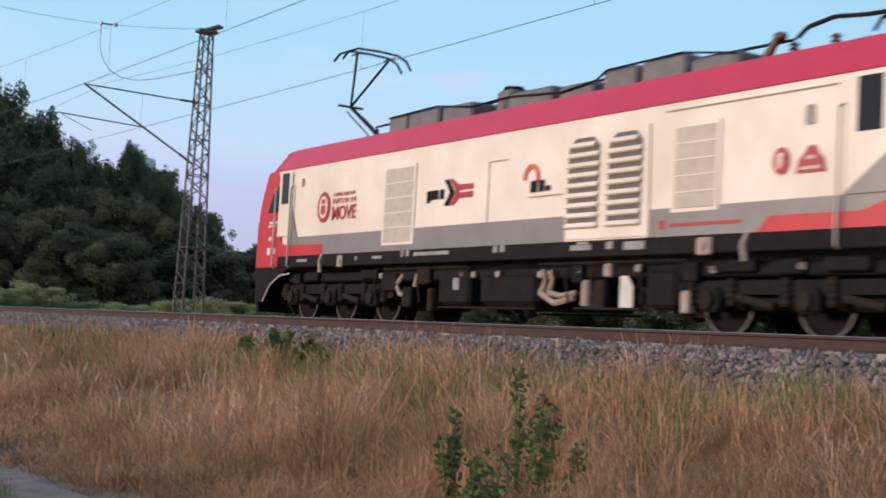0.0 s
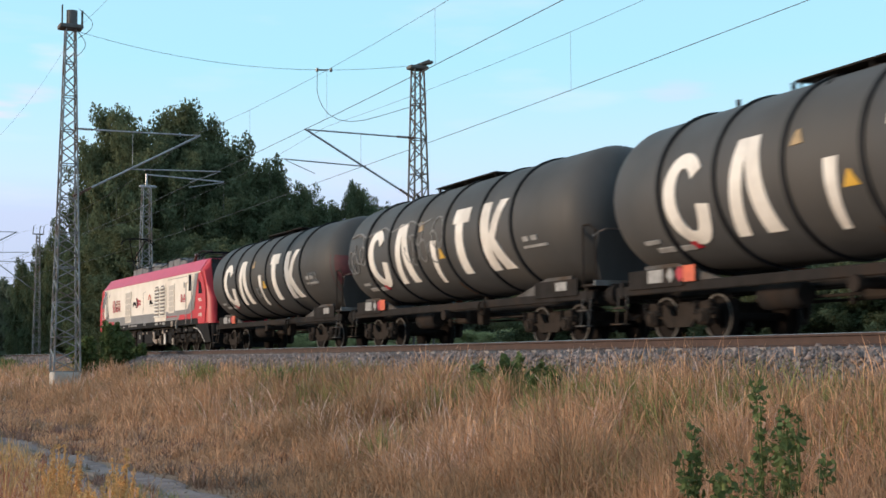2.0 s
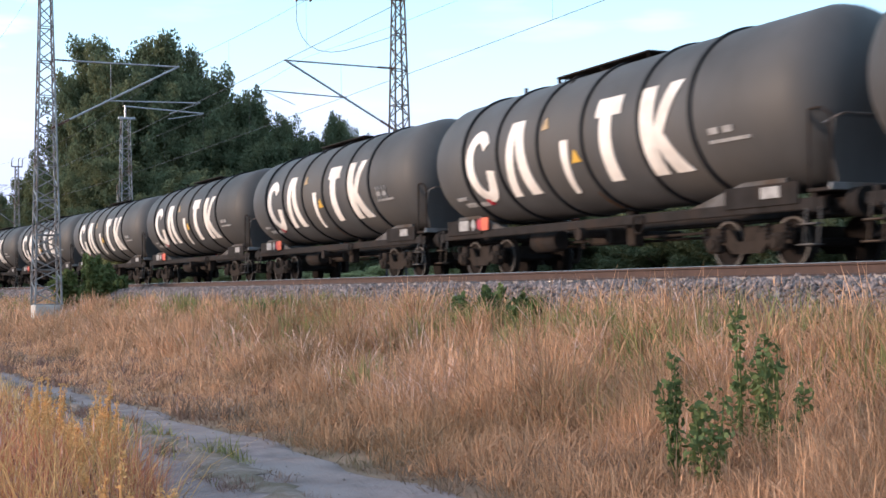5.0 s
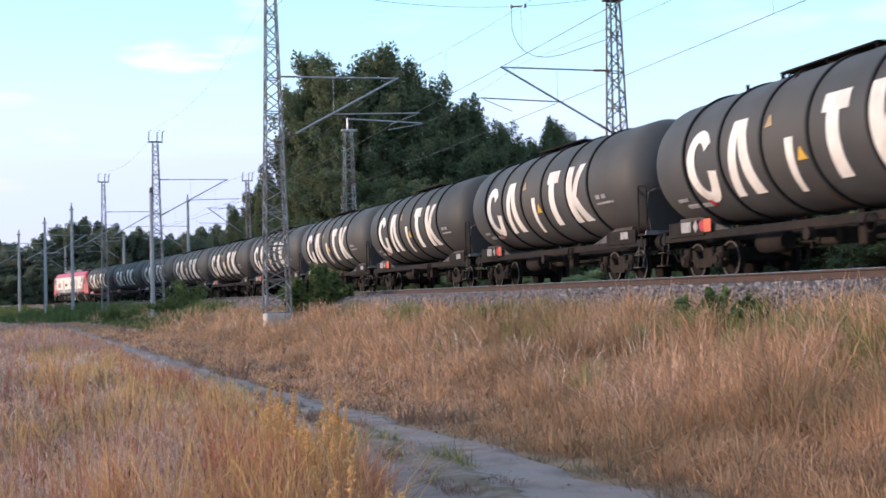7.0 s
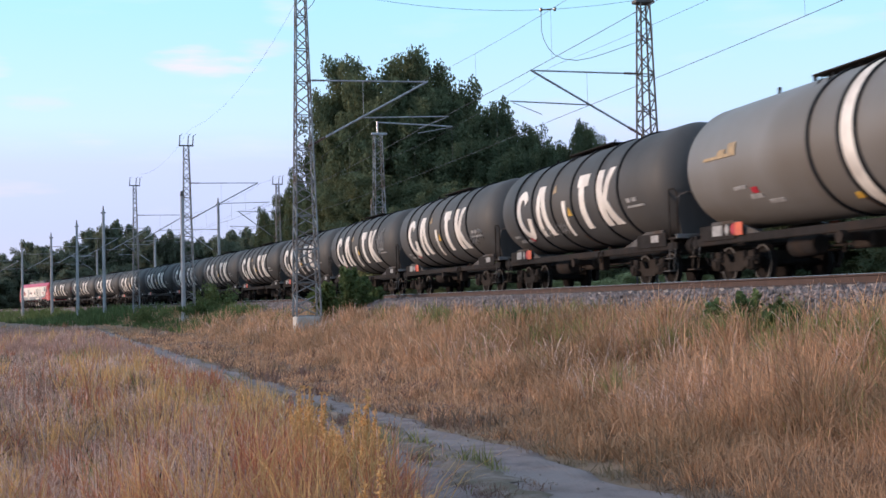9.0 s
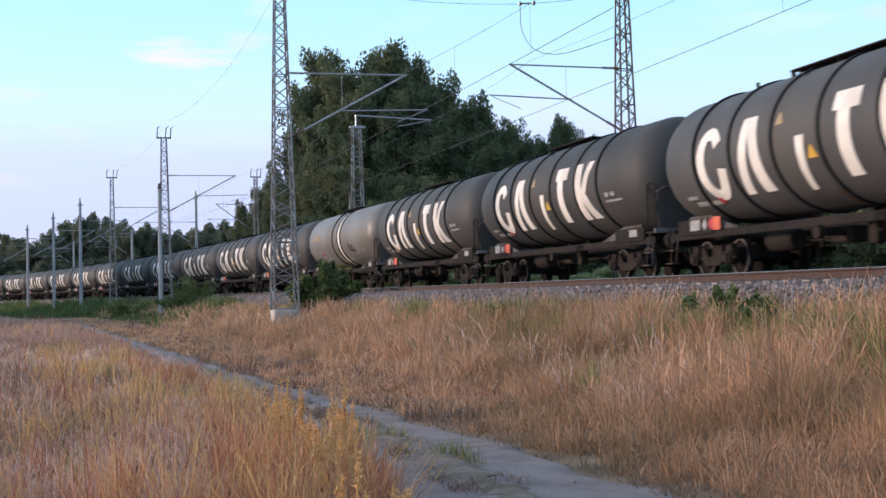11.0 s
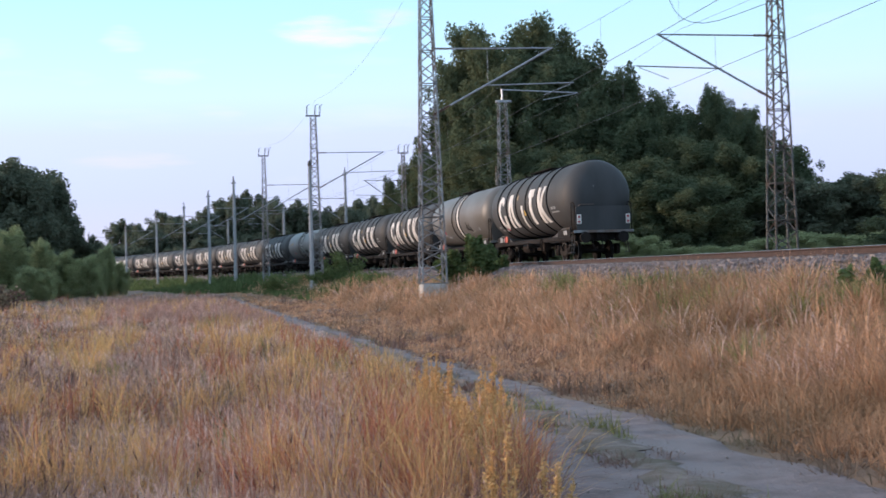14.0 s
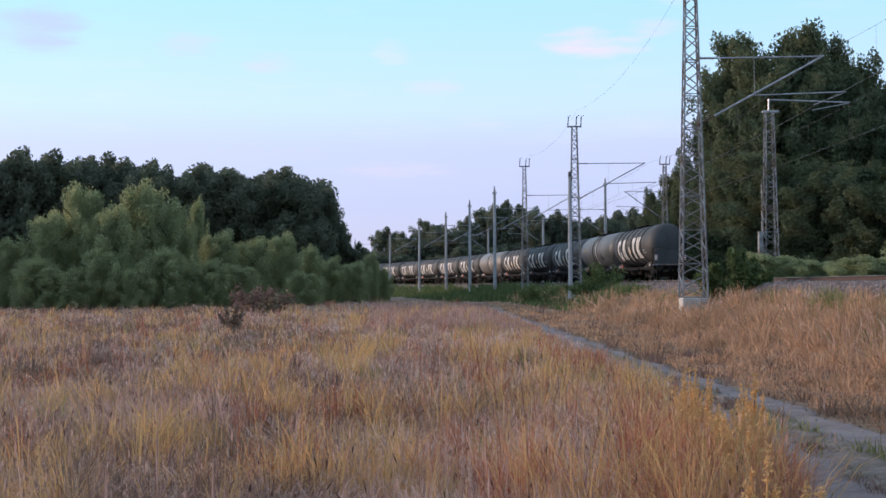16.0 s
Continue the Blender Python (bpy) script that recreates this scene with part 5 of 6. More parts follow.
def tank_wagon(marked, paint):
    label = "dark grey tank wagon with big white side marks" if marked else "plain lighter grey tank wagon with one white band"
    w = thing("tank_wagon", label, "tank wagon", "wagons of the train")
    h, r = TANK_HALF, TANK_R
    prof = [(-h + d, rr) for rr, d in DOME]
    prof = prof + [(-3.0, r), (0, r), (3.0, r)] + [(-a, b) for a, b in reversed(prof)]
    tank = part("tank", Geo().lathe(prof, 56, "x", (0, 0, TANK_Z)), paint, w, smooth=True)
    rings = (5.29, 3.4, 1.4, -0.55, -2.72, -4.45) if marked else (0.75, -0.48, -1.12)
    for x in rings:
        part("stiffening_ring", Geo().lathe([(x - 0.05, r - 0.01), (x - 0.045, r + 0.045), (x + 0.045, r + 0.045), (x + 0.05, r - 0.01)], 56, "x", (0, 0, TANK_Z)), M_RING, tank, "dark raised stiffening ring", True)
    if not marked:
        part("white_band", Geo().lathe([(-1.06, r - 0.01), (-1.05, r + 0.012), (-0.56, r + 0.012), (-0.55, r - 0.01)], 56, "x", (0, 0, TANK_Z)), M_WHITE, tank, "white painted band", True)
    for side in (1, -1):
        f = side
        if marked:
            # seen from the side: reading order runs with the travel on one flank and against it on the other
            X = lambda x: 0.35 + (x - 0.35) * f
            flip = lambda strokes: [[(X(px), py) for px, py in q] for q in strokes]
            for nm, stroke in (("wedge_leg", thick((3.03, -0.86), (2.56, 0.94), 0.38, 0.36)), ("wedge_leg", thick((2.12, -0.86), (2.30, 0.94), 0.48, 0.38)),
                               ("slash_mark", thick((0.42, -1.0), (0.20, 0.26), 0.22, 0.34)), ("hammer_post", thick((-1.40, -0.82), (-1.52, 0.58), 0.46)), ("hammer_head", [(-1.10, 0.58), (-1.14, 0.97), (-2.08, 0.96), (-2.08, 0.56)]),
                               ("branch_post", thick((-2.98, -0.84), (-3.04, 0.96), 0.52, 0.48)), ("branch_upper", thick((-3.30, -0.10), (-3.94, 0.96), 0.34, 0.42)), ("branch_lower", thick((-3.36, -0.02), (-3.78, -0.84), 0.42, 0.54))):
                part(nm, wrap(Geo(), flip([stroke]), r, TANK_Z, side), M_WHITE, tank, "large white painted shape")
            part("open_ring", open_ring(X(4.40), 0.02, 0.72, 0.92, 0.40, r, TANK_Z, side, f), M_WHITE, tank, "large white open ring shape")
            for quad in ([(-4.92, -0.20), (-4.92, -0.08), (-5.2, -0.08), (-5.2, -0.20)], [(-5.34, -0.20), (-5.34, -0.08), (-5.62, -0.08), (-5.62, -0.20)], [(-4.88, -0.37), (-4.88, -0.31), (-6.04, -0.31), (-6.04, -0.37)],
                         [(6.3, -0.75), (6.3, -0.66), (5.75, -0.66), (5.75, -0.75)], [(6.0, -0.98), (6.0, -0.86), (5.4, -0.86), (5.4, -0.98)], [(5.2, -1.0), (5.2, -0.88), (4.7, -0.88), (4.7, -1.0)]):
                part("small_mark", wrap(Geo(), flip([quad]), r, TANK_Z, side), M_FADED, tank, "small faded lettering as a bar")
            part("warning_mark", wrap(Geo(), flip([[(0.02, -0.26), (-0.16, 0.02), (-0.20, 0.02), (-0.38, -0.26)]]), r, TANK_Z, side), M_YELLOW, tank, "yellow warning triangle")
            part("upper_mark", wrap(Geo(), flip([[(1.22, 0.58), (1.10, 0.84), (1.02, 0.86), (0.90, 0.60)]]), r, TANK_Z, side), M_TAN, tank, "faded tan mark")
            part("red_mark", wrap(Geo(), flip([[(4.82, -0.98), (4.74, -0.80), (4.58, -0.80), (4.48, -0.98)]]), r, TANK_Z, side), M_REDMARK, tank, "small red mark")
        else:
            G = lambda quads: [[(qx * f, qy) for qx, qy in q] for q in quads]
            part("name_marks", wrap(Geo(), G([[(5.94, 0.40), (5.94, 0.47), (4.2, 0.47), (4.2, 0.40)], [(5.2, 0.47), (5.1, 0.60), (4.75, 0.60), (4.75, 0.47)], [(4.6, 0.47), (4.6, 0.72), (4.2, 0.72), (4.2, 0.47)]]), r, TANK_Z, side), M_TAN, tank, "small tan lettering as bars")
            part("small_marks", wrap(Geo(), G([[(4.6, -0.45), (4.6, -0.36), (4.0, -0.36), (4.0, -0.45)], [(4.0, -0.75), (4.0, -0.62), (3.4, -0.62), (3.4, -0.75)], [(3.3, -0.95), (3.3, -0.84), (2.6, -0.84), (2.6, -0.95)], [(-1.5, -1.18), (-1.5, -0.98), (-2.0, -0.98), (-2.0, -1.18)], [(-3.5, -0.72), (-3.5, -0.66), (-4.1, -0.66), (-4.1, -0.72)], [(-5.3, -0.62), (-5.3, -0.46), (-5.6, -0.46), (-5.6, -0.62)]]), r, TANK_Z, side), M_FADED, tank, "small faded lettering as bars")
            part("red_mark", wrap(Geo(), G([[(3.8, -0.60), (3.8, -0.44), (3.5, -0.44), (3.5, -0.60)]]), r, TANK_Z, side), M_REDMARK, tank, "small red mark")
            part("warning_mark", wrap(Geo(), G([[(-0.05, -1.2), (-0.15, -1.02), (-0.4, -1.02), (-0.5, -1.2)]]), r, TANK_Z, side), M_YELLOW, tank, "yellow warning mark")
            part("dark_scrawl", wrap(Geo(), G([thick((-2.6, -0.45), (-2.8, 0.0), 0.07), thick((-3.05, -0.5), (-2.75, -0.1), 0.07), thick((-3.2, -0.55), (-3.3, -0.15), 0.07), [(-2.6, -0.50), (-2.6, -0.43), (-3.6, -0.52), (-3.6, -0.59)], thick((-3.7, -0.7), (-3.5, -0.3), 0.07)]), r, TANK_Z, side), M_BLACK, tank, "dark sprayed scrawl")
    # frame
    for side in (1, -1):
        part("rust_streak", wrap(Geo(), [thick((-0.35 * side, -1.75), (-0.3 * side, -1.05), 0.16, 0.05), thick((-0.62 * side, -1.75), (-0.5 * side, -1.2), 0.10, 0.04)], r, TANK_Z, side, 0.006), M_RUST, tank, "rusty drip streaks")
    part("centre_sill", Geo().box((0, 0, 1.06), (15.2, 0.5, 0.3), 0.03), M_FRAME, w)
    for sy in (-1, 1):
        part("side_sill", Geo().box((0, sy * 1.18, 1.06), (15.2, 0.10, 0.20), 0.02), M_FRAME, w, "long grimy frame member")
        for sx in (-1, 1):
            part("saddle", Geo().slab([(sx * 6.6, sy * 1.2, 1.1), (sx * 6.55, sy * 1.14, 1.54), (sx * 5.4, sy * 1.14, 1.54), (sx * 3.6, sy * 1.2, 1.1)], (0, -sy * 0.08, 0)), M_SADDLE, w, "pale sloping tank saddle plate")
            part("frame_panel", Geo().box((sx * 6.0, sy * 1.25, 1.26), (2.0, 0.04, 0.38), 0.01), M_FRAME, w, "flat side panel")
            part("step", Geo().rod((sx * 7.5, sy * 1.2, 1.1), (sx * 7.5, sy * 1.28, 0.38), 0.02).rod((sx * 7.15, sy * 1.2, 1.1), (sx * 7.15, sy * 1.28, 0.38), 0.02).box((sx * 7.32, sy * 1.3, 0.38), (0.42, 0.22, 0.03), 0.008).box((sx * 7.32, sy * 1.27, 0.72), (0.42, 0.18, 0.03), 0.008), M_SADDLE, w, "grey shunter's step")
        part("orange_plate", Geo().box((4.75, sy * 1.29, 1.30), (0.40, 0.02, 0.32), 0.005), M_ORANGE, w, "orange hazard plate")
        part("data_plate", Geo().box((5.95, sy * 1.285, 1.30), (0.55, 0.012, 0.26), 0.003), M_FADED, w, "grey data panel")
        part("diamond_mark", Geo().slab([(5.42, sy * 1.272, 1.14), (5.56, sy * 1.272, 1.30), (5.42, sy * 1.272, 1.46), (5.28, sy * 1.272, 1.30)], (0, sy * 0.012, 0)), M_FADED, w, "pale diamond mark")
        part("red_mark", Geo().slab([(5.08, sy * 1.272, 1.15), (5.20, sy * 1.272, 1.25), (5.20, sy * 1.272, 1.38), (5.08, sy * 1.272, 1.46), (4.98, sy * 1.272, 1.38), (4.98, sy * 1.272, 1.25)], (0, sy * 0.012, 0)), M_REDMARK, w, "dark red hazard mark")
        part("data_plate", Geo().box((-6.3, sy * 1.285, 1.30), (0.5, 0.012, 0.2), 0.003), M_FADED, w, "grey data panel")
        part("brake_wheel", Geo().lathe([(sy * 1.3, 0.16), (sy * 1.33, 0.18), (sy * 1.3, 0.20), (sy * 1.27, 0.18), (sy * 1.3, 0.16)], 16, "y", (-2.2, 0, 0.95)), M_BOGIE, w, "dusty brake handwheel", True)
    part("air_reservoir", Geo().lathe([(2.2, 0.0), (2.2, 0.2), (2.3, 0.26), (3.3, 0.26), (3.4, 0.2), (3.4, 0.0)], 16, "x", (0, 0.55, 0.8)), M_FRAME, w, "brown air cylinder", True)
    part("brake_gear", Geo().rod((-4, 0.3, 0.75), (4, 0.3, 0.75), 0.03).rod((-4, -0.4, 0.7), (4, -0.4, 0.7), 0.03).box((0.2, 0.5, 0.8), (0.9, 0.5, 0.35), 0.04).rod((0.6, 0.9, 1.1), (0.6, 0.9, 0.55), 0.04).box((-1.4, 0.85, 0.8), (0.3, 0.25, 0.5), 0.03), M_BOGIE, w, "brake rods and valves")
    part("bottom_outlet", Geo().rod((0, -1.25, 0.85), (0, 1.25, 0.85), 0.09, n=10).rod((0, 0, 0.8), (0, 0, 1.4), 0.14, n=10).rod((0, 1.25, 0.85), (0, 1.4, 0.85), 0.14, n=12), M_FRAME, w, "outlet pipe", True)
    # top: walkway, ladder, dome
    zt = TANK_Z + TANK_R
    part("catwalk", Geo().box((0.45, 0, zt + 0.06), (3.9, 1.05, 0.04), 0.01), M_FRAME, w, "grey grating walkway on the tank top")
    for x in (-1.4, 0.45, 2.3):
        for sy in (-1, 1):
            part("bracket", Geo().rod((x, sy * 0.48, zt + 0.05), (x, sy * 0.42, zt - 0.12), 0.025), M_FRAME, w)
    part("manhole", Geo().lathe([(zt - 0.05, 0.32), (zt + 0.05, 0.32), (zt + 0.07, 0.36), (zt + 0.12, 0.34), (zt + 0.13, 0.0)], 18, "z", (0.6, 0, 0)), M_FRAME, w, "round manhole lid", True)
    for x in (4.6, 2.9):
        part("vent_post", Geo().rod((x, 0.15, zt - 0.05), (x, 0.15, zt + 0.16), 0.035, 0.05), M_FRAME, w, "short vent post")
    part("ladder", Geo().pipe([(1.5, 1.35, TANK_Z + 0.62), (1.5, 1.16, TANK_Z + 0.98), (1.5, 0.75, zt - 0.1)], 0.02).pipe([(1.05, 1.35, TANK_Z + 0.62), (1.05, 1.16, TANK_Z + 0.98), (1.05, 0.75, zt - 0.1)], 0.02).rod((1.5, 1.3, TANK_Z + 0.75), (1.05, 1.3, TANK_Z + 0.75), 0.016).rod((1.5, 1.1, TANK_Z + 1.05), (1.05, 1.1, TANK_Z + 1.05), 0.016), M_FRAME, w, "short climbing rungs")
    # end platform at the rear
    part("end_platform", Geo().box((-7.62, 0, 1.26), (0.56, 2.7, 0.06), 0.01), M_FRAME, w)
    part("end_beam", Geo().box((-7.35, 0, 1.08), (0.14, 2.5, 0.34), 0.02), M_FRAME, w)
    part("end_beam", Geo().box((7.35, 0, 1.08), (0.14, 2.5, 0.34), 0.02), M_FRAME, w)
    part("platform_edge", Geo().box((-7.92, 0, 1.30), (0.05, 2.75, 0.12), 0.01), M_GALV, w, "worn pale platform edge")
    for sy in (-1, 1):
        part("handrail", Geo().pipe([(-7.88, sy * 1.3, 1.3), (-7.88, sy * 1.3, 2.45), (-7.65, sy * 1.3, 2.6), (-7.35, sy * 1.3, 2.6), (-7.35, sy * 1.3, 1.3)], 0.02), M_FRAME, w)
    part("bulkhead", Geo().slab([(-7.86, -1.18, 1.29), (-7.86, 1.18, 1.29), (-7.86, 1.30, 1.9), (-7.86, 1.22, 2.42), (-7.86, -1.22, 2.42), (-7.86, -1.30, 1.9)], (-0.03, 0, 0)), paint, w, "lower end shield")
    part("end_mark", Geo().box((-7.80, -0.35, 3.15), (0.02, 0.16, 0.18), 0.005), M_FADED, w, "small pale mark")
    part("end_mark", Geo().box((-7.80, 0.15, 3.3), (0.02, 0.5, 0.06), 0.005), M_FADED, w, "small pale lettering as a bar")
    part("end_rail", Geo().pipe([(-7.6, 1.2, 2.35), (-7.84, 1.0, 2.5), (-7.84, 0.4, 2.5)], 0.018), M_GALV, w)
    for x in (5.4, -5.4):
        bogie(w, x)
    buffers(w, 8.08)
    return w


def locomotive():
    t = thing("locomotive", "cream and red electric locomotive with a magenta roof and raised pantograph", "locomotive")
    Y = 1.43
    # core of the body: a loft from nose to nose
    def section(x, half, top, low=1.32):
        return [Vector((x, half, low)), Vector((x, half, 3.50 * min(1, top / 3.5))), Vector((x, half * 0.72, top)), Vector((x, -half * 0.72, top)), Vector((x, -half, 3.50 * min(1, top / 3.5))), Vector((x, -half, low))]
    part("body", Geo().loft([section(-9.7, 1.42, 4.02), section(9.7, 1.42, 4.02)]), M_CREAM, t)
    # panels on both flanks
    for sy in (1, -1):
        y = sy * Y
        out = (0, sy * 0.012, 0)
        F = lambda pts: [(px, y, pz) for px, pz in pts]
        part("roof_slope", Geo().slab([(-9.75, sy * 1.435, 3.50), (9.75, sy * 1.435, 3.50), (9.65, sy * 1.03, 4.03), (-9.65, sy * 1.03, 4.03)], (0, sy * 0.012, 0.008)), M_MAGENTA, t, "magenta-red roof slope")
        part("lower_band", Geo().slab(F([(-1.75, 1.46), (8.72, 1.46), (8.72, 1.90), (-1.75, 1.90)]), out), M_GREY, t, "mid-grey lower band")
        part("lower_band", Geo().slab(F([(-9.2, 1.46), (-3.88, 1.46), (-3.88, 1.90), (-9.2, 1.90)]), out), M_GREY, t, "mid-grey lower band")
        part("red_band", Geo().slab([(px, y + sy * 0.012, pz) for px, pz in [(-9.6, 1.46), (-6.18, 1.46), (-6.44, 1.69), (-8.05, 1.68), (-8.45, 1.80), (-9.6, 1.92)]], out), M_RED, t, "red stripe")
        part("red_band", Geo().slab([(px, y + sy * 0.012, pz) for px, pz in [(9.4, 1.46), (7.18, 1.46), (7.18, 1.70), (9.0, 1.72), (9.4, 1.80)]], out), M_RED, t, "red stripe")
        part("grey_wedge", Geo().slab([(px, y + sy * 0.034, pz) for px, pz in [(-7.75, 1.9), (-8.9, 1.9), (-9.05, 2.5), (-9.5, 3.42), (-9.0, 3.42), (-8.6, 2.5)]], out), M_GREY, t, "grey diagonal stripe")
        part("grey_wedge", Geo().slab([(px, y + sy * 0.006, pz) for px, pz in [(8.9, 1.7), (8.4, 1.7), (9.25, 3.35), (9.5, 3.35)]], out), M_GREY, t, "grey diagonal stripe")
        part("red_flank", Geo().slab([(px, y + sy * 0.014, pz) for px, pz in [(-8.85, 1.25), (-10.5, 1.25), (-10.66, 2.0), (-10.58, 2.6), (-9.95, 3.46), (-9.45, 3.42), (-9.05, 2.5), (-8.9, 1.9)]], out), M_RED, t, "red cab flank")
        part("red_flank", Geo().slab([(px, y + sy * 0.014, pz) for px, pz in [(9.35, 1.25), (10.5, 1.25), (10.66, 2.0), (10.58, 2.6), (9.95, 3.46), (9.6, 3.42), (9.3, 2.5)]], out), M_RED, t, "red cab flank")
        part("sill", Geo().box((0, sy * 1.42, 1.335), (18.9, 0.10, 0.27), 0.02), M_BLACK, t, "black side sill")
        for mx, mz, mw, mh in ((2.45, 1.38, 1.3, 0.07), (-2.25, 1.36, 0.55, 0.09), (-2.3, 1.43, 0.3, 0.04), (-3.0, 1.38, 0.16, 0.12), (-3.6, 1.36, 0.5, 0.13), (3.55, 1.40, 0.12, 0.12), (3.35, 1.40, 0.12, 0.12), (0.25, 1.40, 0.13, 0.12), (0.02, 1.40, 0.13, 0.12), (4.6, 1.35, 0.4, 0.06), (8.1, 1.35, 0.5, 0.06), (5.5, 1.35, 0.08, 0.08)):
            part("sill_mark", Geo().box((mx, sy * 1.475, mz), (mw, 0.006, mh)), M_FADED, t, "small pale lettering as a bar")
        # grilles
        for x0, x1, z0, z1 in ((4.42, 3.30, 1.64, 3.14), (-4.46, -5.34, 1.88, 3.10)):
            part("grille_frame", Geo().box(((x0 + x1) / 2, sy * 1.438, (z0 + z1) / 2), (abs(x0 - x1) + 0.16, 0.026, z1 - z0 + 0.12), 0.01), M_CREAM, t, "cream grille surround")
            gr = part("air_grille", Geo().box(((x0 + x1) / 2, sy * 1.445, (z0 + z1) / 2), (abs(x0 - x1), 0.03, z1 - z0), 0.01), M_GRILLE, t, "beige mesh air grille")
            for i in range(1, 5):
                part("bar", Geo().box(((x0 + x1) / 2, sy * 1.464, z0 + (z1 - z0) * i / 5), (abs(x0 - x1), 0.012, 0.02)), M_CREAM, gr)
        part("louvre_panel", Geo().slab(F([(-1.77, 1.50), (-3.89, 1.50), (-3.89, 1.9), (-3.84, 3.24), (-1.74, 3.24), (-1.77, 1.9)]), (0, sy * 0.02, 0)), M_CREAM, t, "cream louvre surround")
        for cx in (-2.22, -3.28):
            lv = part("louvre", Geo().slab([(cx + px, sy * 1.452, pz) for px, pz in [(-0.41, 1.68), (0.41, 1.68), (0.41, 3.02), (0.24, 3.17), (-0.24, 3.17), (-0.41, 3.02)]], (0, sy * 0.006, 0)), M_SLOT, t, "dark louvre opening")
            for i in range(9):
                part("slat", Geo().box((cx, sy * 1.475, 1.72 + 0.166 * i), (0.84 if i < 8 else 0.62, 0.06, 0.085), 0.01, pose(0, 0, 0, sy * 28, 0, 0)), M_CREAM, lv, "cream louvre slat")
        # panel joints and door seams
        part("panel_seam", Geo().box((0.62, sy * 1.436, 2.45), (0.014, 0.008, 1.1)).box((0.32, sy * 1.436, 3.0), (0.6, 0.008, 0.014)).box((-5.9, sy * 1.436, 3.38), (3.4, 0.01, 0.02)), M_GREY, t, "fine panel seam")
        # cab doors and windows
        for x, w in ((-8.16, 0.80), (9.22, 0.70)):
            d = part("cab_door", Geo().box((x, sy * 1.445, 2.68), (w, 0.03, 1.50), 0.02), M_CREAM, t, "cream cab door")
            part("door_window", Geo().box((x, sy * 1.464, 3.06), (w * 0.52, 0.012, 0.72), 0.006), M_WINDOW, d, "dark door window")
            for dx in (-w / 2 - 0.06, w / 2 + 0.06):
                part("grab_rail", Geo().pipe([(x + dx, sy * 1.44, 3.1), (x + dx, sy * 1.52, 3.05), (x + dx, sy * 1.52, 1.25), (x + dx, sy * 1.44, 1.2)], 0.022), M_GRILLE, d, "pale grab rail")
        # marks
        def oval(cx, cz, rx, rz, lift):
            return Geo().slab([(cx + rx * math.cos(i * math.tau / 24), sy * lift, cz + rz * math.sin(i * math.tau / 24)) for i in range(24)], (0, sy * 0.006, 0))
        emblem = part("oval_mark", oval(7.22, 2.52, 0.30, 0.34, 1.441), M_REDMARK, t, "dark red oval emblem")
        part("oval_field", oval(7.22, 2.52, 0.20, 0.25, 1.4475), M_CREAM, emblem, "cream inner field")
        part("oval_figure", Geo().box((7.22, sy * 1.456, 2.46), (0.20, 0.008, 0.20), 0.003).box((7.22, sy * 1.456, 2.64), (0.15, 0.008, 0.10), 0.003), M_REDMARK, emblem, "dark red inner blocks")
        emblem = part("round_mark", oval(-6.62, 2.43, 0.155, 0.19, 1.441), M_REDMARK, t, "red round emblem")
        part("round_figure", Geo().slab([(-6.58 + px, sy * 1.4475, 2.43 + pz) for px, pz in [(0.02, -0.11), (-0.03, -0.11), (-0.03, 0.0), (-0.09, -0.08), (-0.05, 0.02), (-0.08, 0.11), (0.02, 0.11)]], (0, sy * 0.006, 0)), M_CREAM, emblem, "pale figure")
        emblem = part("weight_mark", Geo().slab([(px, sy * 1.441, pz) for px, pz in [(-6.90, 2.24), (-7.42, 2.24), (-7.38, 2.42), (-7.30, 2.48), (-7.22, 2.60), (-7.12, 2.60), (-7.02, 2.48), (-6.94, 2.42)]], (0, sy * 0.006, 0)), M_REDMARK, t, "red bell-shaped emblem")
        part("pale_bar", Geo().box((-7.16, sy * 1.451, 2.44), (0.18, 0.008, 0.05)).box((-7.16, sy * 1.451, 2.30), (0.36, 0.008, 0.045)), M_GRILLE, emblem, "pale bars in place of lettering")
        part("line_mark", Geo().box((-5.15, sy * 1.448, 1.64), (1.5, 0.01, 0.05)).box((-4.2, sy * 1.448, 1.65), (0.12, 0.01, 0.13)), M_REDMARK, t, "red line of small lettering as a bar")
        part("arrow_mark", Geo().slab([(px, sy * 1.436, pz) for px, pz in [(2.14, 2.78), (2.00, 2.78), (1.78, 2.53), (1.98, 2.28), (2.12, 2.28), (1.93, 2.53)]], (0, sy * 0.01, 0)), M_BLACK, t, "black arrow emblem")
        part("red_arrow", Geo().slab([(px, sy * 1.436, pz) for px, pz in [(1.95, 2.78), (1.86, 2.78), (1.62, 2.66), (1.62, 2.40), (1.80, 2.28), (1.92, 2.28), (1.72, 2.53)]], (0, sy * 0.01, 0)), M_REDMARK, t, "red arrow emblem")
        for bx, bw in ((2.72, 0.10), (2.66, 0.14), (2.46, 0.2), (2.22, 0.14)):
            part("emblem_bar", Geo().box((bx, sy * 1.441, 2.51 if bw > 0.1 else 2.47), (bw, 0.01, 0.22 if bw < 0.14 else 0.18), 0.003), M_BLACK, t, "black emblem block")
        part("arrow_stripes", Geo().box((1.39, sy * 1.441, 2.605), (0.5, 0.01, 0.10)).box((1.39, sy * 1.441, 2.455), (0.5, 0.01, 0.10)), M_REDMARK, t, "two red stripes")
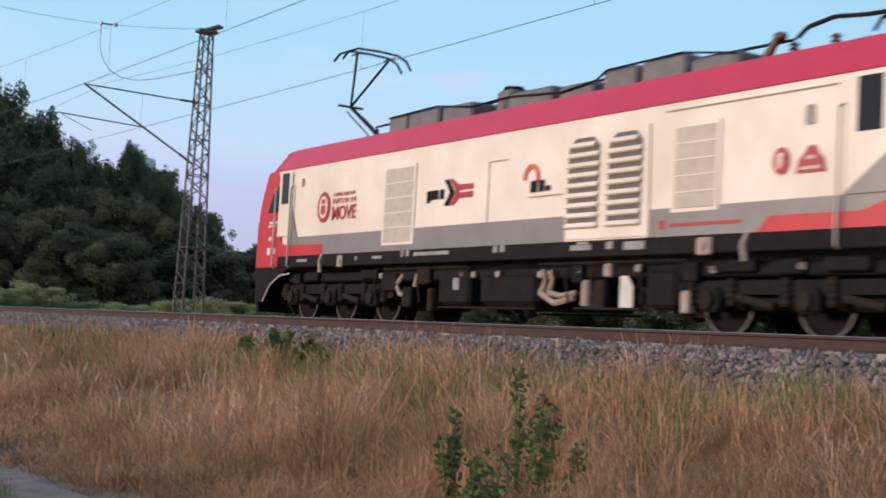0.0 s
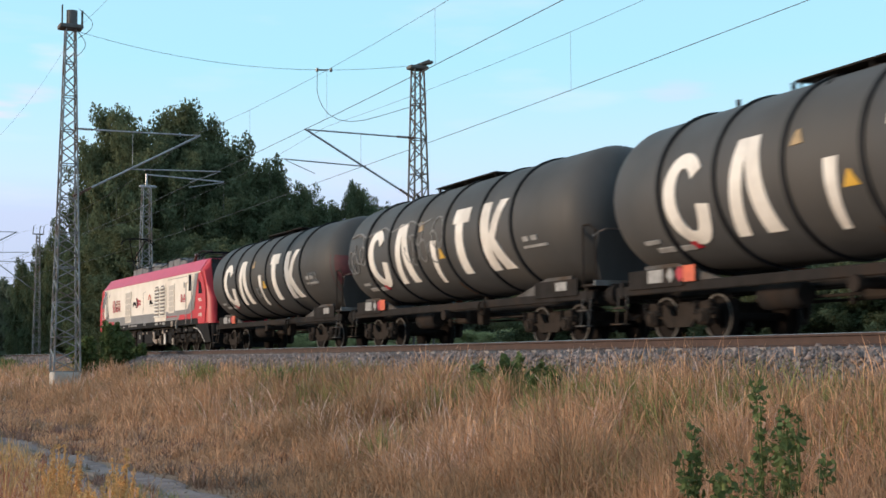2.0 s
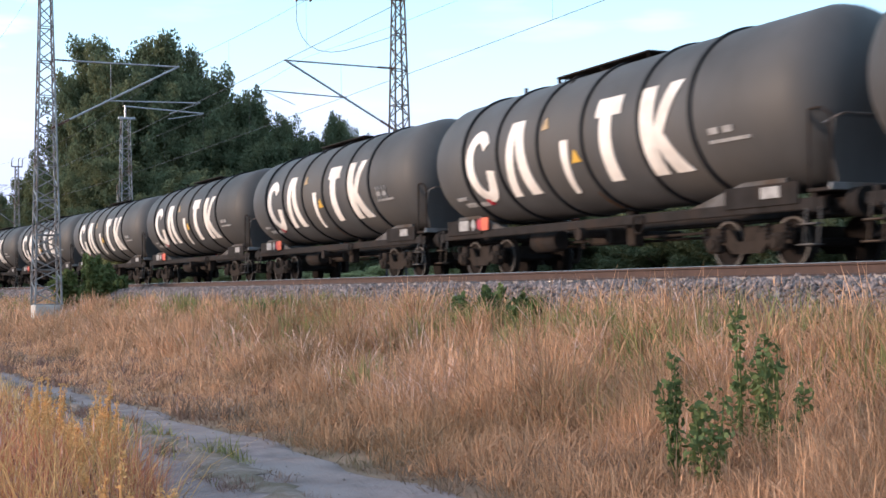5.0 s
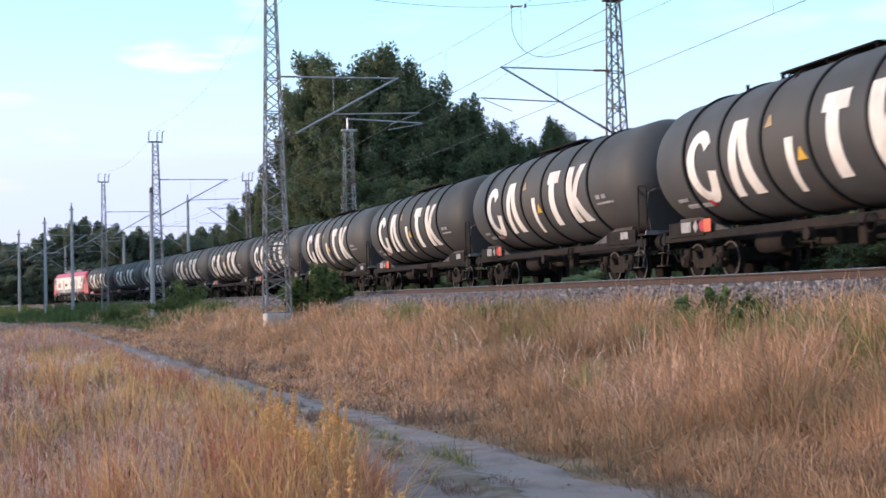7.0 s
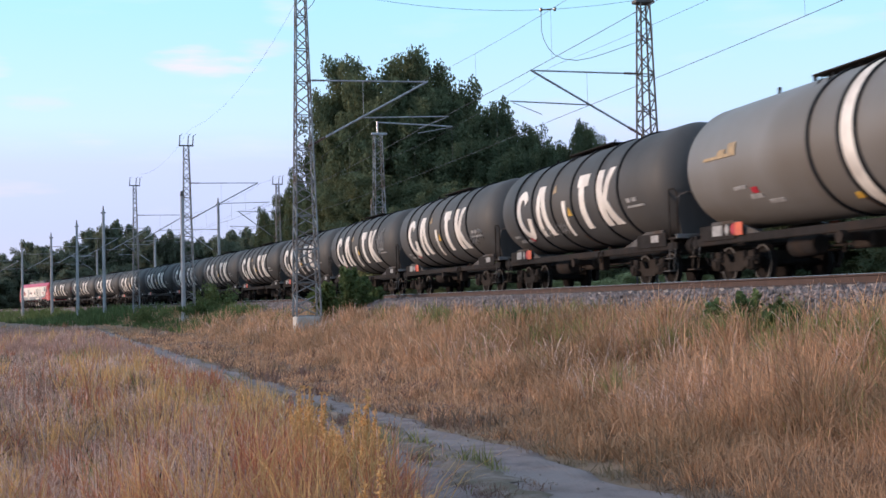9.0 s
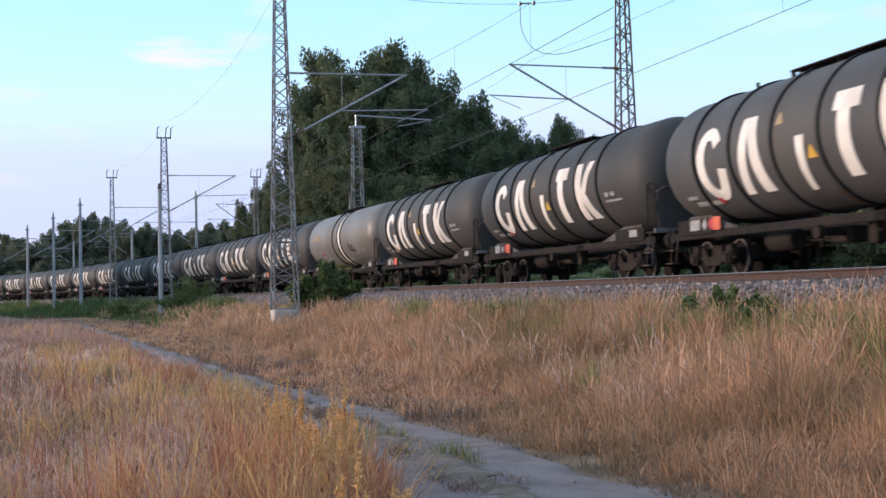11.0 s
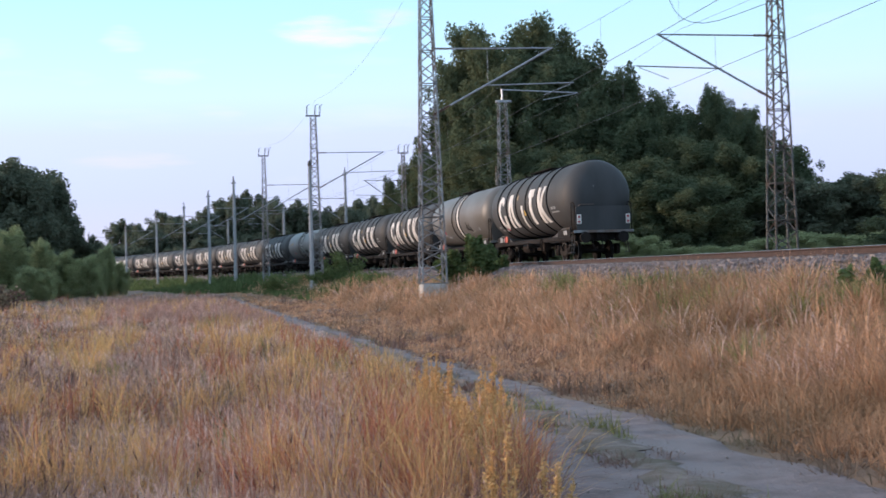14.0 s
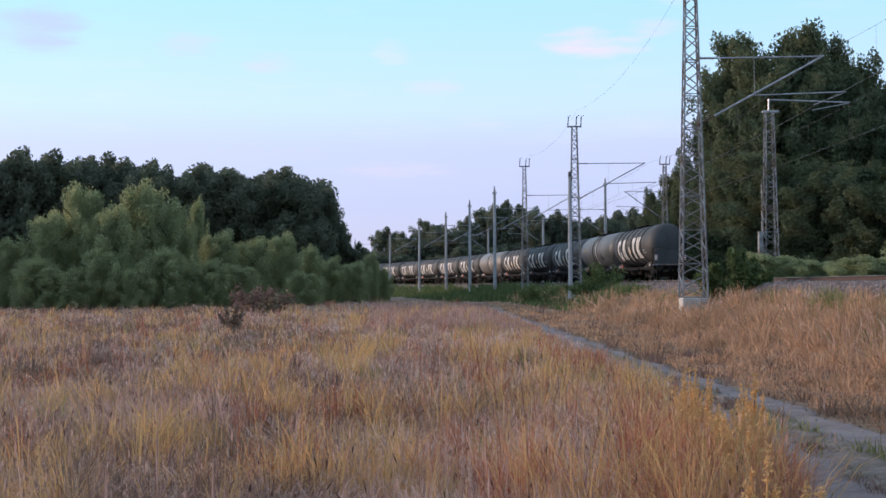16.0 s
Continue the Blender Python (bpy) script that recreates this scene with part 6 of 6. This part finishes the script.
        part("arc_mark", Geo().add(*arc_plate(-0.72, 2.62, 0.24, 0.15, -10, 200, sy * 1.44, sy * 0.008)), M_ORANGE, t, "orange arc emblem")
        part("arc_letters", Geo().box((-0.80, sy * 1.442, 2.46), (0.18, 0.01, 0.2)).box((-1.03, sy * 1.442, 2.46), (0.15, 0.01, 0.2)).box((-1.22, sy * 1.442, 2.41), (0.12, 0.01, 0.09)), M_BLACK, t, "dark logo shapes")
        part("arc_line", Geo().box((-1.15, sy * 1.442, 2.28), (0.95, 0.01, 0.02)), M_FADED, t, "thin grey line of lettering as a bar")
        part("small_panel", Geo().box((-7.12, sy * 1.442, 3.02), (0.15, 0.01, 0.26)).box((8.35, sy * 1.442, 3.15), (0.1, 0.01, 0.18)), M_FADED, t, "small grey label")
    # slogan, lettered on both flanks
    for sy in (1, -1):
        for words, x, z, size in (("MOVE", 6.25, 2.22, 0.42), ("THAT'S ON THE", 6.25, 2.57, 0.155), ("A SMALL RAILWAY", 6.25, 2.73, 0.12)):
            cu = bpy.data.curves.new("slogan", "FONT")
            cu.body, cu.size, cu.extrude, cu.align_x = words, size, 0.004, "CENTER"
            cu.offset = 0.004 if size > 0.3 else 0.0
            ob = new("slogan", cu)
            ob.parent = t
            ob.matrix_basis = Matrix.Translation((x, sy * 1.44, z)) @ pose(0, 0, 0, 90, 0, 180 if sy > 0 else 0)
            cu.materials.append(M_REDMARK)
            tagged(ob, "dark red slogan lettering")
    # cabs: red ends with raked windscreens
    for sx in (1, -1):
        g = Geo()
        ring = []
        for x, half, top, inner in ((9.35, 1.44, 4.03, 0.72), (9.86, 1.44, 4.03, 0.72), (10.06, 1.435, 3.93, 0.74), (10.28, 1.43, 3.60, 0.80), (10.54, 1.42, 3.14, 0.86), (10.76, 1.39, 2.76, 0.9), (10.94, 1.33, 2.48, 0.93), (11.06, 1.24, 2.32, 0.95), (11.14, 1.14, 2.0, 0.97)):
            sh = min(3.50, top - 0.10)
            mid = min(sh - 0.05, 2.3)
            ring.append([Vector((sx * x, half, 1.22)), Vector((sx * x, half, mid)), Vector((sx * x, half * (0.985 if sh > 2.6 else 0.97), sh)), Vector((sx * x, half * inner, top)),
                         Vector((sx * x, -half * inner, top)), Vector((sx * x, -half * (0.985 if sh > 2.6 else 0.97), sh)), Vector((sx * x, -half, mid)), Vector((sx * x, -half, 1.22))])
        g.loft(ring)
        cab = part("cab", g, M_RED, t, "red cab end", True)
        part("windscreen", Geo().slab([(sx * 10.95, -1.16, 2.50), (sx * 10.95, 1.16, 2.50), (sx * 10.20, 1.08, 3.76), (sx * 10.20, -1.08, 3.76)], (sx * 0.05, 0, 0.04)), M_WINDOW, cab, "large dark raked windscreen")
        part("roof_visor", Geo().slab([(sx * 10.20, -1.06, 3.76), (sx * 10.20, 1.06, 3.76), (sx * 10.02, 1.02, 3.97), (sx * 10.02, -1.02, 3.97)], (sx * 0.05, 0, 0.04)), M_BLACK, cab, "black visor above the windscreen")
        for sy in (-1, 1):
            part("side_window", Geo().slab([(sx * 9.55, sy * 1.44, 2.52), (sx * 10.1, sy * 1.44, 2.52), (sx * 9.86, sy * 1.44, 2.98), (sx * 9.55, sy * 1.44, 3.15)], (0, sy * 0.03, 0)), M_WINDOW, cab, "dark cab side window")
            part("headlamp", Geo().box((sx * 10.93, sy * 0.95, 2.0), (0.2, 0.5, 0.24), 0.04, pose(0, 0, 0, 0, 0, -14 * sx * sy)), M_BLACK, cab, "dark headlamp cluster")
            part("lamp_lens", Geo().rod((sx * 11.02, sy * 0.85, 2.0), (sx * 11.07, sy * 0.85, 2.0), 0.08, n=12), M_LAMP, cab, "clear lamp lens")
            for mx, mz, mw, mh in ((9.95, 1.60, 0.16, 0.17), (9.65, 1.60, 0.14, 0.14), (9.75, 2.28, 0.5, 0.05), (9.85, 2.20, 0.4, 0.04), (9.75, 1.90, 0.12, 0.1), (9.92, 1.90, 0.12, 0.1)):
                part("cab_mark", Geo().box((sx * mx, sy * 1.464, mz), (mw, 0.012, mh)), M_WHITE, cab, "small white mark as a bar")
            # skirt
            part("skirt", Geo().slab([(sx * 8.8, sy * 1.43, 1.25), (sx * 10.75, sy * 1.40, 1.25), (sx * 10.95, sy * 1.30, 0.42), (sx * 10.3, sy * 1.36, 0.40), (sx * 9.85, sy * 1.40, 0.78), (sx * 9.3, sy * 1.42, 1.02)], (0, -sy * 0.05, 0)), M_BLACK, cab, "black curved skirt")
            part("skirt_line", Geo().pipe([(sx * 8.75, sy * 1.45, 1.06), (sx * 9.3, sy * 1.45, 1.02), (sx * 9.85, sy * 1.43, 0.80), (sx * 10.3, sy * 1.39, 0.42)], 0.022), M_GRILLE, cab, "pale skirt edging")
        part("front_beam", Geo().box((sx * 10.85, 0, 0.95), (0.5, 2.5, 0.55), 0.06), M_BLACK, cab, "black buffer beam")
        part("plough", Geo().slab([(sx * 10.9, -1.2, 0.18), (sx * 10.9, 1.2, 0.18), (sx * 10.95, 1.25, 0.7), (sx * 10.95, -1.25, 0.7)], (sx * 0.12, 0, 0)), M_BLACK, cab, "black rail guard")
        part("front_mask", Geo().box((sx * 11.10, 0, 1.80), (0.10, 2.2, 1.05), 0.03), M_BLACK, cab, "black front panel")
        part("white_stripe", Geo().box((sx * 11.12, 0, 2.26), (0.10, 1.9, 0.16), 0.02), M_WHITE, cab, "white front band")
    # roof
    part("roof_deck", Geo().box((0, 0, 4.03), (19.2, 2.05, 0.05), 0.01), M_MAGENTA, t)
    for x, l, h in ((5.25, 0.8, 0.42), (4.2, 1.2, 0.44), (2.9, 1.1, 0.38), (1.25, 0.5, 0.46), (0.5, 1.6, 0.36), (-1.0, 1.0, 0.28), (-2.2, 0.9, 0.40), (-3.3, 1.1, 0.42), (-4.5, 1.1, 0.28)):
        b = part("roof_box", Geo().box((x, 0, 4.05 + h / 2), (l, 1.5, h), 0.05), M_ROOF, t, "grey rooftop equipment box")
        part("rib", Geo().box((x, 0, 4.06 + h), (l * 0.7, 0.9, 0.05), 0.01), M_ROOF, b)
    for x in (6.9, 4.5, 1.9, -1.0, -3.7, -5.8, -6.6):
        g = Geo()
        for i in range(5):
            g.rod((x, 0.35, 4.06 + i * 0.07), (x, 0.35, 4.10 + i * 0.07), 0.09, 0.05, 10)
        part("roof_insulator", g, M_INSUL, t, "brown ribbed roof insulator", True)
    part("roof_cable", Geo().pipe([(6.9, 0.35, 4.42), (4.5, 0.35, 4.45), (1.9, 0.3, 4.44), (-1.0, 0.35, 4.42), (-3.7, 0.3, 4.45), (-5.8, 0.35, 4.42)], 0.025), M_BLACK, t, "dark roof busbar")
    # pantographs
    def pantograph(x, raised, face):
        p = part("pantograph", Geo().box((x, 0, 4.16), (1.5, 1.1, 0.06), 0.02).rod((x - 0.6, 0.5, 4.05), (x - 0.6, 0.5, 4.2), 0.06).rod((x + 0.6, 0.5, 4.05), (x + 0.6, 0.5, 4.2), 0.06).rod((x - 0.6, -0.5, 4.05), (x - 0.6, -0.5, 4.2), 0.06).rod((x + 0.6, -0.5, 4.05), (x + 0.6, -0.5, 4.2), 0.06), M_BLACK, t, "raised pantograph" if raised else "folded pantograph")
        if raised:
            knee, head = (x + face * 1.25, 5.15), (x + face * 0.25, 6.22)
        else:
            knee, head = (x + face * 1.5, 4.30), (x + face * 0.1, 4.36)
        part("lower_arm", Geo().rod((x - face * 0.4, 0, 4.22), (knee[0], 0, knee[1]), 0.06, 0.045, 10).rod((x - face * 0.1, 0.1, 4.22), (knee[0], 0.1, knee[1] - 0.12), 0.018), M_BLACK, p, "dark lower arm", True)
        part("upper_arm", Geo().rod((knee[0], 0, knee[1]), (head[0], 0.45, head[1]), 0.03).rod((knee[0], 0, knee[1]), (head[0], -0.45, head[1]), 0.03).rod((knee[0], -0.35, knee[1]), (knee[0], 0.35, knee[1]), 0.03), M_BLACK, p, "dark upper arm", True)
        g = Geo()
        for dx in (-0.22, 0.22):
            g.pipe([(head[0] + dx, yy, head[1] + zz) for yy, zz in ((-0.95, -0.22), (-0.8, -0.02), (-0.55, 0.08), (0, 0.10), (0.55, 0.08), (0.8, -0.02), (0.95, -0.22))], 0.028)
        g.rod((head[0] - 0.25, 0.45, head[1]), (head[0] + 0.25, 0.45, head[1]), 0.02).rod((head[0] - 0.25, -0.45, head[1]), (head[0] + 0.25, -0.45, head[1]), 0.02)
        part("collector_head", g, M_BLACK, p, "dark collector head with down-turned horns")
    part("roof_pipe", Geo().pipe([(5.6, 0.78, 4.42), (3.6, 0.78, 4.46), (2.3, 0.78, 4.30), (1.0, 0.78, 4.34), (-0.6, 0.78, 4.22), (-1.6, 0.78, 4.30), (-1.9, 0.78, 4.44), (-3.8, 0.78, 4.46), (-5.0, 0.78, 4.28)], 0.02), M_BLACK, t, "dark roof pipe along the equipment")
    part("roof_vent", Geo().lathe([(4.40, 0.0), (4.58, 0.0), (4.58, 0.20), (4.40, 0.22)], 14, "z", (1.25, 0.5, 0)), M_BLACK, t, "round dark roof vent", True)
    part("breaker_arm", Geo().rod((-5.2, 0.4, 4.12), (-5.5, 0.4, 4.48), 0.09, 0.06, 10).box((-5.55, 0.4, 4.50), (0.2, 0.16, 0.12), 0.03), M_INSUL, t, "slanting dark main breaker insulator", True)
    part("roof_cable", Geo().pipe([(-5.9, 0.4, 4.42), (-6.1, 0.4, 4.55), (-6.6, 0.4, 4.62), (-7.2, 0.4, 4.55), (-8.2, 0.4, 4.50)], 0.035), M_BLACK, t, "dark roof busbar")
    pantograph(7.6, True, 1)
    pantograph(-7.9, False, -1)
    # underframe
    part("underframe", Geo().box((0, 0, 0.98), (18.6, 2.4, 0.2), 0.03), M_BLACK, t, "black underframe")
    part("fuel_tank", Geo().box((0.13, 0, 0.70), (1.85, 2.5, 0.62), 0.10), M_BLACK, t, "black underfloor tank")
    part("battery_box", Geo().box((1.85, 0, 0.76), (1.1, 2.6, 0.70), 0.06), M_BLACK, t, "dark equipment box")
    part("battery_box", Geo().box((-4.02, 0, 0.70), (0.72, 2.5, 0.6), 0.06), M_BLACK, t, "dark equipment box")
    for sy in (-1, 1):
        part("box_mark", Geo().box((1.75, sy * 1.305, 0.80), (0.2, 0.01, 0.22)), M_FADED, t, "small pale label")
        part("air_hose", Geo().pipe([(-0.98 - 0.10 * math.sin(a * 0.5) , sy * 1.28, 1.02 - 0.055 * a) for a in range(8)] + [(-1.35, sy * 1.26, 0.46), (-1.8, sy * 1.2, 0.56)], 0.055), M_HOSE, t, "thick pale hose", True)
        part("air_hose", Geo().pipe([(-1.22 - 0.08 * math.sin(a * 0.5), sy * 1.30, 1.0 - 0.05 * a) for a in range(8)] + [(-1.5, sy * 1.28, 0.58), (-1.85, sy * 1.2, 0.64)], 0.05), M_HOSE, t, "thick pale hose", True)
        part("air_hose", Geo().pipe([(3.9, sy * 1.2, 1.0), (4.1, sy * 1.24, 0.8), (3.95, sy * 1.25, 0.62), (3.6, sy * 1.2, 0.55)], 0.05), M_HOSE, t, "thick pale hose", True)
        part("air_hose", Geo().pipe([(3.25, sy * 1.25, 1.0), (3.3, sy * 1.28, 0.75)], 0.05), M_HOSE, t, "thick pale hose", True)
        part("filter", Geo().lathe([(0.42, 0.0), (0.42, 0.11), (0.85, 0.11), (0.85, 0.0)], 14, "z", (-2.1, sy * 1.15, 0)), M_HOSE, t, "pale filter canister", True)
        part("white_flap", Geo().slab([(-3.14, sy * 1.3, 0.40), (-3.46, sy * 1.3, 0.40), (-3.46, sy * 1.3, 0.72), (-3.32, sy * 1.3, 0.90), (-3.14, sy * 1.3, 0.90)], (0, sy * 0.03, 0)), M_WHITE, t, "white splash flap")
        for x, z, w in ((-5.2, 1.30, 0.32), (6.2, 1.30, 0.24)):
            part("jack_plate", Geo().box((x, sy * 1.49, z), (w, 0.05, 0.26), 0.03).rod((x, sy * 1.5, z), (x, sy * 1.54, z), 0.06, n=10), M_HOSE, t, "pale jacking plate")
        for x in (7.1, -6.05):
            part("step_rail", Geo().pipe([(x, sy * 1.45, 1.47), (x + 0.06, sy * 1.5, 1.3), (x, sy * 1.5, 1.06)], 0.05), M_HOSE, t, "pale step bracket")
        for x, z in ((-2.0, 1.0), (-0.9, 0.95), (1.6, 0.98), (1.2, 0.97), (-3.5, 1.02), (4.7, 0.98), (-5.2, 0.98), (-6.9, 1.0), (0.4, 0.97)):
            part("valve", Geo().box((x, sy * 1.26, z), (0.14, 0.08, 0.12), 0.02), M_HOSE, t, "small pale valve")
        # smaller underfloor kit between and over the bogies
        for x, z, w, h, mat in ((3.0, 0.95, 0.5, 0.3, M_BOGIE), (3.6, 0.55, 0.35, 0.4, M_BLACK), (2.7, 0.5, 0.2, 0.45, M_BOGIE), (4.35, 0.85, 0.6, 0.35, M_BLACK), (-1.95, 0.95, 0.28, 0.3, M_BLACK), (-2.55, 0.6, 0.3, 0.5, M_BOGIE), (-2.75, 1.0, 0.2, 0.22, M_HOSE),
                                (-4.7, 0.95, 0.35, 0.3, M_BLACK), (-4.62, 0.5, 0.2, 0.34, M_HOSE), (-5.6, 1.02, 0.9, 0.18, M_BLACK), (-6.7, 1.0, 0.5, 0.22, M_BLACK), (-7.7, 1.02, 0.8, 0.2, M_BLACK), (5.2, 1.02, 0.7, 0.2, M_BLACK), (7.9, 1.0, 0.6, 0.2, M_BLACK), (8.7, 0.95, 0.4, 0.24, M_BLACK)):
            part("equipment_case", Geo().box((x, sy * 1.22, z), (w, 0.16, h), 0.025).box((x, sy * 1.305, z + h * 0.2), (w * 0.5, 0.012, h * 0.16)), mat, t, "small underfloor case")
        for x0, x1, z in ((4.6, 1.4, 1.12), (-0.9, -4.6, 1.13), (-1.9, -3.6, 0.38), (2.4, -0.8, 0.36)):
            part("conduit", Geo().rod((x0, sy * 1.27, z), (x1, sy * 1.27, z), 0.022, n=6), M_BOGIE, t, "dusty conduit", True)
        for x in (2.28, 3.15, 4.9, -1.7, -2.4, -3.62, -4.5):
            part("drop_pipe", Geo().pipe([(x, sy * 1.26, 1.15), (x + 0.05, sy * 1.29, 0.85), (x - 0.03, sy * 1.27, 0.45)], 0.022), M_BOGIE, t, "dusty vertical pipe", True)
    # bogies with three axles
    for bx in (7.0, -7.0):
        b = part("bogie", Geo().box((bx, 0, 0.66), (4.6, 1.9, 0.5), 0.05), M_BLACK, t, "black three-axle bogie")
        for sy in (-1, 1):
            part("side_frame", Geo().slab([(bx - 2.7, sy * 1.05, 0.55), (bx - 2.6, sy * 1.05, 0.82), (bx + 2.6, sy * 1.05, 0.82), (bx + 2.7, sy * 1.05, 0.55), (bx + 2.2, sy * 1.05, 0.50), (bx + 1.4, sy * 1.05, 0.62), (bx - 1.4, sy * 1.05, 0.62), (bx - 2.2, sy * 1.05, 0.50)], (0, sy * 0.12, 0)), M_BLACK, b, "black side frame")
            for dx in (-1.9, 0.0, 1.9):
                part("axle_box", Geo().box((bx + dx, sy * 1.18, 0.54), (0.42, 0.2, 0.36), 0.05).rod((bx + dx, sy * 1.2, 0.54), (bx + dx, sy * 1.34, 0.54), 0.14, n=14), M_BOGIE, b, "dusty axle box", True)
                for ex in (-0.42, 0.42):
                    part("spring", Geo().lathe([(0.45 + 0.045 * i, 0.11 if i % 2 else 0.085) for i in range(10)], 12, "z", (bx + dx + ex, sy * 1.16, 0)), M_BOGIE, b, "coil spring", True)
            for dx, z in ((-1.0, 0.35), (0.95, 0.35)):
                part("damper", Geo().rod((bx + dx - 0.35, sy * 1.24, z + 0.1), (bx + dx + 0.35, sy * 1.24, z + 0.22), 0.06, n=10), M_BOGIE, b, "dusty damper", True)
            part("sand_pipe", Geo().pipe([(bx + 2.6, sy * 1.0, 0.8), (bx + 2.7, sy * 0.95, 0.4), (bx + 2.55, sy * 0.8, 0.12)], 0.03), M_FRAME, b)
        for dx in (-1.9, 0.0, 1.9):
            wheelset(b, bx + dx, 0.54)
    buffers(t, 11.5)
    return t


def arc_plate(cx, cz, r0, r1, a0, a1, y, depth, n=14):
    pts, faces = [], []
    for i in range(n + 1):
        a = radians(a0 + (a1 - a0) * i / n)
        for r in (r0, r1):
            for d in (0, depth):
                pts.append((cx + r * math.cos(a), y + d, cz + r * math.sin(a)))
    for i in range(n):
        k = i * 4
        faces += [(k + 1, k + 5, k + 7, k + 3), (k, k + 4, k + 5, k + 1), (k + 2, k + 3, k + 7, k + 6)]
    return pts, faces


SPEED, LOCO_AT, FIRST_AT, PITCH = 24.225, 18.6, -0.66, 16.16
loco = locomotive()
loco.scale = (1, 1, 1.04)
marked_wagon, plain_wagon = tank_wagon(True, M_TANK), tank_wagon(False, M_TANK2)
train = [(loco, LOCO_AT)]
used = set()
for i in range(18):
    proto = plain_wagon if i in (12, 16) else marked_wagon
    ob = proto if proto not in used else copy_thing(proto, Matrix())
    used.add(proto)
    train.append((ob, FIRST_AT - PITCH * i))


def spray():
    """Graffiti on single wagons: lines and patches that follow the tank."""
    def line(wagon, pts, name="graffiti", mat=M_GRAFFITI, w=0.045, label="pale sprayed graffiti line"):
        g = Geo()
        strokes = []
        edge = []
        for i, (xa, va) in enumerate(pts):
            p, q = pts[max(0, i - 1)], pts[min(len(pts) - 1, i + 1)]
            n = Vector((p[1] - q[1], q[0] - p[0])).normalized() * w / 2
            edge.append(((xa + n.x, va + n.y + 0.33), (xa - n.x, va - n.y + 0.33)))
        for (la, ra), (lb, rb) in zip(edge, edge[1:]):
            strokes.append([la, lb, rb, ra])
        ob = part(name, wrap(g, strokes, TANK_R, TANK_Z, 1, 0.018), mat, wagon, label)
        bm = bmesh.new()
        bm.from_mesh(ob.data)
        bmesh.ops.remove_doubles(bm, verts=bm.verts, dist=0.004)
        bm.to_mesh(ob.data)
        bm.free()
    rng = random.Random(4)
    second, first, fifth = train[2][0], train[1][0], train[6][0]
    for cx in (6.3, 5.6, 1.6, 0.9, -0.1):
        for k in range(2):
            r, dy = rng.uniform(0.28, 0.5), rng.uniform(-0.35, 0.25)
            line(second, [(cx + k * 0.3 + r * 0.8 * math.cos(i * 0.7 + k), dy + r * math.sin(i * 0.7 + k)) for i in range(9 if k else 10)])
    line(second, [(6.8 - 0.7 * i, 0.55 + 0.12 * math.sin(i * 2.1)) for i in range(10)])
    for w, x0, v0 in ((first, 0.9, -0.95), (first, -5.2, -0.75), (fifth, -4.9, -0.7)):
        for k in range(4):
            line(w, [(x0 - 0.22 * k - 0.1 * (i % 2), v0 + 0.11 * i) for i in range(5)], w=0.06)
    ninth, tenth, eleventh = train[10][0], train[11][0], train[12][0]
    for k, loop_at in enumerate((-4.6, -5.0, -5.4, -5.8)):
        line(ninth, [(loop_at + 0.20 * math.cos(i * 0.8 + k), -0.28 + 0.13 * k + 0.42 * math.sin(i * 0.8 + k)) for i in range(8)], w=0.07)
        line(ninth, [(loop_at + 0.12, -0.75 + 0.1 * k), (loop_at - 0.05, 0.3 + 0.1 * k)], w=0.07)
    for wagon, x0, v0 in ((tenth, -4.4, -1.0), (tenth, -5.3, -0.8), (tenth, 0.8, -0.95), (eleventh, 3.2, -1.25), (eleventh, 1.6, -1.2)):
        for k in range(5):
            line(wagon, [(x0 - 0.20 * k - 0.13 * (i % 2), v0 + 0.09 * i + 0.05 * (k % 2)) for i in range(5)], w=0.06)
    # red patch on the rear end of the first wagon
    h, pts, faces, n, m = TANK_HALF, [], [], 10, 6
    for i in range(n + 1):
        a = radians(-62 + 70 * i / n)
        for j in range(m + 1):
            r = 0.55 + 0.93 * j / m
            d = float(np.interp(r, [p[0] for p in DOME], [p[1] for p in DOME]))
            pts.append((-h + d - 0.012, r * math.cos(a), TANK_Z + r * math.sin(a)))
    for i in range(n):
        for j in range(m):
            k = i * (m + 1) + j
            faces.append((k, k + 1, k + m + 2, k + m + 1))
    part("sprayed_patch", Geo().add(pts, faces), M_SPRAYRED, first, "dark red sprayed patch", True)
    tagged(first, "dark grey tank wagon with white marks and red sprayed patch")
    tagged(second, "dark grey tank wagon with white side marks and pale graffiti")
    tagged(ninth, "dark grey tank wagon with pale looped graffiti beside its marks")
    tagged(tenth, "dark grey tank wagon with pale scrawls along its lower side")
    tagged(eleventh, "dark grey tank wagon with faint scrawls under its marks")
    tagged(fifth, "dark grey tank wagon with white side marks and small graffiti")

    # tail signals on the last wagon
    last = train[-1][0]
    for sy in (-1, 1):
        plate = part("tail_plate", Geo().box((-7.94, sy * 1.12, 1.84), (0.03, 0.2, 0.42), 0.01), M_WHITE, last, "white tail signal plate")
        for dz in (-0.11, 0.11):
            part("reflector", Geo().rod((-7.95, sy * 1.12, 1.84 + dz), (-7.965, sy * 1.12, 1.84 + dz), 0.055, n=12), M_REDMARK, plate, "dark red reflector")


spray()


# metres by which the train, braking gently, falls behind its even speed
LAG = {13: 0.2, 14: 0.8, 15: 1.9, 16: 3.4}


def motions():
    for ob, start in train:
        rows = []
        for k in range(17):
            rows.append((float(k), on_line(start + SPEED * k - LAG.get(k, 0.0), 2.0, RAIL)))
        walk(ob, rows)


motions()
